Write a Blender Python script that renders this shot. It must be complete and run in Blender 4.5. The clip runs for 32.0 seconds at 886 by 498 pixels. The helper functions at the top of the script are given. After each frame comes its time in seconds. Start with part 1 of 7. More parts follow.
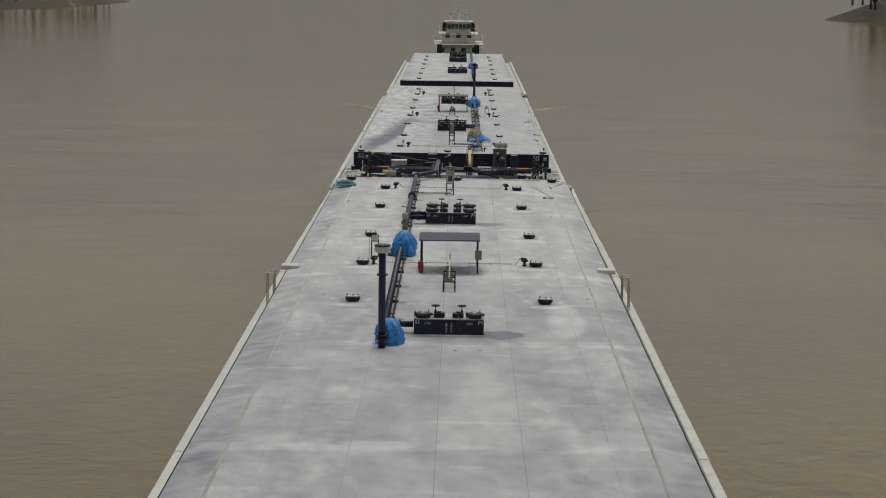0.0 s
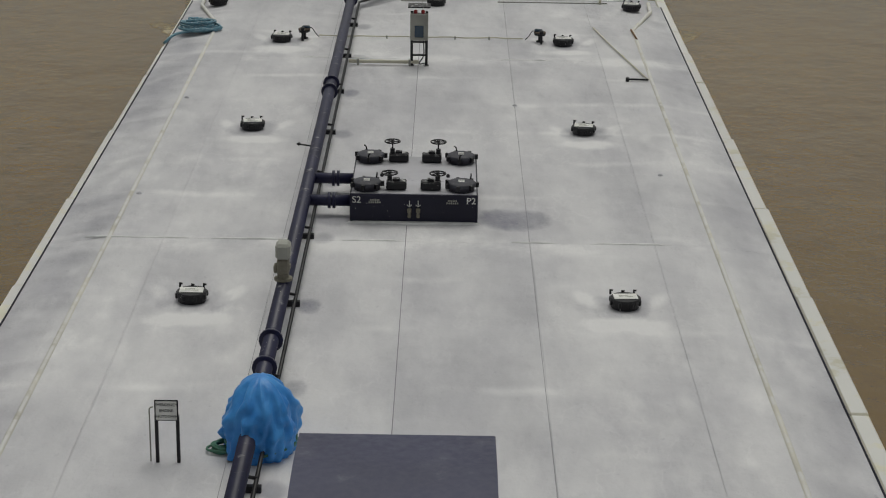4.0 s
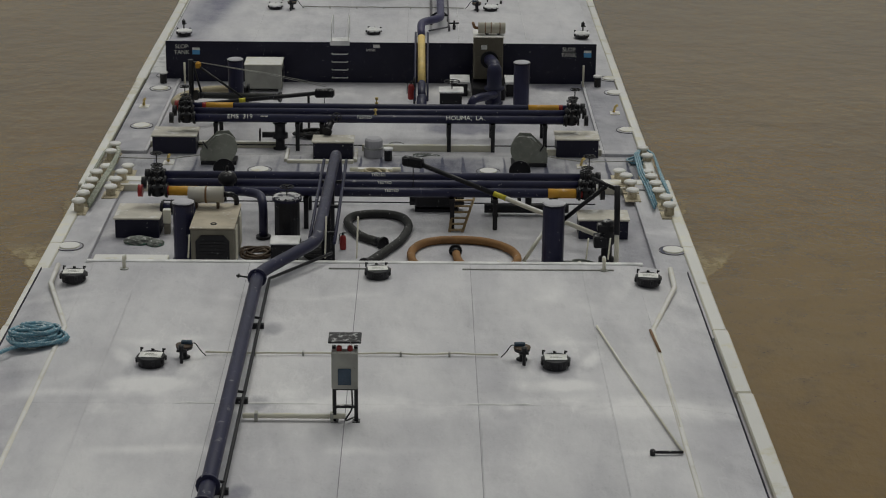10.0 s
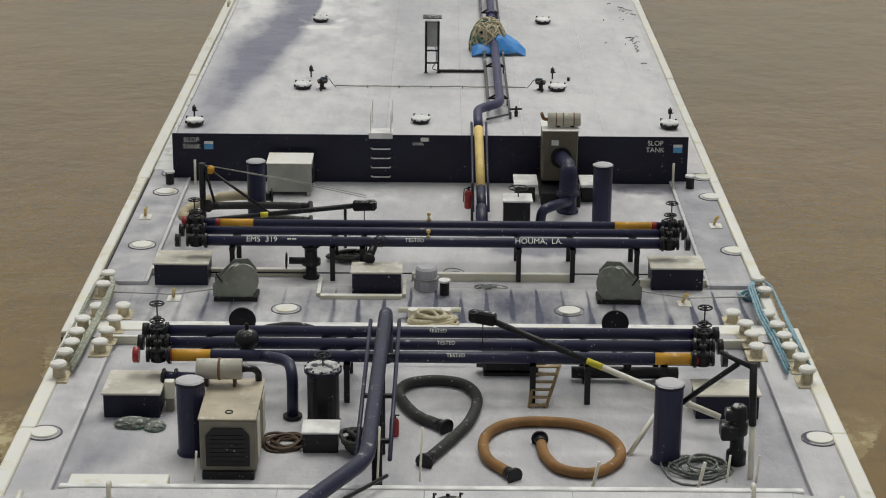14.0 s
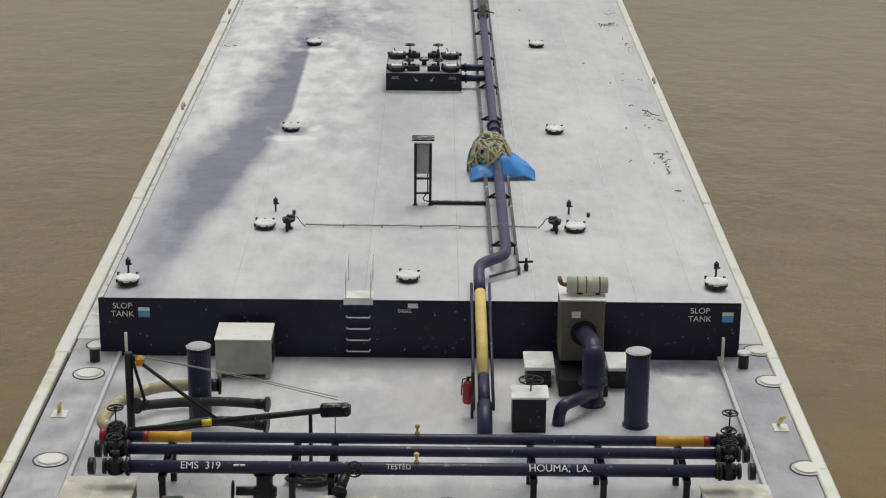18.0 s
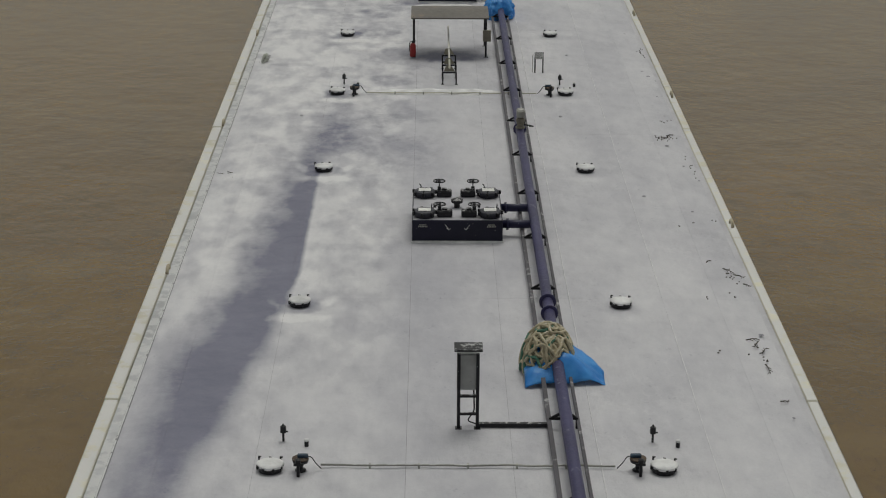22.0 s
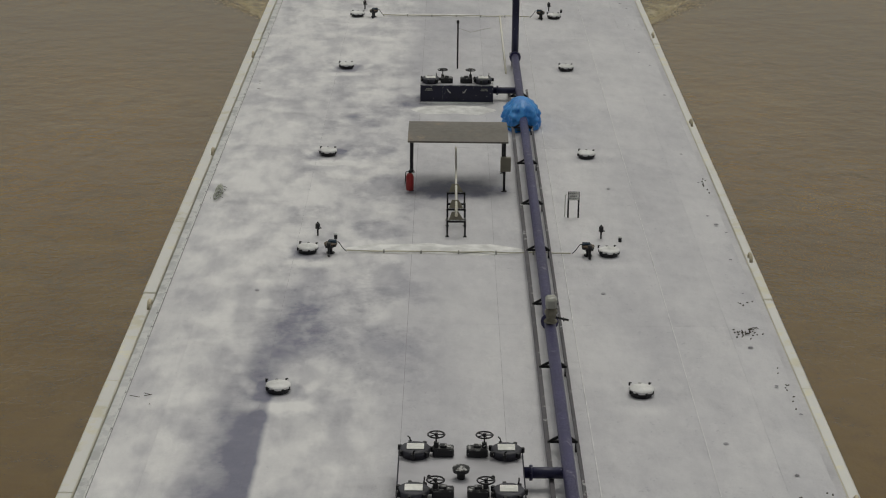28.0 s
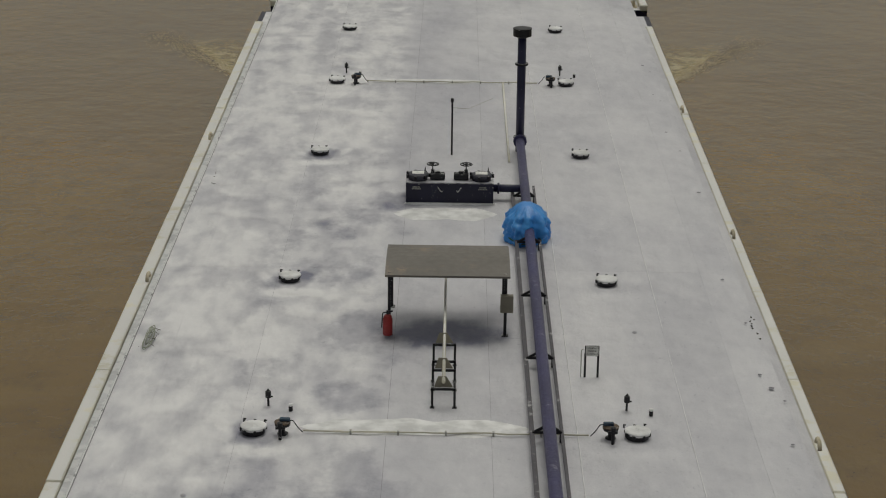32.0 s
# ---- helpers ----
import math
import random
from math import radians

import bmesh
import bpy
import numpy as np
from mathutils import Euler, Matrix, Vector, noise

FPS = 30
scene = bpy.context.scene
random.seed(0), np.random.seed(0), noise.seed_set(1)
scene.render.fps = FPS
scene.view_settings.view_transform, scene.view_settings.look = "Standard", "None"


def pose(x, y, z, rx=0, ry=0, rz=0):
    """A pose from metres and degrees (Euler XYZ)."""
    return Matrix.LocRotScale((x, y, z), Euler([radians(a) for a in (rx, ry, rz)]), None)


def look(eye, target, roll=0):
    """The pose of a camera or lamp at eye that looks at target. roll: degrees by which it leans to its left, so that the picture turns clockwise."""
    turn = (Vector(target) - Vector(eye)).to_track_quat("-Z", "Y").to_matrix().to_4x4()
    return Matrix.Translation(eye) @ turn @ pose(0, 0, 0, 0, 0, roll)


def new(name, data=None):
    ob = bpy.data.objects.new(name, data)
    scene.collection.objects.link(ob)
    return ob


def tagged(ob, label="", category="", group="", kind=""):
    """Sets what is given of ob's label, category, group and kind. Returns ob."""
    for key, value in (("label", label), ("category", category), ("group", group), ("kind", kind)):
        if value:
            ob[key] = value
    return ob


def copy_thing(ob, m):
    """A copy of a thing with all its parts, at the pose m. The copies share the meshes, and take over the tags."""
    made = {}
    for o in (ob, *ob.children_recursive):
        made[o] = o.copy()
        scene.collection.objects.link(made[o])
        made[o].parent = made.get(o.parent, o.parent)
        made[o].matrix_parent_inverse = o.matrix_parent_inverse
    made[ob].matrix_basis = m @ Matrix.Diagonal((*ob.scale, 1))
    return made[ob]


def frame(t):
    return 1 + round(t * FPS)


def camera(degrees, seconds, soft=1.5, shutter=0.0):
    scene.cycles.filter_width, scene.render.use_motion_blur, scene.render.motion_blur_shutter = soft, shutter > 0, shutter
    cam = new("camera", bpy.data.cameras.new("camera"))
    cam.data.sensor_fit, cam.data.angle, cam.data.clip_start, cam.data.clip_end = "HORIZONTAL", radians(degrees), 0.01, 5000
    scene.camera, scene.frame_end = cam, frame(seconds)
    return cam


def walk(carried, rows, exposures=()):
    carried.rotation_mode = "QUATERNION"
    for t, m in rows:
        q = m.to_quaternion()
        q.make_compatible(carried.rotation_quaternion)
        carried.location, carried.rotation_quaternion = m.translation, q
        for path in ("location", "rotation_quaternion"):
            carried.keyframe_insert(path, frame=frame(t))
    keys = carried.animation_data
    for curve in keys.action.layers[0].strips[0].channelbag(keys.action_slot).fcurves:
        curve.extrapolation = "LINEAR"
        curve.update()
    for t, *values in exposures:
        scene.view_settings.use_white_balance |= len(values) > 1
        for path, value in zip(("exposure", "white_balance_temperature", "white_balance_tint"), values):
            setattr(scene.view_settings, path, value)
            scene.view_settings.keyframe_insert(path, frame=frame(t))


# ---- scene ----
# The walk: seconds, place, yaw, pitch and roll in degrees.
PATH = [
    (0, 0.350, -79.500, 17.100, 0.440, -8.350, 0.800), (0.5, 0.340, -76.000, 17.800, 0.390, -9.250, 0.850),
    (1, 0.320, -69.800, 18.400, 0.320, -10.550, 0.880), (1.5, 0.400, -56.500, 18.900, 0.370, -12.600, 0.880),
    (2, 0.500, -42.300, 19.050, 0.450, -15.020, 0.870), (2.5, 0.420, -27.200, 17.600, 0.350, -17.750, 0.870),
    (3, 0.491, -18.273, 16.384, 0.307, -19.085, 0.917), (3.5, 0.528, -16.115, 16.239, 0.188, -19.249, 0.893),
    (5.5, 0.783, -9.933, 16.075, -0.411, -19.272, 0.928), (6, 0.814, -8.403, 16.092, -0.532, -19.303, 0.969),
    (6.5, 0.853, -6.903, 16.126, -0.626, -19.359, 1.002), (7, 0.902, -5.375, 16.257, -0.747, -19.438, 0.991),
    (7.5, 0.942, -3.867, 16.768, -0.805, -19.488, 0.956), (8, 0.902, -2.359, 17.223, -0.888, -19.433, 0.951),
    (8.5, 1.009, -0.769, 17.769, -0.796, -19.504, 0.875), (9, 1.127, 0.775, 18.220, -0.698, -19.422, 0.761),
    (9.5, 1.231, 2.413, 18.388, -0.607, -19.361, 0.583), (10, 1.241, 3.866, 18.369, -0.600, -19.354, 0.604),
    (10.5, 0.798, 5.412, 18.300, -0.618, -19.329, 0.521), (11, 0.145, 6.835, 18.276, -0.559, -19.310, 0.504),
    (11.5, 0.047, 8.367, 18.225, -0.368, -19.295, 0.415), (12, 0.095, 9.861, 18.207, -0.294, -19.305, 0.292),
    (12.5, 0.073, 11.310, 18.137, -0.241, -19.286, 0.371), (13, 0.085, 12.803, 18.087, -0.146, -19.269, 0.383),
    (13.5, 0.077, 14.277, 18.064, -0.112, -19.220, 0.410), (14, 0.037, 15.754, 17.985, -0.087, -19.092, 0.469),
    (14.5, 0.118, 17.277, 17.955, 0.035, -19.088, 0.380), (16.5, 0.107, 23.214, 17.527, -0.012, -18.702, 0.506),
    (17, 0.023, 24.701, 17.530, -0.179, -18.697, 0.612), (17.5, 0.025, 26.219, 17.713, -0.248, -18.588, 0.611),
    (18, 0.026, 27.689, 18.154, -0.296, -18.575, 0.623), (18.5, 0.144, 29.230, 18.635, -0.249, -18.596, 0.615),
    (19, 0.293, 30.788, 19.091, -0.155, -18.612, 0.556), (19.5, 0.329, 32.248, 19.252, -0.212, -18.530, 0.476),
    (20, -0.058, 33.574, 19.377, -0.421, -18.607, 0.614), (20.5, -0.866, 35.030, 19.513, -0.531, -18.718, 0.576),
    (21, -1.105, 36.574, 19.560, -0.372, -18.755, 0.264), (21.5, -1.135, 38.121, 19.572, -0.397, -18.774, 0.407),
    (22, -1.125, 39.607, 19.582, -0.450, -18.784, 0.342), (22.5, -1.217, 41.117, 19.555, -0.594, -18.765, 0.602),
    (23, -1.187, 42.593, 19.555, -0.606, -18.758, 0.573), (23.5, -1.104, 44.076, 19.540, -0.583, -18.753, 0.551),
    (24, -1.048, 45.627, 19.512, -0.127, -18.769, 0.572), (24.5, -1.016, 47.163, 19.442, -0.146, -18.744, 0.646),
    (25, -0.912, 48.679, 19.438, -0.157, -18.769, 0.509), (25.5, -0.912, 50.116, 19.440, -0.328, -18.778, 0.585),
    (27.5, -0.788, 55.837, 19.499, 0.126, -18.863, 0.645), (28, -0.700, 57.374, 19.443, 0.046, -18.830, 0.618),
    (28.5, -0.624, 58.861, 19.479, -0.041, -18.874, 0.577), (29, -0.542, 60.355, 19.480, -0.102, -18.877, 0.553),
    (29.5, -0.469, 61.880, 19.482, -0.194, -18.901, 0.537), (30, -0.460, 63.404, 19.468, -0.034, -18.935, 0.686),
    (30.5, -0.369, 64.896, 19.509, 0.612, -19.014, 0.665), (31, -0.294, 66.368, 19.510, 0.567, -19.024, 0.648),
    (31.5, -0.259, 67.900, 19.464, 0.432, -19.016, 0.620), (32, -0.240, 69.337, 19.486, 0.287, -19.031, 0.683),
]


def aim(x, y, z, yaw, pitch, roll):
    a, b = radians(yaw), radians(pitch)
    eye = Vector((x, y, z))
    way = Vector((-math.sin(a) * math.cos(b), math.cos(a) * math.cos(b), math.sin(b)))
    return look(eye, eye + 10 * way, roll)


cam = camera(25.26, 32.0, soft=1.1)
walk(cam, [(t, aim(*row)) for t, *row in PATH], exposures=[(0.0, -0.32, 6750, 4), (3.0, -0.34, 6750, 4), (6.0, -0.6, 6750, 4), (9.0, -0.66, 6750, 4), (11.0, -0.45, 6800, 4), (13.0, -0.17, 6850, 4), (14.0, 0.1, 6850, 4), (17.0, 0.2, 6800, 4), (19.0, 0.07, 6750, 4), (20.5, -0.27, 6750, 4), (21.5, -0.45, 6750, 4), (25.0, -0.47, 6750, 4), (28.0, -0.48, 6950, 4), (32.0, -0.48, 6950, 4)])

# ---- daylight under a snowing overcast sky ----
world = bpy.data.worlds.new("overcast")
scene.world = world
world.use_nodes = True
wn, wl = world.node_tree.nodes, world.node_tree.links
wn.clear()
sky = wn.new("ShaderNodeTexSky")
sky.sky_type, sky.sun_disc = "NISHITA", False
sky.sun_elevation, sky.sun_rotation = radians(66), radians(8)
sky.air_density, sky.dust_density = 1.0, 4.0
grey = wn.new("ShaderNodeHueSaturation")
grey.inputs["Saturation"].default_value = 0.12
glow = wn.new("ShaderNodeBackground")
glow.inputs["Strength"].default_value = 0.085
back = wn.new("ShaderNodeOutputWorld")
wl.new(sky.outputs[0], grey.inputs["Color"])
wl.new(grey.outputs[0], glow.inputs[0])
wl.new(glow.outputs[0], back.inputs[0])

sun = bpy.data.lights.new("sun", "SUN")
sun.energy, sun.angle, sun.color = 0.9, radians(36), (1.0, 0.97, 0.92)
sun_ob = new("sun", sun)
sun_ob.matrix_world = look((10, 52, 95), (0, 20, 0))

# ---- materials ----


class Mat:
    """A small builder of node materials."""

    def __init__(self, name):
        self.m = bpy.data.materials.new(name)
        self.m.use_nodes = True
        self.n, self.l = self.m.node_tree.nodes, self.m.node_tree.links
        self.b = self.n["Principled BSDF"]
        self.geo = self.n.new("ShaderNodeNewGeometry")
        self.tex = self.n.new("ShaderNodeTexCoord")
        self.pos = self.geo.outputs["Position"]

    def put(self, socket, v):
        if isinstance(v, bpy.types.NodeSocket):
            self.l.new(v, socket)
        elif isinstance(v, (tuple, list)) and len(v) == 3 and socket.type == "RGBA":
            socket.default_value = (*v, 1)
        else:
            socket.default_value = v

    def noise(self, scale, detail=3.0, rough=0.55, stretch=None, offset=(0, 0, 0), co=None):
        mp = self.n.new("ShaderNodeMapping")
        mp.inputs["Scale"].default_value = stretch or (1, 1, 1)
        mp.inputs["Location"].default_value = offset
        self.l.new(co or self.pos, mp.inputs[0])
        t = self.n.new("ShaderNodeTexNoise")
        t.inputs["Scale"].default_value, t.inputs["Detail"].default_value, t.inputs["Roughness"].default_value = scale, detail, rough
        self.l.new(mp.outputs[0], t.inputs["Vector"])
        return t.outputs[0]

    def math(self, op, a, b=0.0, c=0.0):
        t = self.n.new("ShaderNodeMath")
        t.operation = op
        for s, v in zip(t.inputs, (a, b, c)):
            self.put(s, v)
        return t.outputs[0]

    def step(self, v, lo, hi, a=0.0, b=1.0):
        t = self.n.new("ShaderNodeMapRange")
        t.interpolation_type = "SMOOTHSTEP"
        for k, x in zip(("Value", "From Min", "From Max", "To Min", "To Max"), (v, lo, hi, a, b)):
            self.put(t.inputs[k], x)
        return t.outputs[0]

    def mix(self, f, a, b):
        t = self.n.new("ShaderNodeMix")
        t.data_type = "RGBA"
        self.put(t.inputs[0], f)
        self.put(t.inputs[6], a)
        self.put(t.inputs[7], b)
        return t.outputs[2]

    def xyz(self, v):
        t = self.n.new("ShaderNodeSeparateXYZ")
        self.l.new(v, t.inputs[0])
        return t.outputs

    def bump(self, h, strength=0.3, distance=0.01):
        t = self.n.new("ShaderNodeBump")
        t.inputs["Strength"].default_value, t.inputs["Distance"].default_value = strength, distance
        self.l.new(h, t.inputs["Height"])
        self.l.new(t.outputs[0], self.b.inputs["Normal"])

    def random(self):
        return self.n.new("ShaderNodeObjectInfo").outputs["Random"]

    def done(self, color, rough=0.5, metal=0.0, spec=None):
        self.put(self.b.inputs["Base Color"], color)
        self.put(self.b.inputs["Roughness"], rough)
        self.put(self.b.inputs["Metallic"], metal)
        if spec is not None:
            self.put(self.b.inputs["Specular IOR Level"], spec)
        return self.m


SNOW = (0.78, 0.78, 0.79)


def paint(name, base, rough=0.45, metal=0.0, worn=None, amount=0.5, snow=0.0, scale=4.0, spec=None, bump=0.2, flecks=0.0):
    """Coated metal: two scales of variation, worn spots and thin snow on what faces up."""
    k = Mat(name)
    big, small = k.noise(scale * 0.35, 3), k.noise(scale * 9, 4, 0.6)
    c = k.mix(k.step(big, 0.3, 0.7), tuple(v * 0.82 for v in base), tuple(min(1, v * 1.15) for v in base))
    if worn:
        spots = k.math("MULTIPLY", k.step(k.noise(scale * 1.7, 5, 0.65, offset=(3, 7, 1)), 0.72 - 0.2 * amount, 0.8), k.step(small, 0.35, 0.6))
        c = k.mix(spots, c, worn)
    r = k.step(small, 0.2, 0.8, max(0.05, rough - 0.1), min(1, rough + 0.12))
    if snow > 0:
        up = k.step(k.xyz(k.geo.outputs["Normal"])[2], 0.55, 0.95)
        cover = k.math("MULTIPLY", up, k.step(k.noise(scale * 1.2, 4, 0.6, offset=(9, 2, 5)), 0.62 - 0.42 * snow, 0.78 - 0.42 * snow))
        cover = k.math("MULTIPLY", cover, min(1.0, 0.45 + 0.55 * snow))
        c = k.mix(cover, c, SNOW)
        r = k.math("MAXIMUM", r, k.math("MULTIPLY", cover, 0.85))
    if flecks > 0:
        # clinging flakes of snow
        dots = k.step(k.noise(21.0, 1.5, 0.5, offset=(4, 4, 4)), 0.76 - flecks, 0.79 - flecks, 0.0, 0.8)
        c = k.mix(dots, c, SNOW)
    k.bump(small, bump, 0.004)
    return k.done(c, r, metal, spec)


def deck_paint(name, streak, thin=0.0):
    """Lavender-grey deck coating under a thin, wind-drifted cover of snow that also holds some relief shading. streak:
    whether wind has cleared a long band.
    """
    k = Mat(name)
    x, y, z = k.xyz(k.pos)
    coat = k.mix(k.step(k.noise(0.7, 4), 0.3, 0.7), (0.175, 0.176, 0.232), (0.25, 0.248, 0.312))
    drift = k.noise(0.3, 4, 0.5, stretch=(1.3, 0.55, 1))
    ripple = k.noise(1.6, 4, 0.55, stretch=(1.2, 0.55, 1), offset=(4, 1, 0))
    grain = k.noise(14, 4, 0.7)
    speck = k.noise(55, 2, 0.6)
    smudge = k.noise(4.2, 4, 0.6, stretch=(1.0, 0.4, 1), offset=(13, 5, 0))
    cover = k.math("ADD", k.math("MULTIPLY", drift, 0.8), k.math("ADD", k.math("MULTIPLY", ripple, 0.36), k.math("MULTIPLY", smudge, 0.22)))
    cover = k.step(cover, 0.36, 0.98, 0.45 if streak else 0.54, 0.87 if streak else 0.79)
    cover = k.math("ADD", cover, k.step(k.random(), 0, 1, -0.04, 0.03))
    vein = k.math("ABSOLUTE", k.math("SUBTRACT", k.noise(0.8, 4, 0.6, stretch=(1.1, 0.5, 1), offset=(21, 3, 0)), 0.5))
    crease = k.math("MULTIPLY", k.step(vein, 0.0, 0.018, 1.0, 0.0), k.step(k.noise(0.35, 3, 0.5, offset=(1, 17, 0)), 0.45, 0.6))
    cover = k.math("ADD", cover, k.math("MULTIPLY", crease, 0.06))
    fleck = k.step(k.noise(9.0, 3, 0.6, stretch=(1, 0.6, 1), offset=(3, 3, 0)), 0.64, 0.72, 0.0, 0.22 if streak else 0.12)
    cover = k.math("SUBTRACT", cover, k.math("MULTIPLY", fleck, k.step(drift, 0.42, 0.58, 1.0, 0.1)))

    def bare_spot(cx, cy, rx, ry, much):
        u = k.math("DIVIDE", k.math("SUBTRACT", x, cx), rx)
        v = k.math("DIVIDE", k.math("SUBTRACT", y, cy), ry)
        d = k.math("ADD", k.math("ADD", k.math("MULTIPLY", u, u), k.math("MULTIPLY", v, v)), k.math("MULTIPLY", k.math("SUBTRACT", ripple, 0.5), 1.4))
        return k.step(d, 0.25, 1.1, much, 0.0)

    def scour(cx, cy, much=1.0):
        """Wind round a hatch: a swept ring and a bank of snow before and beside it."""
        u, v = k.math("SUBTRACT", x, cx), k.math("SUBTRACT", y, cy)
        w = k.math("MULTIPLY", k.math("SUBTRACT", ripple, 0.5), 1.1)
        d = k.math("ADD", k.math("SQRT", k.math("ADD", k.math("MULTIPLY", u, u), k.math("MULTIPLY", v, v))), w)
        ring = k.step(d, 0.4, 0.75, 0.3, 0.0)
        bu, bv = k.math("MULTIPLY", u, 0.75), k.math("MULTIPLY", k.math("ADD", v, 0.75 if streak else 0.95), 1.7)
        bd = k.math("ADD", k.math("SQRT", k.math("ADD", k.math("MULTIPLY", bu, bu), k.math("MULTIPLY", bv, bv))), w)
        bank = k.step(bd, 0.2, 0.8, 0.34, 0.0)
        su = k.math("DIVIDE", k.math("SUBTRACT", k.math("SUBTRACT", k.math("ABSOLUTE", u), 0.55), k.math("MULTIPLY", v, 0.35)), 0.24)
        sv = k.math("DIVIDE", k.math("SUBTRACT", v, 0.35), 0.6)
        sd = k.math("ADD", k.math("SQRT", k.math("ADD", k.math("MULTIPLY", su, su), k.math("MULTIPLY", sv, sv))), w)
        return k.math("MULTIPLY", k.math("ADD", k.math("SUBTRACT", bank, ring), k.step(sd, 0.3, 1.1, 0.24, 0.0)), much)

    for sy in ((76.05, 85.65, 97.45, 106.9, 116.2, 127.6) if streak else (0.1, 9.95, 19.2, 30.85, 40.0)):
        for sx in ((-4.3, 3.7) if streak else (-4.02, 3.92)):
            cover = k.math("ADD", cover, scour(sx, sy, ((1.7 if sx < 0 else 0.3) if sy > 80 else 0.2) if streak else 1.0))
    if streak:
        # the cleared band runs slantwise from the wall, then breaks into patches
        edge = k.math("MULTIPLY", k.math("SUBTRACT", k.noise(0.7, 4, 0.55, stretch=(1, 0.4, 1)), 0.5), 0.9)
        fray = k.math("MULTIPLY", k.math("SUBTRACT", k.noise(5.0, 3, 0.6, stretch=(0.7, 1.0, 1), offset=(6, 1, 0)), 0.5), 0.3)
        # its windward side fades out softly, its lee side stops at a weld seam
        left = k.math("ADD", k.math("MULTIPLY", k.math("SUBTRACT", y, 76.0), 0.095), -7.45)
        right = k.math("MINIMUM", k.math("ADD", k.math("MULTIPLY", k.math("SUBTRACT", y, 75.4), 0.12), -6.0), k.math("ADD", k.math("MULTIPLY", k.math("MAXIMUM", k.math("SUBTRACT", y, 97.0), 0.0), 0.14), -4.47))
        soft = k.math("ADD", k.step(y, 82.0, 88.0, 0.5, 0.1), k.step(y, 97.0, 100.0, 0.0, 0.7))
        past_left = k.math("ADD", k.math("SUBTRACT", x, left), k.math("ADD", edge, fray))
        past_right = k.math("ADD", k.math("DIVIDE", k.math("SUBTRACT", x, right), soft), k.math("MULTIPLY", k.math("ADD", edge, fray), k.step(y, 82.0, 88.0, 1.0, 0.5)))
        # lobes carry the buckled relief's light and dark besides drifted snow
        swell = k.math("ADD", k.math("MULTIPLY", y, 0.52), k.math("MULTIPLY", k.noise(0.6, 2, 0.5, offset=(14, 2, 0)), 2.0))
        cells = k.step(k.noise(0.7, 3, 0.5, stretch=(1.5, 0.5, 1), offset=(3, 22, 0)), 0.4, 0.6)
        lobe = k.math("MULTIPLY", k.math("SINE", k.math("MULTIPLY", swell, 6.283)), k.math("MULTIPLY", cells, k.math("MULTIPLY", k.step(x, -2.4, -1.0, 1.0, 0.06), k.step(y, 84.0, 98.0, 0.25, 1.0))))
        cover = k.math("ADD", cover, k.math("MULTIPLY", lobe, 0.13))
        waves = k.math("MULTIPLY", lobe, 0.6)
        bare = k.math("MULTIPLY", k.step(past_left, -0.75, 1.15), k.step(past_right, -1.0, 1.0, 1.0, 0.0))
        bare = k.math("MULTIPLY", bare, k.step(y, 70.6, 70.8))
        bare = k.math("MULTIPLY", bare, k.math("MULTIPLY", k.step(y, 71.0, 82.0, 0.35, 1.0), k.step(y, 94.0, 110.0, 0.92, 0.0)))
        patch = k.step(k.noise(0.5, 5, 0.62, stretch=(1.0, 0.7, 1), offset=(7, 2, 0)), 0.47, 0.62)
        zone = k.math("MULTIPLY", k.step(y, 88.0, 104.0), k.step(y, 118.0, 134.0, 1.0, 0.0))
        zone = k.math("MULTIPLY", zone, k.math("MULTIPLY", k.step(x, -6.0, -4.6), k.step(x, -1.8, -0.2, 1.0, 0.0)))
        patch = k.math("MULTIPLY", patch, k.math("MULTIPLY", zone, 0.34))
        # ribs whiten the raised frames as painted highlights, with caught snow
        rib = k.step(k.math("ADD", k.math("MULTIPLY", k.noise(1.25, 3, 0.5, stretch=(1.1, 0.5, 1), offset=(2, 3, 0)), 0.65), k.math("MULTIPLY", k.noise(0.4, 3, 0.5, stretch=(1.2, 0.5, 1)), 0.35)), 0.36, 0.6)
        outer = k.math("MULTIPLY", k.math("MULTIPLY", k.step(x, -2.6, -1.4, 1.0, 0.0), rib), k.step(y, 78.0, 90.0, 0.4, 1.0))
        cover = k.math("ADD", k.math("MULTIPLY", cover, 0.72), k.math("MULTIPLY", outer, 0.34))
        cover = k.math("ADD", cover, k.step(x, -1.5, 1.5, 0.06, 0.16))
        cover = k.math("SUBTRACT", cover, k.math("MULTIPLY", bare, 1.0))
        cover = k.math("SUBTRACT", cover, patch)
        cover = k.math("SUBTRACT", cover, bare_spot(-0.4, 112.8, 1.6, 1.1, 0.55))
        cover = k.math("SUBTRACT", cover, bare_spot(-1.9, 123.0, 1.0, 1.0, 0.4))
        wob = k.math("MULTIPLY", k.noise(0.7, 2, 0.5), 0.12)
        bar = k.math("PINGPONG", k.math("ADD", x, wob), 0.31)
        bar = k.step(bar, 0.0, k.step(y, 58.8, 61.5, 0.15, 0.05), 1.0, 0.0)
        some = k.step(k.noise(0.55, 3, 0.6, stretch=(1.6, 0.35, 1), offset=(1, 0, 0)), 0.32, 0.55)
        side = k.step(x, -3.2, -1.2, 0.35, 1.0)
        stern = k.step(y, 62.0, 61.4)
        rub = k.math("MULTIPLY", k.math("MULTIPLY", bar, some), k.math("MULTIPLY", side, k.math("MULTIPLY", stern, 0.75)))
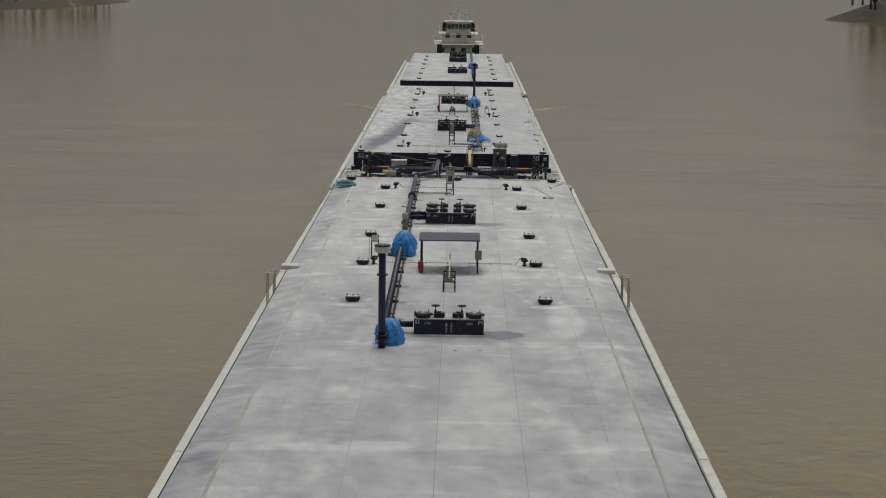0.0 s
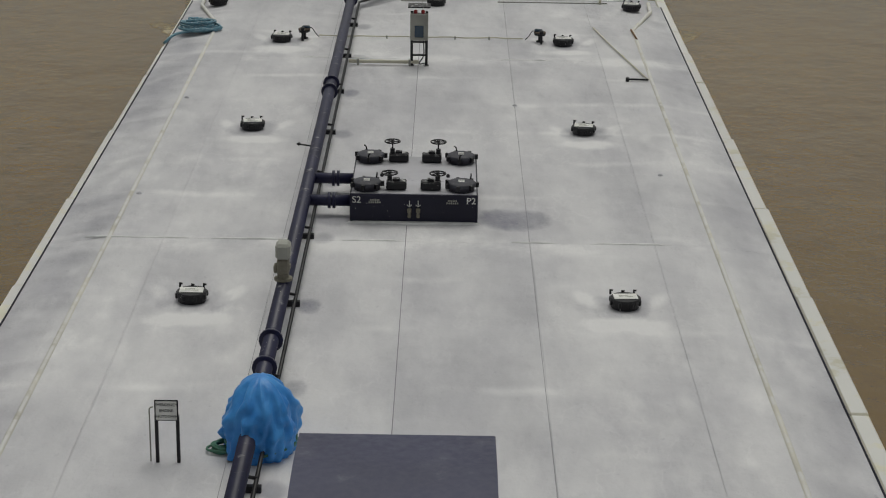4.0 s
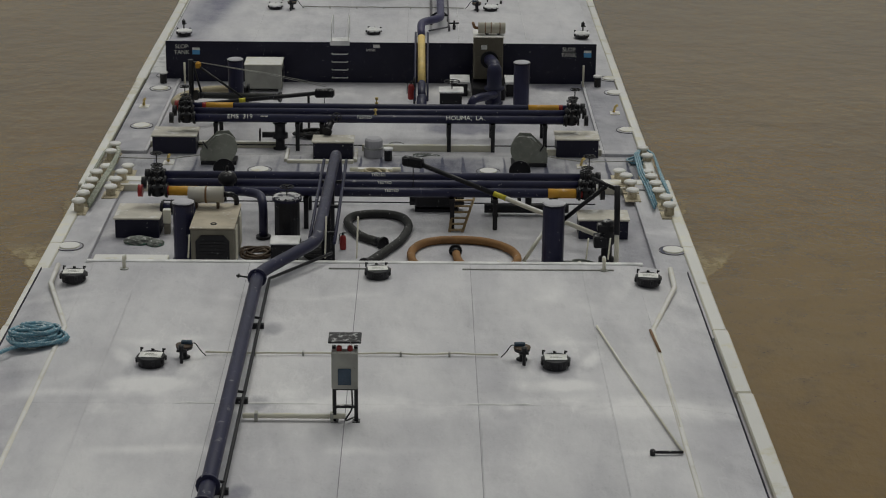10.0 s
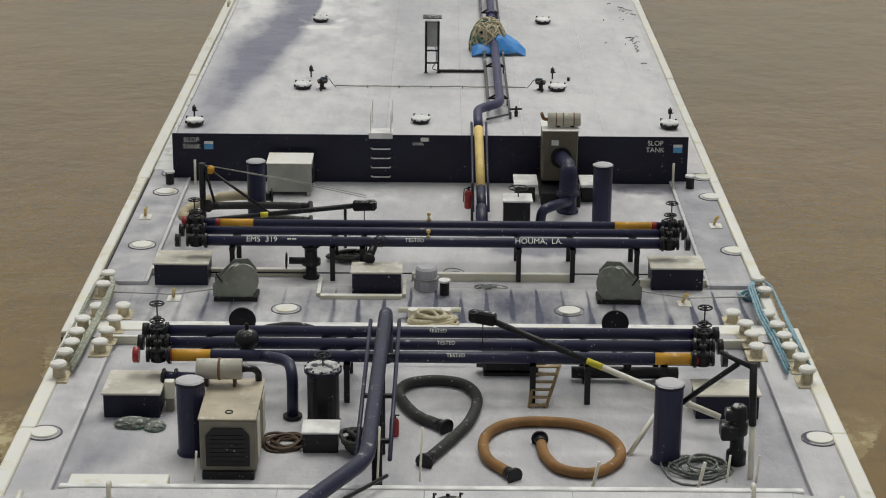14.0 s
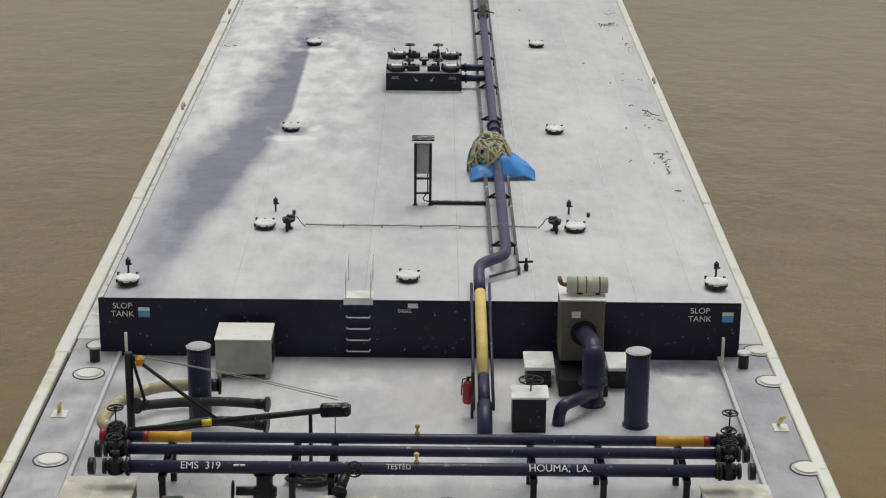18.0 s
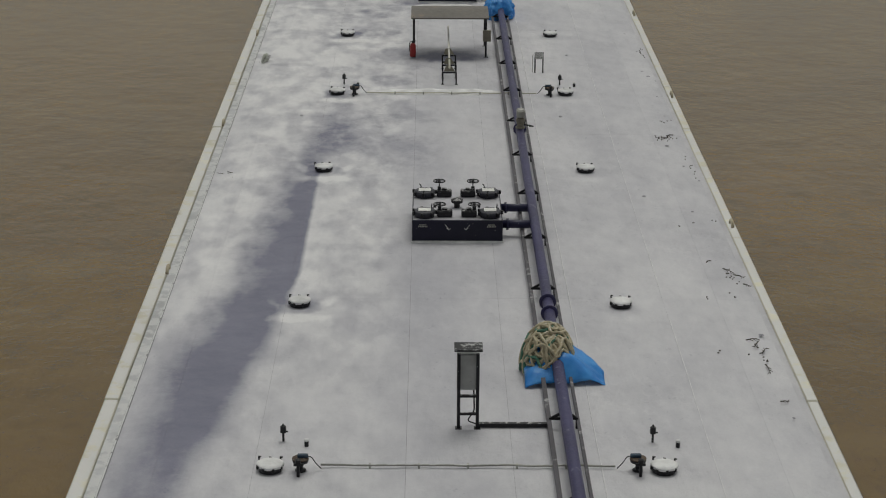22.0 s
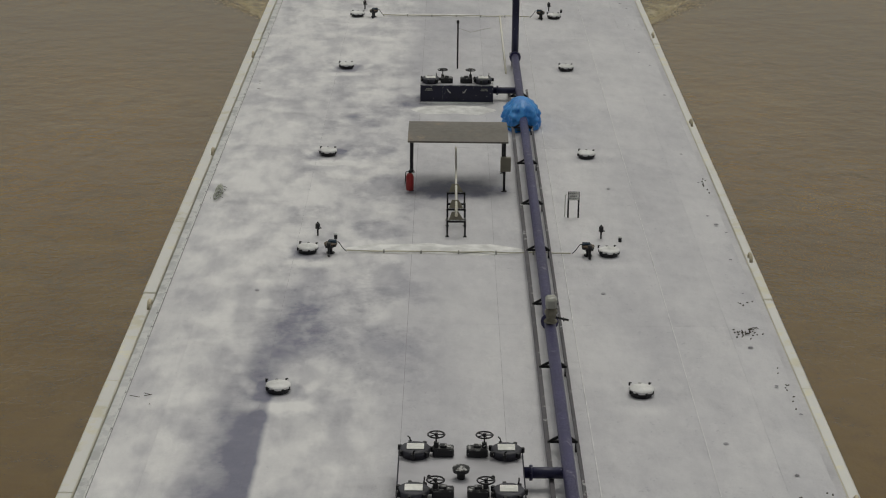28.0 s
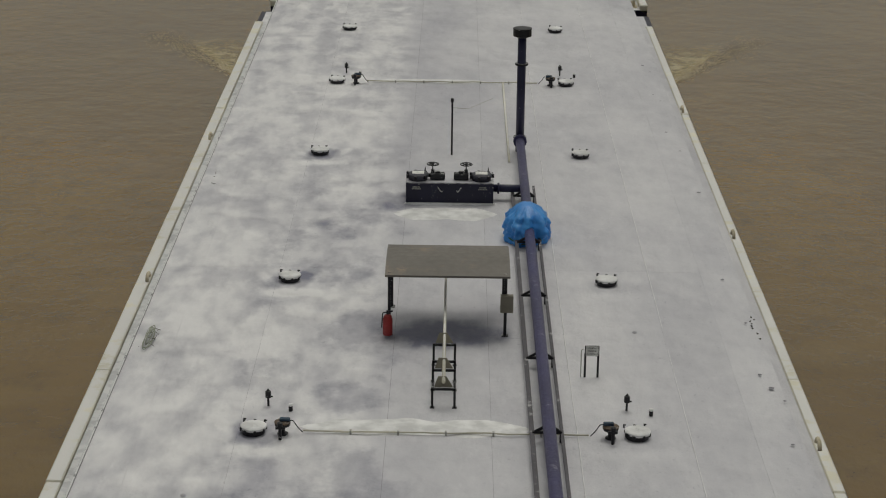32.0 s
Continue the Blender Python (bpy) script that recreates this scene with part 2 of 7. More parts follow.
        cloud = k.math("MULTIPLY", stern, k.step(k.noise(0.8, 4, 0.6, stretch=(1.2, 0.5, 1), offset=(5, 3, 0)), 0.35, 0.65, 0.0, 0.3))
        worn_mid = k.math("MULTIPLY", stern, k.math("MULTIPLY", k.step(x, -1.6, 0.2), k.step(x, 2.4, 4.0, 0.22, 0.0)))
        cloud = k.math("ADD", cloud, worn_mid)
        cover = k.math("SUBTRACT", cover, cloud)
        cover = k.math("SUBTRACT", cover, bare_spot(5.9, 70.1, 1.0, 0.7, 0.6))
        cover = k.math("SUBTRACT", cover, rub)
        coat = k.mix(k.step(y, 70.6, 70.8, 0.0, 0.6), coat, (0.172, 0.176, 0.262))
        coat = k.mix(k.step(y, 62.2, 61.6), coat, (0.05, 0.055, 0.105))
    else:
        # lobes on the outer strips: slope shading mixed into the drifted snow
        swell = k.math("ADD", k.math("MULTIPLY", y, 0.5), k.math("ADD", k.math("MULTIPLY", k.math("ABSOLUTE", x), 0.45), k.math("MULTIPLY", k.noise(0.5, 2, 0.5, offset=(14, 2, 0)), 2.2)))
        lobe = k.math("MULTIPLY", k.math("SINE", k.math("MULTIPLY", swell, 6.283)), k.math("MULTIPLY", k.step(k.math("ABSOLUTE", x), 5.7, 6.4), k.step(x, -2.0, 2.0, 1.0, 0.35)))
        cover = k.math("ADD", cover, k.math("MULTIPLY", lobe, 0.065))
        waves = k.math("MULTIPLY", lobe, 0.5)
        seam = k.math("PINGPONG", k.math("SUBTRACT", y, 6.9), 7.8)
        lip = k.math("MULTIPLY", k.step(seam, 0.05, 0.8, 1.0, 0.0), k.step(k.noise(0.5, 4, 0.6), 0.42, 0.62))
        cover = k.math("ADD", cover, k.math("MULTIPLY", lip, 0.28))
        # frame lines whitened as painted highlights along with caught snow
        frame_line = k.math("PINGPONG", k.math("ADD", y, k.math("MULTIPLY", k.noise(0.4, 2), 0.7)), 1.3)
        buckle = k.math("MULTIPLY", k.step(frame_line, 0.0, 0.3, 1.0, 0.0), k.step(k.noise(0.45, 3, 0.5, offset=(2, 9, 0)), 0.48, 0.68))
        cover = k.math("ADD", cover, k.math("MULTIPLY", buckle, 0.2))
        cover = k.math("SUBTRACT", cover, k.step(k.math("ABSOLUTE", x), 5.9, 6.8, 0.0, 0.13))
        sweep = k.noise(0.5, 4, 0.55, stretch=(1.5, 0.5, 1), offset=(11, 4, 0))
        cover = k.math("ADD", cover, k.step(sweep, 0.36, 0.64, -0.09, 0.07))
        # small soft puffs over the buckled plates, drifted snow plus painted crest light
        puff = k.step(k.noise(1.25, 3, 0.5, stretch=(1.2, 0.55, 1), offset=(31, 8, 0)), 0.42, 0.76)
        where = k.math("MULTIPLY", k.step(k.noise(0.16, 2, 0.5, offset=(5, 12, 0)), 0.42, 0.6), k.step(k.math("ABSOLUTE", x), 1.2, 3.2))
        cover = k.math("ADD", cover, k.math("MULTIPLY", k.math("MULTIPLY", puff, where), 0.2))
        # bare blots in the lee of the pipe supports
        lee = k.math("PINGPONG", k.math("SUBTRACT", y, 41.97 - 3.83 * 20), 1.915)
        la, lb = k.math("DIVIDE", k.math("ADD", x, 1.88), 0.26), k.math("DIVIDE", lee, 0.42)
        blot = k.math("ADD", k.math("ADD", k.math("MULTIPLY", la, la), k.math("MULTIPLY", lb, lb)), k.math("MULTIPLY", k.math("SUBTRACT", ripple, 0.5), 1.2))
        cover = k.math("SUBTRACT", cover, k.math("MULTIPLY", k.step(blot, 0.0, 1.2, 0.42, 0.0), k.math("MULTIPLY", k.step(y, -8.0, -7.0), k.step(y, 43.5, 43.0))))
        front = k.math("MULTIPLY", k.step(y, 12.0, -6.0), k.step(k.noise(0.33, 4, 0.6, offset=(8, 0, 0)), 0.3, 0.62, 0.34, 0.14))
        cover = k.math("SUBTRACT", cover, front)
        for spot in ((1.95, 24.2, 0.9, 0.8, 0.5), (2.0, -6.9, 0.9, 1.0, 0.5), (0.45, 8.5, 1.3, 1.9, 0.62), (-1.7, 24.0, 0.5, 0.5, 0.3), (5.9, 70.2, 1.1, 0.7, 0.55), (2.6, 65.0, 1.5, 0.9, 0.4), (4.6, -3.5, 0.9, 4.2, -0.34), (-5.6, -4.0, 0.7, 3.0, -0.16)):
            cover = k.math("SUBTRACT", cover, bare_spot(*spot))
    cover = k.math("ADD", cover, k.math("MULTIPLY", k.math("SUBTRACT", grain, 0.5), 0.12))
    cover = k.math("MINIMUM", k.math("MAXIMUM", k.math("SUBTRACT", cover, thin), 0.02), 0.98)
    white = k.mix(k.step(speck, 0.3, 0.7), (0.8, 0.792, 0.815), (0.84, 0.832, 0.852))
    c = k.mix(cover, coat, white)
    relief = k.math("ADD", k.math("MULTIPLY", ripple, 1.0), k.math("ADD", k.math("MULTIPLY", grain, 0.2), k.math("MULTIPLY", k.noise(0.6, 3, 0.5), 2.2)))
    dent = k.noise(0.42, 2, 0.4, stretch=(1.3, 0.8, 1), offset=(6, 6, 0))
    relief = k.math("ADD", relief, k.math("ADD", waves, k.math("MULTIPLY", dent, 6.0)))
    k.bump(relief, 0.7, 0.09)
    return k.done(c, k.step(cover, 0.1, 0.8, 0.5, 0.9), 0.0, 0.35)


def river():
    k = Mat("river_water")
    mud = k.noise(0.035, 4, 0.6, stretch=(1.3, 0.6, 1))
    eddy = k.noise(0.22, 5, 0.62, stretch=(0.7, 1.3, 1), offset=(3, 0, 0))
    c = k.mix(k.step(mud, 0.3, 0.7), (0.122, 0.066, 0.0045), (0.198, 0.109, 0.009))
    c = k.mix(k.step(eddy, 0.42, 0.72, 0.0, 0.4), c, (0.21, 0.13, 0.025))
    streaks = k.noise(0.9, 5, 0.65, stretch=(1.0, 0.75, 1), offset=(9, 4, 0))
    c = k.mix(k.step(streaks, 0.46, 0.72, 0.0, 0.5), c, (0.092, 0.052, 0.007))
    x, y, z = k.xyz(k.pos)
    froth = k.step(k.noise(1.5, 6, 0.72, stretch=(1.0, 0.8, 1), offset=(2, 1, 0)), 0.43, 0.6)
    # broken wash behind two short wave fronts on either side of the tow
    out = k.math("ABSOLUTE", k.math("ADD", x, 0.2))
    ragged = k.math("MULTIPLY", k.math("SUBTRACT", k.noise(1.1, 4, 0.65, offset=(4, 7, 0)), 0.5), 2.4)
    crest = 0.0
    for px, py, dx, dy, run, deep, most in ((8.7, 146.3, 0.394, 0.919, 8.5, 4.5, 0.85), (8.9, 53.6, 0.47, 0.883, 3.4, 2.4, 0.8), (8.8, 57.5, 0.2, 0.98, 4.0, 1.2, 0.45)):
        a, b = k.math("SUBTRACT", out, px), k.math("SUBTRACT", y, py)
        u = k.math("ADD", k.math("MULTIPLY", a, dx), k.math("MULTIPLY", b, dy))
        v = k.math("ADD", k.math("SUBTRACT", k.math("MULTIPLY", b, dx), k.math("MULTIPLY", a, dy)), k.math("MULTIPLY", ragged, 0.45))
        zone = k.math("MULTIPLY", k.step(u, run * 0.35, run, 1.0, 0.0), k.step(u, -1.5, -0.5))
        wash = k.math("MULTIPLY", k.math("MULTIPLY", k.step(v, -0.05, 0.15), k.step(v, deep * 0.1, deep, 1.0, 0.0)), zone)
        lip = k.math("MULTIPLY", k.math("MULTIPLY", k.step(v, -0.05, 0.1), k.step(v, 0.15, 0.9, 1.0, 0.0)), zone)
        c = k.mix(k.math("MULTIPLY", wash, 0.6 if most > 0.82 else 0.2), c, (0.32, 0.235, 0.09))
        c = k.mix(k.math("MULTIPLY", k.math("MULTIPLY", froth, wash), most), c, (0.56, 0.47, 0.27))
        c = k.mix(k.math("MULTIPLY", lip, most * (0.75 if most > 0.82 else 0.3)), c, (0.5, 0.4, 0.18))
        crest = k.math("ADD", k.math("MULTIPLY", lip, 0.6), k.math("ADD", crest, k.math("MULTIPLY", k.math("MULTIPLY", froth, wash), 0.4)))
    w1 = k.noise(0.5, 3, 0.55, stretch=(1.0, 0.9, 1))
    w2 = k.noise(1.5, 4, 0.65, stretch=(1.1, 0.8, 1), offset=(5, 2, 0))
    w3 = k.noise(0.07, 3, 0.5, stretch=(0.8, 1.1, 1))
    w4 = k.noise(4.5, 3, 0.6, stretch=(1.1, 0.8, 1), offset=(1, 8, 0))
    h = k.math("ADD", k.math("MULTIPLY", w1, 0.9), k.math("ADD", k.math("MULTIPLY", w2, 0.5), k.math("ADD", k.math("MULTIPLY", w3, 2.0), k.math("MULTIPLY", w4, 0.1))))
    k.bump(k.math("ADD", h, crest), 0.3, 0.22)
    return k.done(c, 0.12, 0.0, 0.66)


M = {}
M["deck_a"] = deck_paint("deck_coating_with_drifted_snow", False)
M["deck_b"] = deck_paint("deck_coating_with_cleared_band", True)
M["deck_well"] = deck_paint("machinery_deck_thin_snow", False, 0.18)
M["water"] = river()
M["white"] = paint("white_edge_paint", (0.74, 0.71, 0.59), 0.5, worn=(0.26, 0.14, 0.06), amount=0.36, snow=0.68, scale=1.2)
M["cream"] = paint("cream_paint", (0.66, 0.63, 0.52), 0.5, worn=(0.25, 0.15, 0.08), amount=0.2, snow=0.7, scale=2)
# Navy and black bases are lifted slightly to include the snowfall's haze.
M["navy"] = paint("navy_blue_paint", (0.0115, 0.0115, 0.031), 0.42, worn=(0.16, 0.16, 0.2), amount=0.05, snow=0.0, scale=2, spec=0.3, flecks=0.02)
M["navy_snow"] = paint("navy_blue_paint_dusted", (0.011, 0.0112, 0.034), 0.4, worn=(0.2, 0.2, 0.25), amount=0.1, snow=0.55, scale=5, spec=0.35, flecks=0.03)
M["pipe"] = paint("pipe_blue_black_paint", (0.024, 0.025, 0.064), 0.36, worn=(0.06, 0.06, 0.09), amount=0.1, snow=0.03, scale=3, spec=0.35, flecks=0.02)
M["black"] = paint("black_enamel", (0.012, 0.012, 0.016), 0.42, worn=(0.09, 0.08, 0.07), amount=0.2, snow=0.3, scale=7, spec=0.35, flecks=0.025)
M["black_clean"] = paint("black_coating", (0.012, 0.012, 0.016), 0.4, worn=(0.06, 0.05, 0.05), amount=0.2, scale=7, spec=0.35, flecks=0.02)
M["snow"] = paint("fresh_snow", (0.76, 0.76, 0.77), 0.9, scale=6, spec=0.2, bump=0.6)
M["pale_plate"] = paint("pale_snow_dusted_plate", (0.58, 0.585, 0.61), 0.7, worn=(0.4, 0.38, 0.36), amount=0.3, snow=0.5, scale=2)
M["rail_pale"] = paint("pale_cream_rail", (0.66, 0.64, 0.58), 0.75, worn=(0.5, 0.45, 0.37), amount=0.35, snow=0.6, scale=1.2)
# Grime and the shadow line of the trunk edge in one grey.
M["grimy_edge"] = paint("grimy_edge_bar", (0.24, 0.24, 0.25), 0.7, worn=(0.6, 0.6, 0.61), amount=0.9, snow=0.7, scale=2.5)
M["drum_cream"] = paint("weathered_cream_drum", (0.5, 0.47, 0.4), 0.6, worn=(0.22, 0.15, 0.09), amount=0.5, snow=0.25, scale=4)
M["yellow"] = paint("yellow_band_paint", (0.66, 0.34, 0.035), 0.45, worn=(0.16, 0.1, 0.04), amount=0.35, snow=0.1, scale=5)
M["pale_yellow"] = paint("pale_yellow_paint", (0.74, 0.55, 0.2), 0.5, worn=(0.3, 0.25, 0.12), amount=0.3, snow=0.15, scale=4)
M["red"] = paint("red_enamel", (0.3, 0.014, 0.014), 0.35, worn=(0.12, 0.03, 0.03), amount=0.2, snow=0.15, scale=8)
M["grey"] = paint("machine_grey_paint", (0.34, 0.34, 0.31), 0.5, worn=(0.14, 0.11, 0.08), amount=0.3, snow=0.35, scale=4)
# Weathered tan, darkened to carry the shade of the engine's front.
M["tan"] = paint("weathered_engine_paint", (0.205, 0.19, 0.15), 0.6, worn=(0.1, 0.07, 0.045), amount=0.8, snow=0.1, scale=4)
M["steel"] = paint("galvanised_steel", (0.42, 0.43, 0.42), 0.5, metal=0.5, worn=(0.2, 0.16, 0.12), amount=0.3, snow=0.25, scale=5)
M["rust"] = paint("rusted_steel", (0.2, 0.11, 0.055), 0.8, worn=(0.3, 0.26, 0.2), amount=0.5, snow=0.1, scale=6)
M["paper"] = paint("white_label", (0.8, 0.8, 0.78), 0.6, scale=10)
M["deck_grey"] = paint("grey_deck_with_snow", (0.24, 0.24, 0.29), 0.6, worn=(0.1, 0.09, 0.11), amount=0.3, snow=0.75, scale=0.8)
M["blue_sign"] = paint("blue_sticker", (0.1, 0.36, 0.68), 0.45, scale=9)
M["hose_black"] = paint("black_rubber_hose", (0.03, 0.031, 0.031), 0.7, worn=(0.12, 0.11, 0.1), amount=0.4, snow=0.1, scale=6, flecks=0.005)
M["hose_brown"] = paint("brown_rubber_hose", (0.27, 0.135, 0.045), 0.7, worn=(0.07, 0.045, 0.025), amount=0.75, snow=0.05, scale=5)
M["rope_blue"] = paint("blue_mooring_rope", (0.13, 0.3, 0.4), 0.85, worn=(0.64, 0.7, 0.72), amount=1.5, snow=0.35, scale=16)
M["rope_tan"] = paint("tan_mooring_rope", (0.5, 0.44, 0.31), 0.85, worn=(0.6, 0.56, 0.45), amount=0.7, snow=0.3, scale=14)
M["roof"] = paint("shelter_roof_dusted", (0.048, 0.05, 0.1), 0.5, worn=(0.16, 0.16, 0.21), amount=1.0, snow=0.0, scale=0.9, flecks=0.0)
M["olive"] = paint("oily_olive_paint", (0.13, 0.115, 0.085), 0.5, worn=(0.06, 0.045, 0.03), amount=0.9, scale=5)
M["screen"] = paint("dark_blue_screen", (0.04, 0.07, 0.11), 0.2, scale=10)
M["foam"] = paint("river_foam", (0.5, 0.42, 0.28), 0.7, scale=3)
M["sticker"] = paint("yellow_warning_sticker", (0.68, 0.6, 0.04), 0.5, worn=(0.05, 0.05, 0.04), amount=0.6, scale=14)
M["hose_tan"] = paint("tan_rubber_hose", (0.42, 0.36, 0.24), 0.75, worn=(0.2, 0.17, 0.12), amount=0.5, snow=0.25, scale=6)
M["net"] = paint("grey_green_net", (0.17, 0.185, 0.17), 0.9, worn=(0.42, 0.44, 0.42), amount=1.0, snow=0.3, scale=9)
M["winch_green"] = paint("grey_green_winch_paint", (0.22, 0.23, 0.205), 0.6, worn=(0.42, 0.41, 0.37), amount=1.1, snow=0.4, scale=5)
M["rope_grey"] = paint("grey_green_rope", (0.3, 0.32, 0.26), 0.85, worn=(0.5, 0.5, 0.44), amount=0.7, snow=0.3, scale=14)
M["bollard"] = paint("rusty_cream_paint", (0.6, 0.53, 0.38), 0.55, worn=(0.1, 0.055, 0.03), amount=1.6, scale=4.5)
M["twig_dark"] = paint("wet_twigs", (0.06, 0.05, 0.04), 0.8, scale=9)
M["wet_spot"] = paint("wet_deck_spots", (0.2, 0.195, 0.23), 0.45, scale=9)
M["roof_b"] = paint("weathered_roof", (0.17, 0.155, 0.14), 0.6, worn=(0.33, 0.25, 0.18), amount=1.0, scale=0.7)

M["wood"] = paint("weathered_ladder_wood", (0.36, 0.26, 0.14), 0.75, worn=(0.16, 0.11, 0.07), amount=0.5, snow=0.15, scale=6)
M["tan_top"] = paint("grimy_tan_sheet", (0.46, 0.405, 0.32), 0.6, worn=(0.2, 0.14, 0.09), amount=0.8, snow=0.08, scale=3)
M["pot"] = paint("dusty_navy_lid", (0.045, 0.045, 0.062), 0.6, worn=(0.16, 0.16, 0.19), amount=0.9, scale=6)
M["dust_top"] = paint("box_top_thin_snow", (0.5, 0.495, 0.54), 0.8, worn=(0.3, 0.3, 0.36), amount=0.6, scale=1.6)
M["lid"] = paint("dusty_locker_lid", (0.56, 0.53, 0.47), 0.65, worn=(0.3, 0.22, 0.15), amount=0.35, snow=0.3, scale=2.5)
M["cap"] = paint("rust_rimmed_white_cap", (0.76, 0.74, 0.68), 0.55, worn=(0.36, 0.16, 0.06), amount=0.6, snow=0.75, scale=6)
M["pipe_violet"] = paint("violet_blue_pipe_paint", (0.052, 0.049, 0.125), 0.45, worn=(0.12, 0.12, 0.17), amount=0.25, snow=0.05, scale=2.5, spec=0.4)
M["rust_dark"] = paint("dark_rusty_cap", (0.09, 0.06, 0.04), 0.7, worn=(0.22, 0.16, 0.1), amount=0.7, snow=0.1, scale=8)
M["rail_grey"] = paint("dull_grey_rail", (0.075, 0.07, 0.085), 0.6, worn=(0.16, 0.15, 0.15), amount=0.5, snow=0.1, scale=3)

# ---- shapes ----


def box(bm, x0, x1, y0, y1, z0, z1, bevel=0.0):
    vs = [bm.verts.new((x, y, z)) for z in (z0, z1) for x, y in ((x0, y0), (x1, y0), (x1, y1), (x0, y1))]
    fs = [bm.faces.new([vs[i] for i in f]) for f in ((3, 2, 1, 0), (4, 5, 6, 7), (0, 1, 5, 4), (1, 2, 6, 5), (2, 3, 7, 6), (3, 0, 4, 7))]
    if bevel > 0:
        es = list({e for f in fs for e in f.edges})
        bmesh.ops.bevel(bm, geom=es, offset=bevel, segments=1, affect="EDGES")
    return bm


def slab(bm, pts, z0, z1):
    """An upright prism over a flat outline, listed anticlockwise from above."""
    lo, hi = [bm.verts.new((x, y, z0)) for x, y in pts], [bm.verts.new((x, y, z1)) for x, y in pts]
    bm.faces.new(hi), bm.faces.new(lo[::-1])
    for i in range(len(pts)):
        j = (i + 1) % len(pts)
        bm.faces.new((lo[i], lo[j], hi[j], hi[i]))
    return bm


def ring(bm, c, u, v, r, n):
    return [bm.verts.new(c + r * (math.cos(2 * math.pi * i / n) * u + math.sin(2 * math.pi * i / n) * v)) for i in range(n)]


def sides(way):
    way = way.normalized()
    u = way.cross(Vector((0, 0, 1)) if abs(way.z) < 0.95 else Vector((0, 1, 0))).normalized()
    return u, u.cross(way).normalized()


def tube(bm, pts, r, n=10, closed=False, radii=None):
    """A round bar along a line of points."""
    pts = [Vector(p) for p in pts]
    rows, k = [], len(pts)
    u = None
    for i, p in enumerate(pts):
        a = pts[(i - 1) % k] if closed or i else p
        b = pts[(i + 1) % k] if closed or i < k - 1 else p
        way = (b - a).normalized()
        if u is None:
            u, v = sides(way)
        else:
            u = (u - way * u.dot(way)).normalized()
            v = u.cross(way).normalized()
        rows.append(ring(bm, p, u, v, radii[i] if radii else r, n))
    for i in range(k if closed else k - 1):
        a, b = rows[i], rows[(i + 1) % k]
        for j in range(n):
            f = bm.faces.new((a[j], a[(j + 1) % n], b[(j + 1) % n], b[j]))
            f.smooth = True
    if not closed:
        bm.faces.new(rows[0][::-1]), bm.faces.new(rows[-1])
    return bm


def bend(pts, r=0.25, n=5):
    """The same line with its corners rounded."""
    pts = [Vector(p) for p in pts]
    out = [pts[0]]
    for a, b, c in zip(pts, pts[1:], pts[2:]):
        d0, d1 = min(r, (b - a).length * 0.45), min(r, (c - b).length * 0.45)
        p, q = b + (a - b).normalized() * d0, b + (c - b).normalized() * d1
        for i in range(n + 1):
            t = i / n
            out.append(p * (1 - t) ** 2 + b * 2 * t * (1 - t) + q * t * t)
    return out + [pts[-1]]


def lathe(bm, prof, n=16, at=(0, 0, 0)):
    """A body turned about z from (radius, height) pairs, from below to above."""
    at = Vector(at)
    rows = [ring(bm, at + Vector((0, 0, z)), Vector((1, 0, 0)), Vector((0, 1, 0)), r, n) for r, z in prof]
    for a, b in zip(rows, rows[1:]):
        for j in range(n):
            bm.faces.new((a[j], a[(j + 1) % n], b[(j + 1) % n], b[j])).smooth = len(prof) > 6
    bm.faces.new(rows[0][::-1]), bm.faces.new(rows[-1])
    return bm


def shift(bm, m, since=0):
    bm.verts.ensure_lookup_table()
    for v in list(bm.verts)[since:]:
        v.co = m @ v.co
    return bm


def part(name, bm, material, parent=None, label="", at=None):
    me = bpy.data.meshes.new(name)
    bm.normal_update()
    bm.to_mesh(me)
    bm.free()
    me.materials.append(M[material] if isinstance(material, str) else material)
    ob = new(name, me)
    ob.parent = parent
    if at is not None:
        ob.matrix_basis = at
    return tagged(ob, label)


def B():
    return bmesh.new()


def again(ob, parent, at, label=""):
    """Another object on the same mesh."""
    o = new(ob.name.split(".")[0], ob.data)
    o.parent, o.matrix_basis = parent, at
    return tagged(o, label)


def thing(name, x, y, z, label, category, group="", turn=0.0):
    e = new(name)
    e.matrix_basis = pose(x, y, z, 0, 0, turn)
    e.empty_display_size = 0.2
    return tagged(e, label, category, group)


def letters(text, size, material, parent, at, name="lettering", label=""):
    cu = bpy.data.curves.new("lettering", "FONT")
    cu.body, cu.size, cu.align_x, cu.align_y, cu.extrude = text, size, "CENTER", "CENTER", 0.002
    tmp = new("lettering", cu)
    me = bpy.data.meshes.new_from_object(tmp.evaluated_get(bpy.context.evaluated_depsgraph_get()))
    bpy.data.objects.remove(tmp)
    bpy.data.curves.remove(cu)
    me.materials.clear()
    me.materials.append(M[material])
    ob = new(name, me)
    ob.parent, ob.matrix_basis = parent, at
    return tagged(ob, label)


def copies(ob, places):
    for m in places:
        copy_thing(ob, m)



# ---- river and shores ----
bm = B()
slab(bm, [(-2500, -1500), (2500, -1500), (2500, 3500), (-2500, 3500)], -6.0, 0.0)
tagged(part("water", bm, "water"), "muddy brown river with wind ripples", "river", kind="structure")

AX, BX, CX = -0.08, -0.27, -0.1  # centre lines of the three hulls
ZA, ZB, ZC = 3.22, 2.39, 2.6  # tops of the trunks
DA, DB = 1.3, 1.0  # main decks


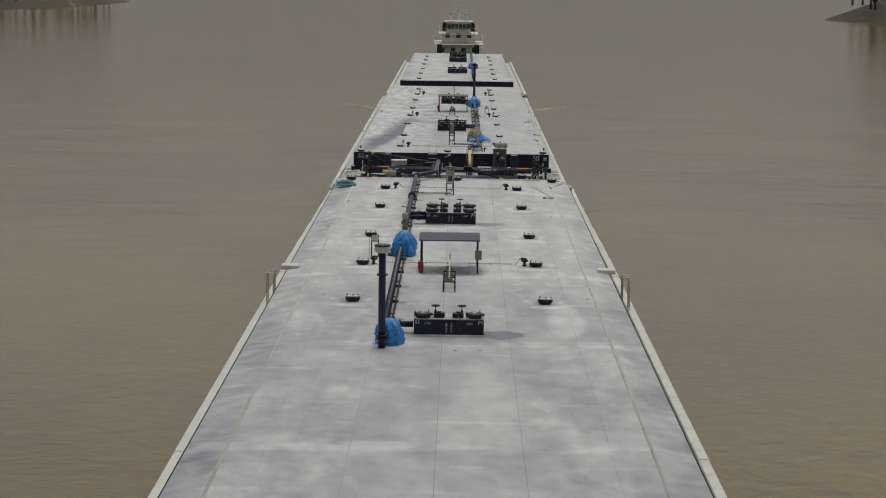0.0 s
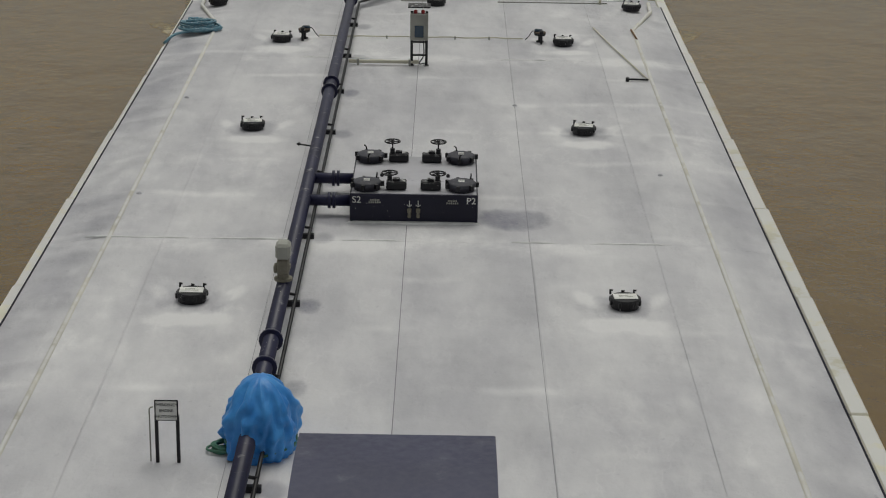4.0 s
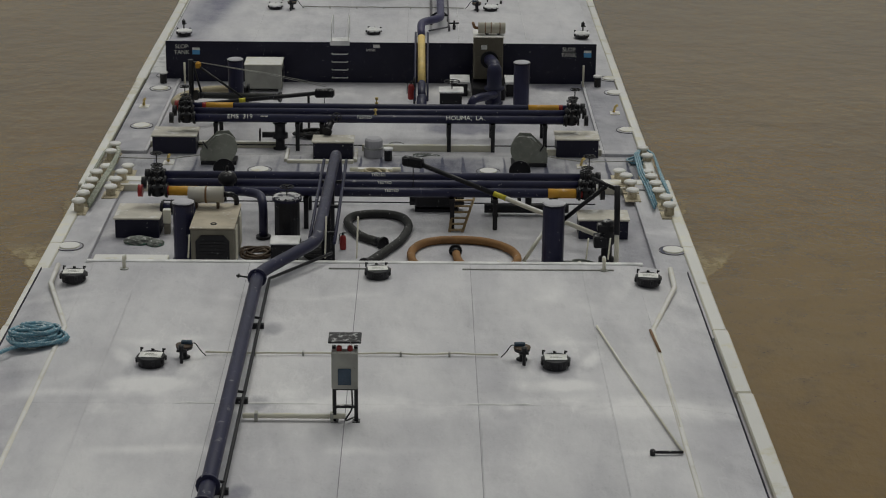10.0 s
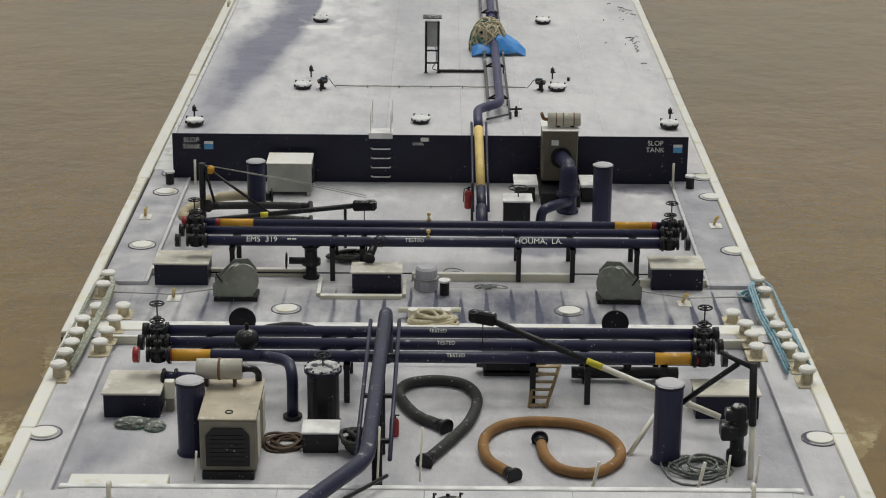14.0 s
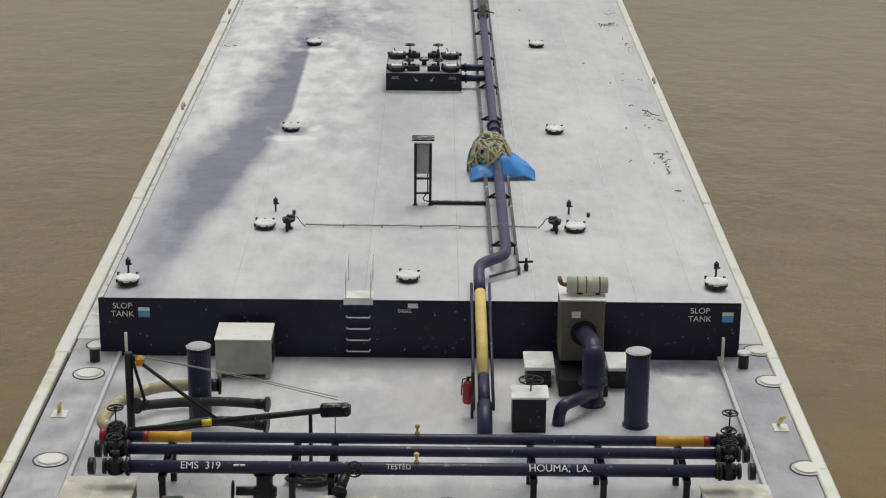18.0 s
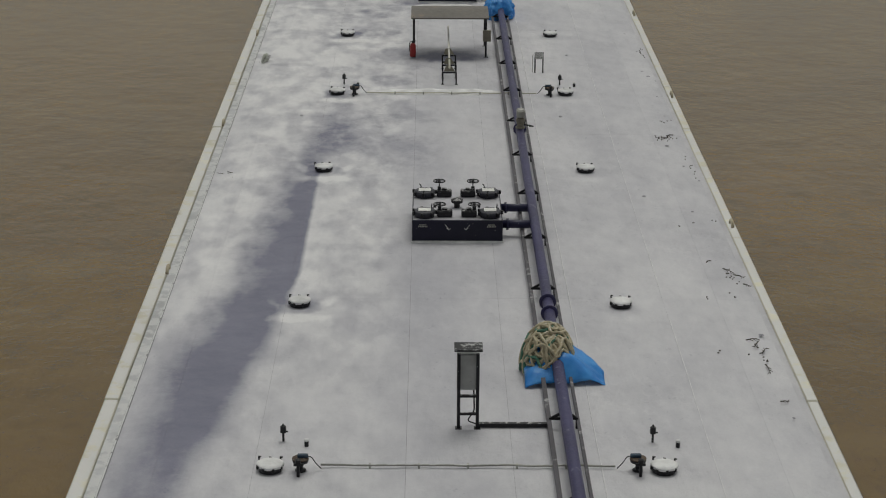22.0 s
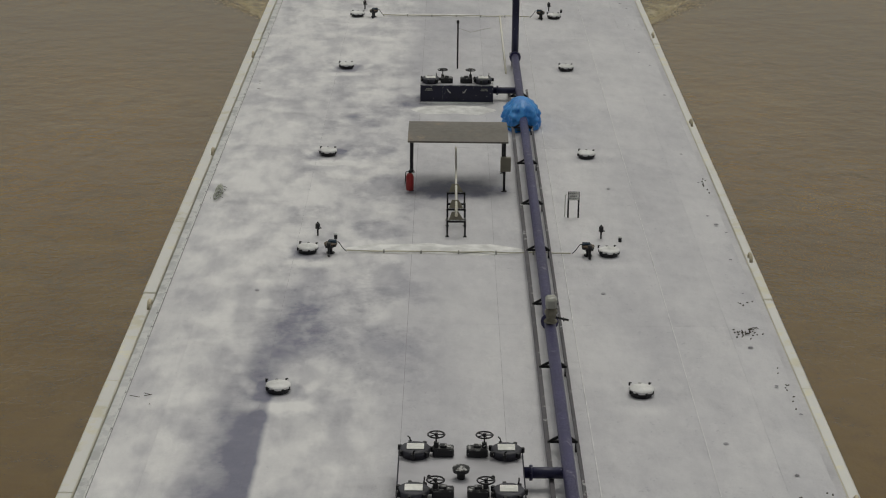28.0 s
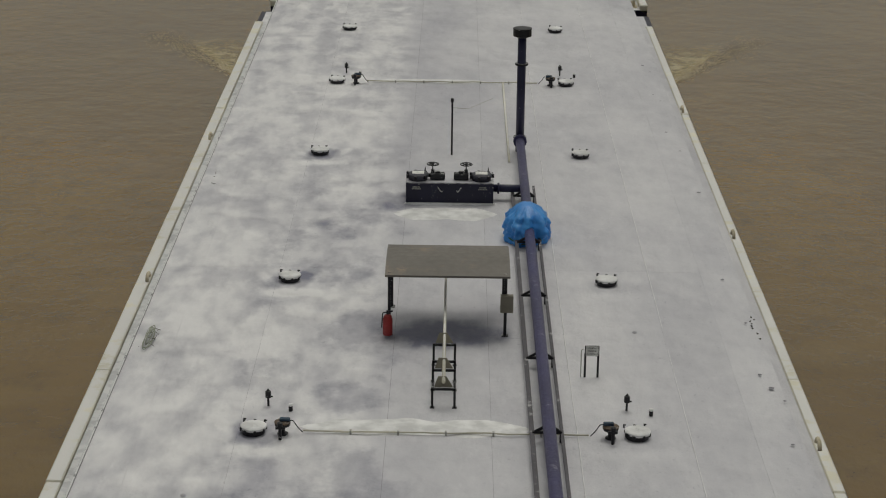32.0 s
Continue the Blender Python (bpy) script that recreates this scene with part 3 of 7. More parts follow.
def hull(parent, cx, y0, y1, half, deck, rake0, rake1):
    """A box hull with raked ends."""
    bm = B()
    rows = []
    for y, z in ((y0, deck), (y0, deck - 0.9), (y0 + rake0, -2.2), (y1 - rake1, -2.2), (y1, deck - 0.9), (y1, deck)):
        rows.append((bm.verts.new((cx - half, y, z)), bm.verts.new((cx + half, y, z))))
    for (a, b), (c, d) in zip(rows, rows[1:]):
        bm.faces.new((a, b, d, c))
    bm.faces.new([r[0] for r in rows]), bm.faces.new([r[1] for r in rows][::-1])
    bm.faces.new((rows[0][0], rows[-1][0], rows[-1][1], rows[0][1]))
    bmesh.ops.recalc_face_normals(bm, faces=bm.faces)
    part("hull", bm, "navy", parent, "navy blue steel hull sides")


def plates(parent, cols, rows, z, material, drop=None):
    """Deck plates with open weld lines between them. drop: how far each column falls at its two sides."""
    made = {}
    for ci, (x0, x1) in enumerate(cols):
        d0, d1 = drop[ci] if drop else (0, 0)
        for y0, y1 in rows:
            g = 0.003
            key = (ci, round(y1 - y0, 3))
            at = pose((x0 + x1) / 2, y0, z)
            if key in made:
                again(made[key], parent, at)
                continue
            bm = B()
            w, n = (x1 - x0) / 2 - (0.008 if -0.12 in (x0, x1) else 0.004 if -4.35 in (x0, x1) or -1.3 in (x0, x1) else 0.002), y1 - y0
            vs = [bm.verts.new(p) for p in (
                (-w, g, -0.03 - d0), (w, g, -0.03 - d1), (w, n - g, -0.03 - d1), (-w, n - g, -0.03 - d0),
                (-w, g, -d0), (w, g, -d1), (w, n - g, -d1), (-w, n - g, -d0))]
            for f in ((3, 2, 1, 0), (4, 5, 6, 7), (0, 1, 5, 4), (1, 2, 6, 5), (2, 3, 7, 6), (3, 0, 4, 7)):
                bm.faces.new([vs[i] for i in f])
            made[key] = part("deck_plate", bm, material, parent, at=at)


# ---- the first barge ----
barge_a = thing("tank_barge", AX, 0, 0, "long steel tank barge, lavender-grey deck dusted with snow", "barge")
hull(barge_a, 0, -36.5, 58.15, 8.33, DA, 9.0, 1.0)
bm = B()
box(bm, -7.33, 7.33, -32.2, 46.05, DA, ZA - 0.24)
part("trunk", bm, "navy", barge_a, "raised cargo trunk with navy sides")
bm = B()
box(bm, -6.05, 6.05, -32.15, 46.0, ZA - 0.24, ZA - 0.009)
part("under_plate", bm, "wet_spot", barge_a)
rows_a = [(-32.1, -24.3), (-24.3, -8.8), (-8.8, 6.9), (6.9, 22.7), (22.7, 38.1), (38.1, 45.95)]
cols_a = [(-7.3, -6.09), (-6.09, -5.0), (-5.0, -2.6), (-2.6, -0.12), (-0.12, 2.38), (2.38, 4.88), (4.88, 6.09), (6.09, 7.3)]
plates(barge_a, cols_a, rows_a, ZA, "deck_a", [(0.17, 0.0)] + [(0, 0)] * 6 + [(0.0, 0.17)])
for s in (-1, 1):
    y = -36.4
    while y < 46.5:
        n = min(6.1, 46.5 - y)
        bm = B()
        wide = 8.35 - 0.13 * min(max((y - 22.0) / 20.0, 0.0), 1.0)
        box(bm, s * wide - 0.18, s * wide + 0.18, y, y + n - 0.01, DA - 0.1, DA + 0.16 - 0.012 * (int(y * 7) % 3), 0.03)
        part("gunwale_section", bm, "white", barge_a, "white painted gunwale strip, scuffed and dusted with snow")
        y += n
    bm = B()
    tube(bm, [(s * 6.09, -31.5, ZA + 0.01), (s * 6.09, 42.0, ZA + 0.01), (s * 6.85, 44.6, ZA + 0.01), (s * 6.9, 45.8, ZA + 0.01)], 0.06, 8)
    shift(bm, Matrix.Translation((0, 0, -0.034)))
    part("spill_rail", bm, "rail_pale", barge_a, "low cream spill rail half covered by snow")
    # dark strip that stands for the shade between trunk edge and gunwale
    bm = B()
    box(bm, s * 7.322 - 0.012, s * 7.322 + 0.012, -32.1, 46.0, ZA - 0.3, ZA - 0.15, 0.01)
    part("edge_bar", bm, "navy", barge_a, "dark navy bar drawn for the shade strip at the edge")
k = random.Random(31)
for x in (-5.0, -2.6, 2.38, 4.88):
    bm = B()
    tube(bm, [(x + 0.022 + k.uniform(-0.008, 0.008), -32 + 1.95 * i, ZA + k.uniform(-0.01, 0.0)) for i in range(40)], 0.014, 6)
    part("weld_ridge", bm, "deck_a", barge_a, "snow-filled weld ridge")
for y in (6.9, 22.7, 38.1):
    x = -6.6
    while x < 6.2:
        n = k.uniform(0.6, 2.4)
        if k.random() < 0.72:
            bm = B()
            m = 7
            tube(bm, [(x + n * i / (m - 1), y + 0.03 + k.uniform(-0.015, 0.015), ZA - 0.012) for i in range(m)], 0.04, 6, radii=[0.006] + [k.uniform(0.022, 0.045) for i in range(m - 2)] + [0.006])
            part("snow_ridge", bm, "snow", barge_a, "small drifted ridge of snow on a weld")
        x += n + k.uniform(0.1, 0.8)
bm = B()
box(bm, -6.3, 6.3, 45.96, 46.1, ZA - 0.2, ZA + 0.025, 0.015)
part("end_coaming", bm, "snow", barge_a, "snow-covered lip across the trunk end")
for x, n in ((-0.8, 0.9), (2.2, 3.4)):
    bm = B()
    box(bm, x, x + n, 45.57, 45.6, ZA, ZA + 0.03)
    part("weld_bar", bm, "grey", barge_a)
# bow deck and side decks
bm = B()
box(bm, -8.15, 8.15, -36.4, -32.22, DA - 0.05, DA + 0.004)
part("bow_deck", bm, "deck_grey", barge_a)
for s in (-1, 1):
    bm = B()
    box(bm, min(s * 7.34, s * 8.15), max(s * 7.34, s * 8.15), -32.2, 46.05, DA - 0.05, DA + 0.004)
    part("side_deck", bm, "deck_a", barge_a)
# stern well
bm = B()
box(bm, -7.2, 7.2, 46.06, 57.2, DA - 0.05, DA + 0.006)
part("well_floor", bm, "deck_well", barge_a, "grey machinery deck thin with snow")
for s in (-1, 1):
    bm = B()
    x0, x1 = sorted((s * 7.3, s * 8.03))
    box(bm, x0, x1, 46.06, 57.2, DA - 0.05, DA + 0.12)
    part("side_walkway", bm, "deck_a", barge_a)
for s in (-1, 1):
    bm = B()
    x0, x1 = sorted((s * 7.2, s * 7.3))
    box(bm, x0, x1, 46.06, 57.2, DA, DA + 0.135, 0.01)
    part("well_coaming", bm, "deck_a", barge_a, "snow-dusted coaming beside the machinery deck")
bm = B()
box(bm, -7.3, 7.3, 57.2, 57.3, DA, DA + 0.2, 0.01)
part("well_coaming", bm, "cream", barge_a, "cream coaming behind the machinery deck")
for s in (-1, 1):
    for y0, y1 in ((46.5, 52.3), (52.31, 58.15)):
        bm = B()
        x0, x1 = sorted((s * 8.04, s * 8.37))
        box(bm, x0, x1, y0, y1, DA - 0.1, DA + 0.16, 0.03)
        part("gunwale_section", bm, "white", barge_a, "white painted gunwale strip")
bm = B()
box(bm, -8.0, 8.0, 57.72, 58.17, DA - 0.1, DA + 0.16, 0.03)
part("end_gunwale", bm, "white", barge_a, "white painted gunwale strip across the stern")
bm = B()
box(bm, -8.0, 8.0, 57.31, 57.71, DA - 0.05, DA + 0.13)
part("stern_deck", bm, "deck_a", barge_a)
bm = B()
box(bm, -6.2, -4.5, 46.12, 46.6, DA + 0.02, ZA - 0.04, 0.02)
part("trunk_step", bm, "cream", barge_a, "cream step plate behind the trunk")

# ---- the second barge ----
barge_b = thing("tank_barge", BX, 0, 0, "long steel tank barge under fresh drifted snow", "barge")
hull(barge_b, 0, 58.35, 154.5, 8.46, DB, 1.0, 10.0)
bm = B()
box(bm, -7.385, 7.385, 70.73, 151.6, DB, ZB - 0.11)
box(bm, -7.45, 7.45, 70.7, 70.73, DB, ZB - 0.032)
part("trunk", bm, "navy", barge_b, "raised cargo trunk with a navy end wall")
bm = B()
box(bm, -6.35, 6.35, 70.75, 151.5, ZB - 0.1, ZB - 0.009)
part("under_plate", bm, "wet_spot", barge_b)
rows_b = [(70.72, 86.3), (86.3, 101.8), (101.8, 117.3), (117.3, 132.8), (132.8, 148.3), (148.3, 151.55)]
cols_b = [(-7.38, -6.4), (-6.4, -4.4), (-4.4, -1.3), (-1.3, 0.9), (0.9, 2.68), (2.68, 5.04), (5.04, 6.4), (6.4, 7.38)]
plates(barge_b, cols_b, rows_b, ZB, "deck_b", [(0.06, 0.0)] + [(0, 0)] * 6 + [(0.0, 0.06)])
for s in (-1, 1):
    y = 71.0
    while y < 151.6:
        n = min(6.1, 151.6 - y)
        if s > 0:
            break
        # bar whose grey draws the shadow line at the trunk edge
        bm = B()
        box(bm, -7.43, -7.383, y, y + n - 0.01, ZB - 0.12, ZB - 0.03 - 0.006 * (int(y * 5) % 3), 0.006)
        part("edge_bar", bm, "grimy_edge", barge_b, "thin grimy bar along the trunk edge, dark for the shadow line there")
        bm = B()
        box(bm, -8.14, -7.5, max(y, 71.52), y + n - 0.01, DB, DB + 0.1 - 0.008 * (int(y * 3) % 3), 0.01)
        part("waterway_plate", bm, "pale_plate", barge_b, "pale snow-dusted plate inside the gunwale")
        y += n
    bm = B()
    x0, x1 = sorted((s * 7.46, s * 8.12))
    box(bm, x0, x1, 71.51, 151.6, DB - 0.05, DB + (0.006 if s < 0 else 0.11))
    part("side_deck", bm, "deck_b", barge_b, "narrow grey side deck")
    y = 58.36
    while y < 152.0:
        n = min(6.1, 152.0 - y)
        bm = B()
        mid = -8.33 if s < 0 else 8.26
        half = 0.175 if s < 0 and y > 70 else 0.14
        box(bm, mid - half, mid + half, y, y + n - 0.008, DB - 0.1, DB + 0.15 - 0.012 * (int(y * 7) % 3), 0.03)
        part("gunwale_section", bm, "white", barge_b, "white painted gunwale strip, chipped and rust-spotted")
        y += n
bm = B()
box(bm, -8.28, 8.28, 59.32, 61.9, DB - 0.05, DB + 0.004)
part("stern_deck", bm, "deck_b", barge_b, "grey stern deck with snow scraped off in streaks")
bm = B()
box(bm, -6.95, 6.95, 61.9, 70.71, DB - 0.03, DB + 0.008)
part("well_floor", bm, "deck_well", barge_b, "grey machinery deck thin with snow")
for s in (-1, 1):
    bm = B()
    x0, x1 = sorted((s * 7.05, s * 8.1))
    box(bm, x0, x1, 61.9, 71.5, DB - 0.05, DB + 0.1)
    part("side_walkway", bm, "deck_well", barge_b)
for s in (-1, 1):
    bm = B()
    x0, x1 = sorted((s * 6.95, s * 7.04))
    box(bm, x0, x1, 61.9, 70.7, DB - 0.02, DB + 0.115, 0.01)
    part("well_coaming", bm, "deck_b", barge_b, "snow-dusted coaming beside the machinery deck")
for x0, x1, y in ((-6.95, -2.9, 62.6), (-2.62, -0.62, 61.0), (-0.4, 3.6, 62.35), (4.9, 6.95, 62.0)):
    bm = B()
    box(bm, x0, x1, y, y + 0.16, DB - 0.02, DB + (0.1 if y < 61.5 else 0.2), 0.01)
    part("well_coaming", bm, "cream", barge_b, "cream coaming before the machinery deck")
for x0 in (-2.72, -0.62):
    bm = B()
    box(bm, x0, x0 + 0.1, 61.16, 62.35, DB - 0.02, DB + 0.1, 0.01)
    part("well_coaming", bm, "cream", barge_b, "cream coaming return beside a locker")
k = random.Random(17)
for x in (2.68, 5.04):
    bm = B()
    tube(bm, [(x + 0.02 + k.uniform(-0.008, 0.008), 71 + 2.0 * i, ZB + k.uniform(-0.008, 0.002)) for i in range(40)], 0.008, 6)
    part("weld_ridge", bm, "snow", barge_b, "snow-filled weld ridge")
bm = B()
box(bm, -8.1, 8.1, 58.71, 59.31, DB - 0.05, DB + 0.06, 0.01)
part("stern_band", bm, "snow", barge_b, "white snow-covered band across the stern edge")
bm = B()
box(bm, -8.1, 8.1, 58.33, 58.7, DB - 0.1, DB + 0.22, 0.03)
part("end_gunwale", bm, "white", barge_b, "white painted gunwale strip across the end")
bm = B()
box(bm, -8.25, 8.25, 151.61, 154.4, DB - 0.05, DB + 0.01)
part("bow_deck", bm, "deck_b", barge_b)

bm = B()
box(bm, -7.45, 7.45, 70.698, 70.719, ZB - 0.03, ZB + 0.045)
part("wall_top_bar", bm, "navy", barge_b, "navy bar along the wall top")

# the navy end wall: lettering, ladder and tags
for x, text in ((-6.9, "SLOP\nTANK"), (6.5, "SLOP\nTANK")):
    letters(text, 0.2, "paper", barge_b, pose(x, 70.692, ZB - 0.25, 90), label="white stencilled lettering on the navy wall")
letters("DIESEL", 0.11, "paper", barge_b, pose(-0.35, 70.692, ZB - 0.22, 90), label="small white stencilled lettering")
for x in (-6.4, 7.15):
    bm = B()
    box(bm, x - 0.13, x + 0.13, 70.68, 70.699, ZB - 0.42, ZB - 0.26)
    part("tag_sticker", bm, "blue_sign", barge_b, "blue and white tag sticker")
    bm = B()
    box(bm, x - 0.13, x + 0.13, 70.68, 70.699, ZB - 0.26, ZB - 0.18)
    part("tag_sticker", bm, "paper", barge_b)
bm = B()
box(bm, -0.28, -0.05, 70.68, 70.699, ZB - 0.14, ZB - 0.03)
part("tag_sticker", bm, "paper", barge_b)
ladder = thing("wall_ladder", -1.7, 70.7, DB, "white ladder rungs welded to the navy wall", "ladder")
for i in range(4):
    bm = B()
    z = 0.2 + 0.28 * i
    tube(bm, bend([(-0.27, 0.02, z), (-0.27, -0.11, z), (0.27, -0.11, z), (0.27, 0.02, z)], 0.05, 2), 0.018, 6)
    part("rung", bm, "paper", ladder)
for x in (-0.29, 0.29):
    bm = B()
    tube(bm, bend([(x, 0.02, ZB - DB), (x, 0.02, ZB - DB + 0.75), (x, 1.5, ZB - DB + 0.72), (x, 1.5, ZB - DB)], 0.12, 3), 0.014, 6)
    part("grab_rail", bm, "paper", ladder, "thin white grab rail")
bm = B()
box(bm, -0.34, 0.34, -0.04, 0.5, ZB - DB + 0.06, ZB - DB + 0.1)
box(bm, -0.34, 0.34, -0.045, -0.02, ZB - DB - 0.06, ZB - DB + 0.1)
part("step_plate", bm, "snow", ladder, "snow-covered step plate")

# ---- the third barge and the shores, far off ----
barge_c = thing("tank_barge", CX, 0, 0, "far tank barge with a dark end wall and snowy deck", "barge")
hull(barge_c, 0, 155.2, 230.0, 8.3, 1.1, 1.0, 1.0)
bm = B()
box(bm, -8.28, 8.28, 155.25, 229.9, 1.05, 1.11)
part("side_deck", bm, "deck_grey", barge_c)
bm = B()
slab(bm, [(-6.8, 158.4), (6.8, 158.4), (6.8, 228.2), (-6.8, 228.2)], 1.1, ZC - 0.03)
part("trunk", bm, "navy", barge_c)
plates(barge_c, [(-6.78 + 2.26 * i, -6.78 + 2.26 * (i + 1)) for i in range(6)], [(158.4 + 17.45 * i, 158.4 + 17.45 * (i + 1)) for i in range(4)], ZC, "deck_a")
for s in (-1, 1):
    bm = B()
    box(bm, s * 8.15 - 0.17, s * 8.15 + 0.17, 155.2, 230.0, 1.0, 1.35, 0.04)
    part("gunwale", bm, "white", barge_c)

# ---- fixtures on the trunks ----


def hatch(label, snowy, r=0.27):
    """A round tank hatch: coaming, lid, dogs and a paper tag or a cap of snow."""
    e = thing("tank_hatch", 0, 0, -50, label, "hatch", "tank hatches")
    bm = B()
    lathe(bm, [(r * 0.95, 0), (r * 0.95, 0.1), (r * 1.05, 0.105), (r * 1.05, 0.13)], 20)
    part("coaming", bm, "black_clean", e)
    bm = B()
    lathe(bm, [(r * 1.06, 0.132), (r * 1.08, 0.17), (r * 1.0, 0.195), (r * 0.5, 0.205), (0.03, 0.208)], 20)
    lid = part("lid", bm, "black_clean", e, "black shallow lid")
    for i in range(8):
        a = math.pi / 4 * i + 0.3
        bm = B()
        box(bm, r * 0.98, r * 1.14, -0.03, 0.03, 0.07, 0.17, 0.01)
        shift(bm, Matrix.Rotation(a, 4, "Z"))
        part("dog", bm, "black_clean", e)
    for xx, tall in ((-0.24, 0.1), (-0.02, 0.05), (0.2, 0.07)):
        bm = B()
        tube(bm, [(xx, r * 0.92, 0.16), (xx, r * 0.98, 0.2 + tall * 0.45), (xx + 0.04, r * 0.9, 0.19 + tall * 0.45)], 0.022, 5)
        part("claw", bm, "black_clean", e)
    bm = B()
    if snowy:
        k = random.Random(5)
        lathe(bm, [(r * 1.1, 0.14), (r * 1.09, 0.2), (r * 0.9, 0.226), (r * 0.4, 0.236), (0.02, 0.24)], 18)
        for v in bm.verts:
            v.co.z += k.uniform(-0.008, 0.008)
            v.co.x *= k.uniform(0.95, 1.03)
        part("snow_cap", bm, "snow", e, "cap of fresh snow")
    else:
        box(bm, -0.22, 0.22, -0.14, 0.13, 0.206, 0.214)
        tag = part("tag", bm, "paper", e, "wide white tag")
        for j in range(2):
            bm = B()
            box(bm, -0.12, 0.13 - 0.07 * j, -0.05 + 0.07 * j, -0.02 + 0.07 * j, 0.214, 0.217)
            part("print_bar", bm, "grey", tag)
    return e


hatch_a = hatch("black round tank hatch with white tag and clamp dogs", False)
hatch_b = hatch("black round tank hatch capped with white snow", True, 0.25)
spots = [(-3.92, 0.1), (3.94, 0.1), (-4.0, 9.95), (3.92, 9.95), (-4.06, 19.2), (3.93, 19.2), (-4.06, 30.85), (3.88, 30.85), (-4.12, 40.0), (3.87, 40.0), (-6.45, 44.75), (0.23, 45.1), (6.2, 44.75)]
copies(hatch_a, [pose(x, y, ZA, 0, 0, (i * 67) % 16 - 8) for i, (x, y) in enumerate(spots[1:])])
hatch_a.matrix_basis = pose(*spots[0], ZA)
rows_y = (76.05, 85.65, 97.45, 106.9, 116.2, 127.6, 136.5, 144.9)
spots = [(s * 4.0 + BX - 0.05 + 0.0005 * (76 - y), y) for y in rows_y for s in (-1, 1)] + [(-7.2, 71.7), (6.75, 71.8), (-0.57, 72.1)]
copies(hatch_b, [pose(x, y + 0.12, ZB, 0, 0, (i * 53) % 20 - 10) @ Matrix.Diagonal((1, 1, 0.82, 1)) for i, (x, y) in enumerate(spots[1:])])
hatch_b.matrix_basis = pose(spots[0][0], spots[0][1] + 0.12, ZB) @ Matrix.Diagonal((1, 1, 0.82, 1))


def vent_valve(label):
    """A small vent with a pressure valve beside a hatch."""
    e = thing("vent_valve", 0, 0, -50, label, "valve", "vent valves")
    bm = B()
    lathe(bm, [(0.11, 0), (0.11, 0.03), (0.05, 0.035), (0.05, 0.16), (0.1, 0.18), (0.16, 0.2), (0.17, 0.27), (0.1, 0.3), (0.04, 0.31)], 12)
    part("body", bm, "black", e)
    bm = B()
    box(bm, -0.06, 0.16, -0.05, 0.05, 0.3, 0.37, 0.015)
    part("gauge_head", bm, "screen", e, "small blue-grey gauge head")
    bm = B()
    lathe(bm, [(0.172, 0.262), (0.17, 0.285), (0.1, 0.305)], 14)
    part("cap_disc", bm, "rust_dark", e, "rust-brown cap disc")
    bm = B()
    tube(bm, bend([(0.12, 0, 0.3), (0.22, 0, 0.33), (0.3, 0.0, 0.18), (0.42, 0, 0.05)], 0.08, 3), 0.012, 5)
    part("cable", bm, "black_clean", e)
    bm = B()
    tube(bm, [(-0.03, -0.28, 0), (-0.03, -0.28, 0.34)], 0.035, 8)
    tube(bm, [(-0.12, -0.28, 0.26), (0.08, -0.28, 0.26)], 0.03, 6)
    lathe(bm, [(0.06, 0.3), (0.06, 0.38), (0.02, 0.4)], 8, (-0.03, -0.28, 0))
    part("pressure_valve", bm, "black_clean", e, "upright black relief valve")
    return e


vv = vent_valve("black tank vent valve with grey gauge head")
rest = []
for x, y, z, s in ((-3.5, 10.15, ZA, 1), (3.4, 10.15, ZA, -1), (-3.5, 40.35, ZA, 1), (3.22, 40.35, ZA, -1), (-3.7, 76.15, ZB, 1), (3.15, 76.2, ZB, -1), (-3.72, 106.95, ZB, 1), (3.1, 106.95, ZB, -1), (-3.68, 136.55, ZB, 1), (3.1, 136.55, ZB, -1)):
    rest.append(pose(x, y, z) @ Matrix.Diagonal((s, 1, 1, 1)))
vv.matrix_basis = rest[0]
for m in rest[1:]:
    o = copy_thing(vv, m)
    o.matrix_basis = m


def whip(x, y, z):
    e = thing("vent_whistle", x, y, z, "small black upright vent fitting beside a hatch", "vent", "vent fittings")
    bm = B()
    tube(bm, [(0, 0, 0), (0, 0, 0.22)], 0.025, 8)
    part("stem", bm, "black_clean", e)
    bm = B()
    lathe(bm, [(0.03, 0.19), (0.065, 0.2), (0.062, 0.34), (0.03, 0.36), (0.012, 0.4)], 8)
    tube(bm, [(0, 0, 0.22), (0.1, 0, 0.22)], 0.018, 5)
    part("head", bm, "black", e)
    return e


for x, y in ((-4.15, 77.6), (3.6, 77.6), (-4.15, 108.4), (3.55, 108.4), (-4.1, 138.0), (3.5, 138.0), (-7.3, 72.6), (6.85, 72.7)):
    whip(x, y, ZB)
    if abs(x) < 5:
        e = thing("capped_stub", x + 0.5, y - 0.25, ZB, "tiny black pipe stub with a white cap beside a hatch", "stub", "pipe stubs")
        bm = B()
        lathe(bm, [(0.045, 0), (0.045, 0.12)], 8)
        part("pipe", bm, "black_clean", e)
        bm = B()
        lathe(bm, [(0.05, 0.12), (0.05, 0.16), (0.02, 0.17)], 8)
        part("cap", bm, "snow", e)

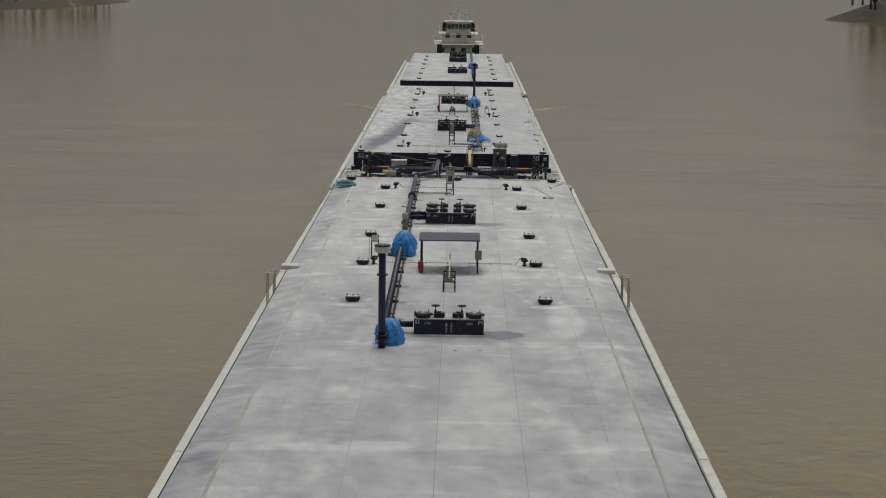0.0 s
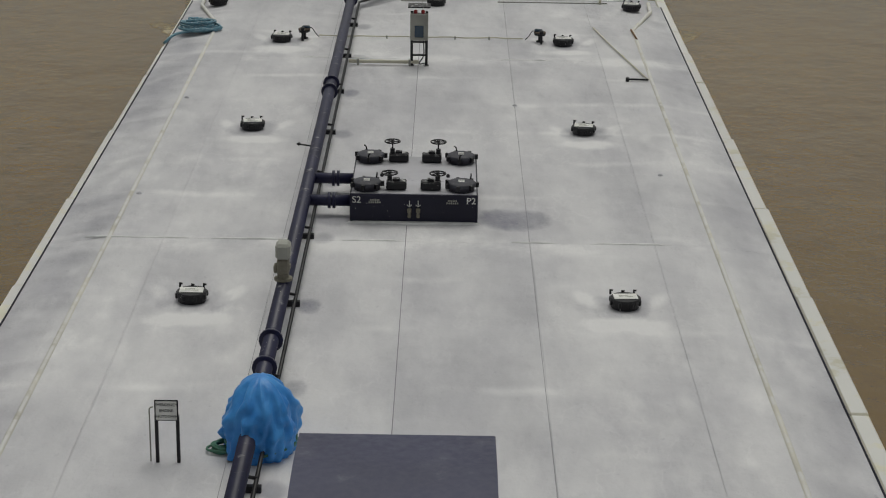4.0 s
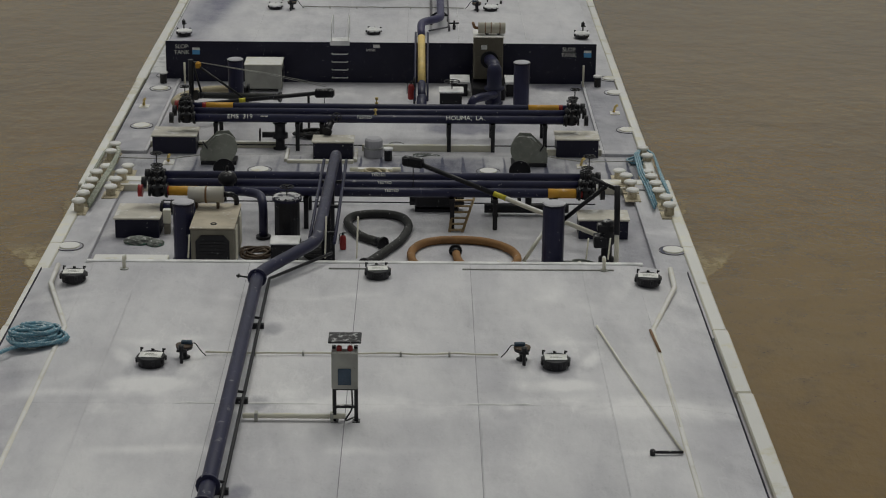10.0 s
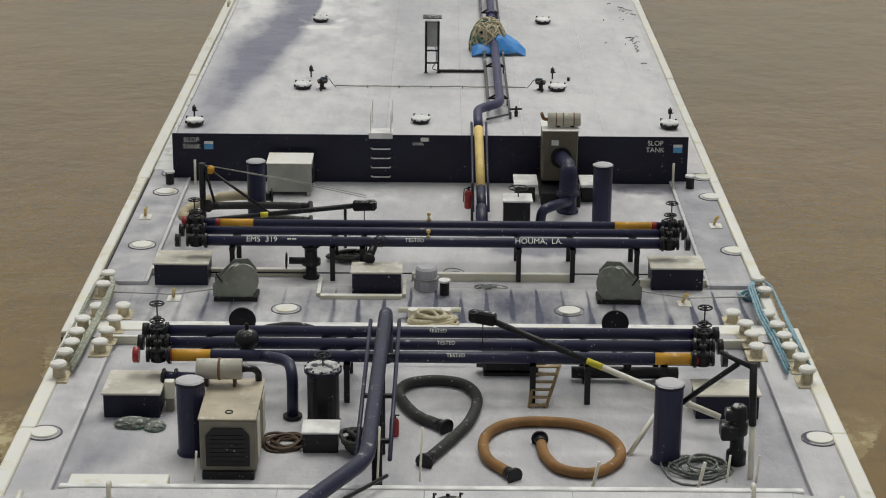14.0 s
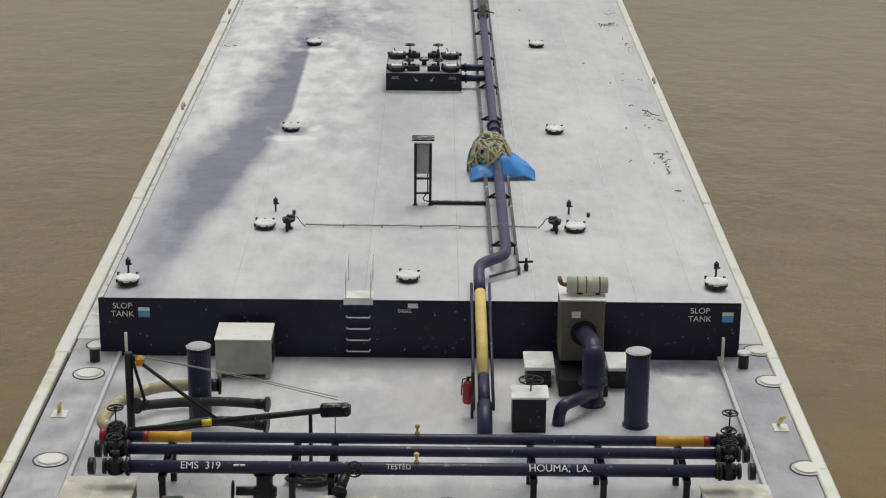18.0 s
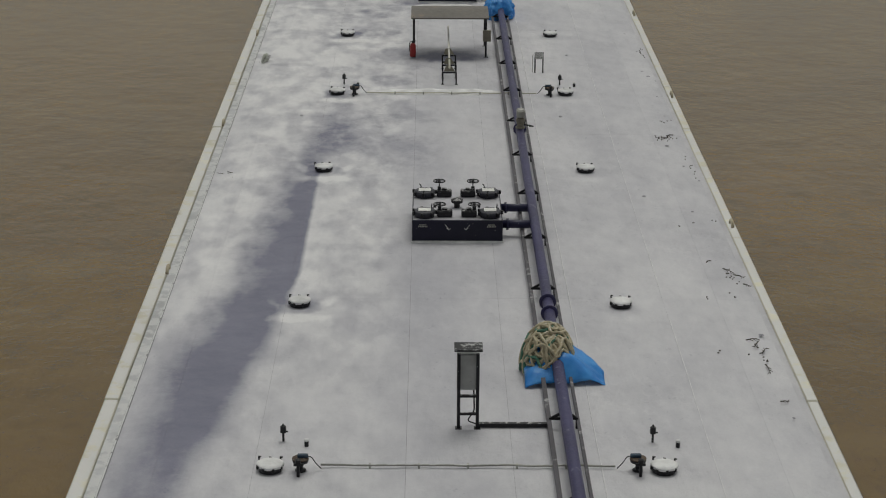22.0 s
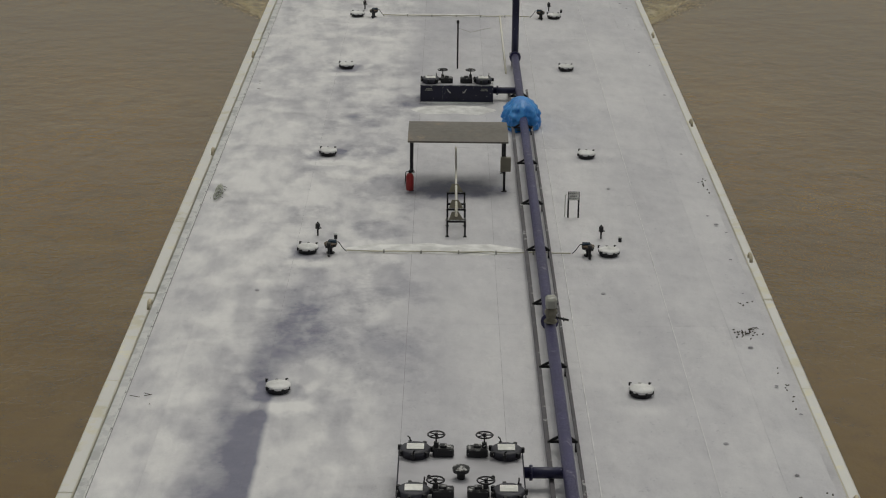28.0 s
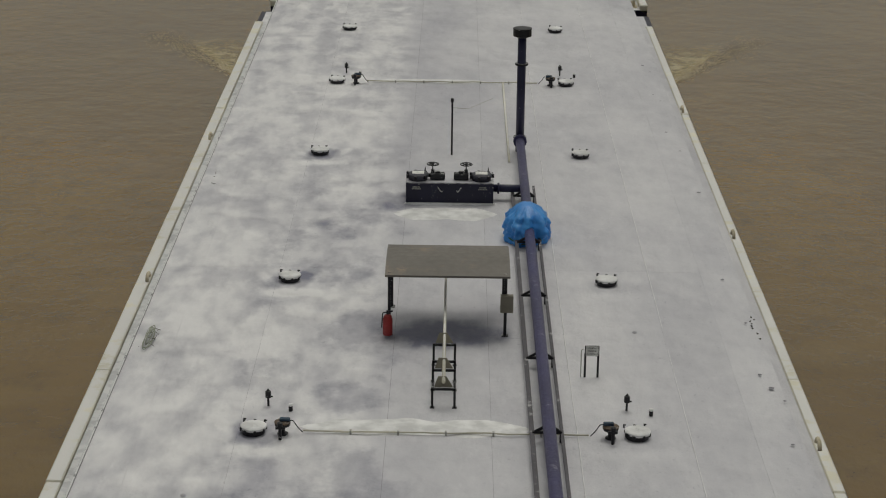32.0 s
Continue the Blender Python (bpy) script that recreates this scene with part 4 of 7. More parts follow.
# thin air lines across the deck
for x0, x1, y, z, mt in ((-3.1, 2.85, 10.3, ZA, "cream"), (-3.1, 2.75, 40.5, ZA, "cream"), (-3.3, 2.7, 76.3, ZB, "grey"), (-3.3, 2.65, 107.0, ZB, "cream"), (-3.3, 2.65, 136.7, ZB, "cream")):
    e = thing("air_line", x0, y, z, "thin pale sampling line lying across the snowy deck", "pipe", "air lines")
    bm = B()
    n = 14
    tube(bm, [((x1 - x0) * i / n, 0.02 * math.sin(i * 1.7), 0.06 + 0.01 * math.cos(i * 2.1)) for i in range(n + 1)], 0.022, 6)
    part("line", bm, mt, e)
    for i in range(1, 6):
        bm = B()
        box(bm, (x1 - x0) * i / 6 - 0.02, (x1 - x0) * i / 6 + 0.02, -0.04, 0.04, 0, 0.09)
        part("clip", bm, "grey", e)


def wheel(parent, x, y, z, r, tilt=0.0, stem=0.3):
    """A spoked hand wheel on a stem."""
    bm = B()
    tube(bm, [(r * math.cos(2 * math.pi * i / 18), r * math.sin(2 * math.pi * i / 18), 0) for i in range(18)], 0.017, 5, closed=True)
    for i in range(5):
        a = 2 * math.pi * i / 5
        tube(bm, [(0, 0, 0.0), (r * math.cos(a), r * math.sin(a), 0)], 0.013, 4)
    lathe(bm, [(0.035, -0.03), (0.035, 0.03)], 8)
    tube(bm, [(0, 0, 0), (0, 0, -stem)], 0.016, 6)
    return part("hand_wheel", bm, "black_clean", parent, "black spoked hand wheel", pose(x, y, z, tilt))


def expansion_box(x, y, z, wide, deep, rows, tags, label):
    """A raised navy box with round hatches and hand-wheel valves on its snowy top."""
    e = thing("valve_chest", x, y, z, label, "deck box", "valve chests")
    h = 0.62
    bm = B()
    box(bm, 0, wide, 0, deep, 0, h, 0.015)
    part("body", bm, "navy_snow" if rows == 1 else "navy", e, "navy steel box")
    bm = B()
    box(bm, 0.03, wide - 0.03, 0.04, deep - 0.03, h, h + 0.012)
    part("snow_cover", bm, "dust_top", e, "thin snow on the box top")
    bm = B()
    lathe(bm, [(1.0, 0.0), (0.98, 0.03), (0.9, 0.045), (0.5, 0.05)], 28)
    shift(bm, Matrix.Translation((wide / 2, 0.0, 0)) @ Matrix.Diagonal((wide * 0.5 + 0.06, 0.13, 1, 1)))
    part("snow_lip", bm, "snow", e, "small bank of snow along the base")
    for j in range(rows):
        yy = 0.36 + j * (deep - 0.75)
        for xx in (0.34, wide - 0.34):
            bm = B()
            lathe(bm, [(0.27, h), (0.27, h + 0.1), (0.3, h + 0.105), (0.3, h + 0.17), (0.27, h + 0.19), (0.1, h + 0.2), (0.02, h + 0.203)], 18, (xx, yy, 0))
            pot = part("pot_hatch", bm, "pot", e, "black round pot hatch")
            for i in range(7):
                a = 2 * math.pi * i / 7 + j
                bm = B()
                box(bm, 0.28, 0.36, -0.03, 0.03, h + 0.08, h + 0.18)
                if i % 3 == 1:
                    tube(bm, [(0.3, 0, h + 0.17), (0.33, 0.01, h + 0.25), (0.37, 0.04, h + 0.27)], 0.016, 5)
                shift(bm, Matrix.Translation((xx, yy, 0)) @ Matrix.Rotation(a, 4, "Z"))
                part("dog", bm, "black_clean", pot)
            bm = B()
            if tags == "white":
                box(bm, xx - 0.17, xx + 0.17, yy - 0.14, yy + 0.13, h + 0.2, h + 0.212)
                part("tag", bm, "paper", pot, "white square tag")
            else:
                for q in range(2):
                    box(bm, xx - 0.07, xx + 0.06, yy - 0.06 + 0.09 * q, yy - 0.01 + 0.09 * q, h + 0.198, h + 0.209)
                part("stencil_mark", bm, "paper", pot, "faint white stencil bars")
        for i, xx in enumerate((wide * 0.36, wide * 0.63)):
            bm = B()
            box(bm, xx - 0.21, xx + 0.21, yy - 0.13, yy + 0.13, h + 0.02, h + 0.2, 0.03)
            box(bm, xx - 0.07, xx + 0.07, yy - 0.06, yy + 0.06, h + 0.2, h + 0.25, 0.01)
            tube(bm, [(xx + 0.14 * (1 if i else -1), yy, h), (xx + 0.14 * (1 if i else -1), yy, h + 0.3)], 0.05, 8)
            g = part("gearbox", bm, "black", e, "black valve gearbox")
            wheel(g, xx + 0.14 * (1 if i else -1), yy, h + (0.46 if j or rows == 1 else 0.36), 0.165, 0, 0.3)
    if rows == 2:
        for xx in (0.62, wide - 0.62):
            for yy in (deep * 0.45, 0.62):
                bm = B()
                lathe(bm, [(0.035, h), (0.04, h + 0.06), (0.015, h + 0.08)], 6, (xx, yy, 0))
                part("stud", bm, "black_clean", e)
        if tags == "white":
            bm = B()
            lathe(bm, [(0.08, h), (0.08, h + 0.14), (0.16, h + 0.16), (0.17, h + 0.24), (0.1, h + 0.27), (0.02, h + 0.28)], 12, (wide / 2, deep * 0.45, 0))
            part("vent_cap", bm, "black", e)
    return e


def warning_bars(e, x, z, y=-0.012):
    """Two short lines of worn stencil that cannot be read."""
    for j, n in enumerate((0.2, 0.26)):
        bm = B()
        for i in range(6):
            x0 = x - n / 2 + n * i / 6
            box(bm, x0, x0 + n / 6 * 0.7, y, y + 0.008, z - 0.05 * j - 0.035, z - 0.05 * j)
        part("stencil_bars", bm, "grey", e)


def arrows(e, x, dx, z, way):
    for s in (-1, 1):
        bm = B()
        tube(bm, [(x + s * dx - way * s * 0.05, -0.008, z), (x + s * dx + way * s * 0.05, -0.008, z - 0.14)], 0.009, 4)
        for q in (-0.05, 0.05):
            tube(bm, [(x + s * dx + way * s * 0.05, -0.008, z - 0.14), (x + s * dx + way * s * 0.04 + q, -0.008, z - 0.09)], 0.008, 4)
        part("arrow", bm, "paper", e, "white painted arrow")


b1 = expansion_box(-1.25, -7.2, ZA, 2.6, 1.15, 1, "bars", "navy valve box lettered S1 and P1 on a snowy deck")
letters("S1", 0.2, "paper", b1, pose(0.14, -0.006, 0.5, 90))
letters("P1", 0.2, "paper", b1, pose(2.48, -0.006, 0.5, 90))
b2 = expansion_box(-1.38, 23.85, ZA, 2.64, 2.75, 2, "bars", "navy valve box lettered S2 and P2 with snowy top")
letters("S2", 0.2, "paper", b2, pose(0.14, -0.006, 0.5, 90))
letters("P2", 0.2, "paper", b2, pose(2.5, -0.006, 0.5, 90))
b3 = expansion_box(-1.57, 90.72, ZB, 2.47, 2.6, 2, "white", "navy valve box with white tags on its round hatches")
b4 = expansion_box(-1.58, 122.8, ZB, 2.48, 1.2, 1, "white", "single-row navy valve box near the far end")
for e, w in ((b1, 2.6), (b2, 2.64), (b3, 2.47), (b4, 2.48)):
    warning_bars(e, 0.52 if e in (b1, b2) else 0.3, 0.52)
    warning_bars(e, w - 0.52 if e in (b1, b2) else w - 0.3, 0.52)
    arrows(e, w / 2, 0.09 if e in (b1, b2) else 0.28, 0.5, 0 if e in (b1, b2) else -1)


for e, w in ((b1, 2.6), (b2, 2.64)):
    for x in (w / 2 - 0.09, w / 2 + 0.09):
        bm = B()
        lathe(bm, [(0.028, 0.0), (0.04, 0.02), (0.03, 0.1), (0.045, 0.12), (0.045, 0.19), (0.02, 0.2)], 8, (x, -0.04, 0.14))
        part("drain_cock", bm, "tan", e, "small tan drain cock")


# ---- the long cargo pipes ----
def flange(bm, p, way, r, n=14):
    way = Vector(way).normalized()
    tube(bm, [Vector(p) - way * 0.03, Vector(p) + way * 0.03], r, n)


pipe_a = thing("cargo_pipe", AX, 0, ZA, "dark blue-black cargo pipe running along the deck", "pipe")
px, pz = -2.27, 0.36
bm = B()
tube(bm, bend([(px, -9.3, pz), (px, 44.3, pz), (-1.1, 46.3, pz + 0.05), (-0.98, 53.0, pz + 0.05), (-0.98, 53.7, pz - 0.1), (-0.98, 53.9, -0.9)], 0.4, 5), 0.14, 16)
part("run", bm, "pipe", pipe_a)
for y in (15.2, 16.4, 33.1, 33.9, 44.0):
    bm = B()
    flange(bm, (px, y, pz), (0, 1, 0), 0.21)
    part("flange", bm, "pipe", pipe_a)
y = 41.97 - 3.83 * 12
while y < 44:
    bm = B()
    box(bm, px - 0.05, px + 0.3, y - 0.05, y + 0.05, 0, 0.1)
    box(bm, px - 0.04, px + 0.04, y - 0.04, y + 0.04, 0, pz)
    tube(bm, [(px, y, pz - 0.1), (px + 0.25, y, 0.22)], 0.03, 5)
    part("pipe_support", bm, "black_clean", pipe_a)
    y += 3.83
for y in (24.35, 25.9):
    bm = B()
    tube(bm, [(px, y, 0.32), (-1.3, y, 0.32)], 0.12, 12)
    flange(bm, (-1.75, y, 0.32), (1, 0, 0), 0.17)
    flange(bm, (-1.65, y, 0.32), (1, 0, 0), 0.17)
    part("branch", bm, "pipe", pipe_a)
bm = B()
tube(bm, [(px, -6.6, 0.32), (-1.2, -6.6, 0.32)], 0.12, 12)
flange(bm, (-1.7, -6.6, 0.32), (1, 0, 0), 0.17)
part("branch", bm, "pipe", pipe_a)
bm = B()
tube(bm, [(px + 0.23, -8.5, 0.2), (px + 0.23, 44.4, 0.2), (-0.75, 46.1, 0.2)], 0.035, 6)
part("conduit", bm, "black_clean", pipe_a, "thin black conduit beside the pipe")
for x in (-1.3, -0.72):
    bm = B()
    tube(bm, [(x, 46.6, pz - 0.1), (x + 0.02, 53.2, pz - 0.1)], 0.04, 6)
    part("walk_rail", bm, "pipe", pipe_a, "slim rail beside the riser")
for y in (47.5, 49.5, 51.5):
    bm = B()
    box(bm, -1.32, -0.7, y - 0.04, y + 0.04, pz - 0.2, pz - 0.13)
    box(bm, -1.06, -0.94, y - 0.05, y + 0.05, DA - ZA, pz - 0.13)
    part("pipe_support", bm, "black_clean", pipe_a)
for x, y in ((-2.9, 44.0), (-2.75, 28.2)):
    bm = B()
    tube(bm, [(px - 0.1, y, pz), (px - 0.45, y, pz + 0.05)], 0.02, 6)
    tube(bm, [(px - 0.4, y - 0.06, pz + 0.05), (px - 0.4, y + 0.06, pz + 0.05)], 0.03, 6)
    part("drain_cock", bm, "black_clean", pipe_a)
actuator = thing("valve_actuator", px + AX, 19.0, ZA + pz + 0.15, "tan motor actuator standing on the cargo pipe", "valve")
bm = B()
lathe(bm, [(0.17, 0.0), (0.17, 0.04), (0.11, 0.05), (0.11, 0.2), (0.14, 0.22), (0.14, 0.3)], 12)
box(bm, -0.11, 0.11, -0.12, 0.14, 0.12, 0.42, 0.03)
part("gear_case", bm, "tan", actuator)
bm = B()
box(bm, -0.13, 0.14, -0.16, 0.2, 0.42, 0.72, 0.05)
part("motor", bm, "grey", actuator)
bm = B()
box(bm, -0.17, -0.1, -0.1, 0.08, 0.15, 0.3, 0.02)
part("switch_box", bm, "tan", actuator)
pump_air = thing("pipe_gate", AX - 0.15, 37.35, ZA, "white pipe lying from the cargo pipe to the cabinet", "pipe")
bm = B()
tube(bm, [(-1.85, 0.0, 0.1), (0.05, 0.0, 0.1)], 0.055, 8)
part("run", bm, "white", pump_air)
for x in (-1.6, -0.2):
    bm = B()
    box(bm, x - 0.03, x + 0.03, -0.07, 0.07, 0, 0.17)
    part("clip", bm, "grey", pump_air)

pipe_b = thing("cargo_pipe", 0, 0, ZB, "violet-blue cargo pipe between two slim side rails", "pipe")
qx, qz = 1.8, 0.4
bm = B()
tube(bm, bend([(qx, 128.2, qz), (qx, 73.6, qz), (1.78, 73.0, qz), (1.12, 72.15, qz + 0.05), (1.1, 71.5, qz + 0.04), (1.12, 70.9, 0.2)], 0.4, 5), 0.135, 16)
part("run", bm, "pipe_violet", pipe_b)
bm = B()
tube(bm, [(1.12, 70.9, 0.2), (1.143, 67.7, -0.607)], 0.13, 16)
part("yellow_run", bm, "pale_yellow", pipe_b, "sloping pipe painted pale yellow")
bm = B()
tube(bm, [(1.143, 67.7, -0.607), (1.15, 66.7, -0.86)], 0.13, 16)
part("lower_run", bm, "pipe", pipe_b, "dark lower end of the sloping pipe")
bm = B()
tube(bm, bend([(1.15, 66.72, -0.855), (1.15, 66.2, -0.99), (1.15, 65.95, -1.38)], 0.35, 5), 0.165, 14)
part("elbow", bm, "pipe", pipe_b)
for x in (0.92, 1.34):
    bm = B()
    tube(bm, [(x, 71.2, 0.3), (x, 66.5, -0.88)], 0.035, 6)
    part("slope_rail", bm, "pipe", pipe_b)
for x, dz in ((1.46, 0.18), (2.08, 0.18)):
    bm = B()
    half = 0.048 if x < 1.5 else 0.034
    box(bm, x - half, x + half, 73.0 if x < 1.5 else 72.7, 124.0, dz - 0.03, dz + 0.03)
    part("side_rail", bm, "rail_grey", pipe_b, "slim steel side rail")
y = 74.25
while y < 123:
    bm = B()
    box(bm, 1.43, 1.51, y - 0.04, y + 0.04, 0, 0.2)
    box(bm, 2.03, 2.11, y - 0.04, y + 0.04, 0, 0.2)
    box(bm, 1.46, 2.08, y - 0.03, y + 0.03, 0.2, 0.25)
    tube(bm, [(1.5, y, 0.23), (qx, y, qz)], 0.035, 5)
    tube(bm, [(2.04, y, 0.23), (qx, y, qz)], 0.035, 5)
    part("pipe_support", bm, "black_clean", pipe_b)
    y += 4.06
for y in (84.2, 85.0, 101.0, 128.0):
    bm = B()
    flange(bm, (qx, y, qz), (0, 1, 0), 0.21)
    part("flange", bm, "pipe_violet", pipe_b)
for y in (91.3, 92.8, 123.3):
    bm = B()
    tube(bm, [(qx, y, 0.34), (0.85, y, 0.34)], 0.115, 12)
    flange(bm, (1.05, y, 0.34), (1, 0, 0), 0.16)
    part("branch", bm, "pipe", pipe_b)
bm = B()
tube(bm, [(1.38, 72.15, 0.14), (2.1, 72.7, 0.16)], 0.03, 6)
tube(bm, [(2.1, 72.7, 0.0), (2.1, 72.7, 0.2)], 0.035, 6)
part("end_bar", bm, "rail_grey", pipe_b)
bm = B()
tube(bm, [(2.08, 73.0, 0.22), (2.45, 73.05, 0.22)], 0.03, 6)
lathe(bm, [(0.05, 0.0), (0.06, 0.14), (0.03, 0.2), (0.03, 0.32)], 8, (2.28, 73.0, 0))
part("drain_cock", bm, "black_clean", pipe_b)
act2 = thing("valve_actuator", qx, 100.6, ZB + qz + 0.14, "tan motor actuator standing on the cargo pipe", "valve")
bm = B()
lathe(bm, [(0.16, 0.0), (0.16, 0.04), (0.11, 0.05), (0.11, 0.2), (0.15, 0.22), (0.15, 0.3)], 12)
box(bm, -0.12, 0.12, -0.12, 0.14, 0.12, 0.36, 0.03)
part("gear_case", bm, "tan", act2)
bm = B()
box(bm, -0.13, 0.13, -0.16, 0.2, 0.36, 0.62, 0.05)
part("motor", bm, "grey", act2)
bm = B()
tube(bm, [(0.1, 0, 0.12), (0.42, 0, 0.05)], 0.025, 6)
tube(bm, [(0.3, -0.1, 0.07), (0.3, 0.1, 0.07)], 0.02, 5)
part("lever", bm, "black_clean", act2)


def stack(x, y, z, h, label, collar):
    e = thing("vent_stack", x, y, z, label, "vent stack", "vent stacks")
    bm = B()
    tube(bm, [(0, 0, 0), (0, 0, h - 0.25)], 0.13, 14)
    part("pipe", bm, "pipe", e)
    for q in (0.35, 0.45, h * 0.72):
        bm = B()
        flange(bm, (0, 0, q), (0, 0, 1), 0.2)
        part("flange", bm, "black", e)
    bm = B()
    lathe(bm, [(0.16, h - 0.25), (0.28, h - 0.2), (0.28, h - 0.05), (0.26, h)], 16)
    part("collar", bm, collar, e, "flame screen collar")
    bm = B()
    lathe(bm, [(0.29, h), (0.29, h + 0.04), (0.2, h + 0.06)], 16)
    part("cap", bm, "black_clean", e)
    return e


stack(-2.35, -9.6, ZA, 3.7, "tall black vent stack with a cream flared collar", "cream")
stack(1.8, 128.3, ZB, 3.85, "tall black vent stack with a dark flared cap", "black")

mast = thing("antenna_post", -0.3, 127.8, ZB, "thin black post with a guy wire", "post")
bm = B()
tube(bm, [(0, 0, 0), (0, 0, 1.7)], 0.03, 8)
lathe(bm, [(0.05, 1.68), (0.05, 1.78), (0.02, 1.8)], 8)
part("post", bm, "black_clean", mast)
bm = B()
tube(bm, [(0.02, 0, 1.5), (0.5, 2.5, 0.8), (1.35, 6.5, 0.1)], 0.008, 4)
part("guy_wire", bm, "grey", mast)
e = thing("air_line", 1.45, 127, ZB, "white pipe lying along the snowy deck", "pipe")
bm = B()
tube(bm, [(0, 0, 0.05), (0, 9.6, 0.05)], 0.035, 6)
part("line", bm, "white", e)


def shelter(x, y, z, w, d, h, box_side, label):
    """A low flat roof on six steel legs, with a red extinguisher and a box on its front legs."""
    e = thing("shelter", x, y, z, label, "shelter", "shelters")
    bm = B()
    vs = []
    for i in range(9):
        yy = -0.15 + (d + 0.35) * i / 8
        zz = h + 0.1 * math.sin(math.pi * i / 8)
        vs.append(((0 - 0.06, yy, zz), (w + 0.06, yy, zz)))
    top = [(bm.verts.new(a), bm.verts.new(b), bm.verts.new((a[0], a[1], a[2] - 0.05)), bm.verts.new((b[0], b[1], b[2] - 0.05))) for a, b in vs]
    for a, b in zip(top, top[1:]):
        bm.faces.new((a[0], a[1], b[1], b[0])), bm.faces.new((a[2], b[2], b[3], a[3]))
        bm.faces.new((a[0], b[0], b[2], a[2])), bm.faces.new((a[1], a[3], b[3], b[1]))
    bm.faces.new((top[0][0], top[0][2], top[0][3], top[0][1])), bm.faces.new((top[-1][0], top[-1][1], top[-1][3], top[-1][2]))
    part("roof", bm, "roof" if box_side > 0 else "roof_b", e, "curved sheet roof, weathered and dusted")
    for xx in (0.04, w - 0.04):
        for yy in (0.0, d):
            bm = B()
            box(bm, xx - 0.035, xx + 0.035, yy - 0.035, yy + 0.035, 0, h + 0.02)
            box(bm, xx - 0.08, xx + 0.08, yy - 0.08, yy + 0.08, 0, 0.015)
            part("leg", bm, "black", e)
    bm = B()
    box(bm, 0, w, -0.04, 0.03, h - 0.07, h - 0.03)
    part("beam", bm, "black", e)
    bm = B()
    box(bm, w - 0.16, w + 0.14, -0.2, -0.04, h * 0.42, h * 0.42 + 0.42, 0.01)
    part("junction_box", bm, "tan", e, "tan junction box on a leg")
    return e


def extinguisher(x, y, z, label="red fire extinguisher hung on a black leg"):
    e = thing("fire_extinguisher", x, y, z, label, "extinguisher", "fire extinguishers")
    bm = B()
    lathe(bm, [(0.1, 0.02), (0.115, 0.05), (0.115, 0.42), (0.09, 0.5), (0.04, 0.54)], 14)
    part("cylinder", bm, "red", e)
    bm = B()
    lathe(bm, [(0.035, 0.54), (0.035, 0.6)], 8)
    box(bm, -0.03, 0.12, -0.02, 0.02, 0.6, 0.63)
    part("valve", bm, "black_clean", e)
    bm = B()
    tube(bm, bend([(-0.02, 0, 0.58), (-0.12, 0, 0.58), (-0.14, 0, 0.2)], 0.06, 3), 0.014, 5)
    part("hose", bm, "black_clean", e)
    return e


shelter(-1.33, 7.75, ZA, 2.6, 2.2, 1.5, 1, "dark shelter roof on black legs over a mast rack")
shelter(-1.74, 112.7, ZB, 2.8, 1.85, 1.53, -1, "weathered shelter roof on black legs dusted with snow")
extinguisher(-1.29, 7.53, ZA + 0.02)
extinguisher(-1.73, 112.48, ZB + 0.05)


def mast_rack(x, y, z, n, label):
    """Four low portal frames that carry a lowered pole."""
    e = thing("mast_rack", x, y, z, label, "rack", "mast racks")
    hs = (0.46, 0.5, 0.5, 0.52)
    ys = (0.0, 0.95, 1.45, 2.4)
    for yy, h in zip(ys, hs):
        bm = B()
        for xx in (-0.24, 0.24):
            box(bm, xx - 0.025, xx + 0.025, yy - 0.025, yy + 0.025, 0, h)
            box(bm, xx - 0.05, xx + 0.05, yy - 0.05, yy + 0.05, 0, 0.012)
        box(bm, -0.265, 0.265, yy - 0.025, yy + 0.025, h - 0.05, h)
        part("frame", bm, "black", e)
    for xx in (-0.24, 0.24):
        bm = B()
        box(bm, xx - 0.02, xx + 0.02, 0, 1.45, 0.22, 0.26)
        part("side_bar", bm, "black", e)
    for yy, h in zip((0.05, 1.0, 2.45), (0.46, 0.5, 0.52)):
        bm = B()
        vs = [bm.verts.new(p) for p in ((-0.2, yy, h), (0.2, yy, h), (0.06, yy + 0.1, h + 0.2), (-0.12, yy + 0.1, h + 0.2))]
        vt = [bm.verts.new(v.co + Vector((0, 0.03, 0))) for v in vs]
        bm.faces.new(vs), bm.faces.new(vt[::-1])
        for i in range(4):
            bm.faces.new((vs[i], vt[i], vt[(i + 1) % 4], vs[(i + 1) % 4]))
        bmesh.ops.recalc_face_normals(bm, faces=bm.faces)
        part("cradle", bm, "tan", e, "tan cradle plate")
    bm = B()
    tube(bm, [(0.0, -0.05, 0.62), (0.0, n, 0.75)], 0.035, 8, radii=[0.04, 0.028])
    part("pole", bm, "cream", e, "lowered cream pole")
    return e


mast_rack(0.0, 2.62, ZA, 6.0, "black rack carrying a lowered cream pole")
mast_rack(-0.39, 108.43, ZB, 6.2, "black rack carrying a lowered cream pole")


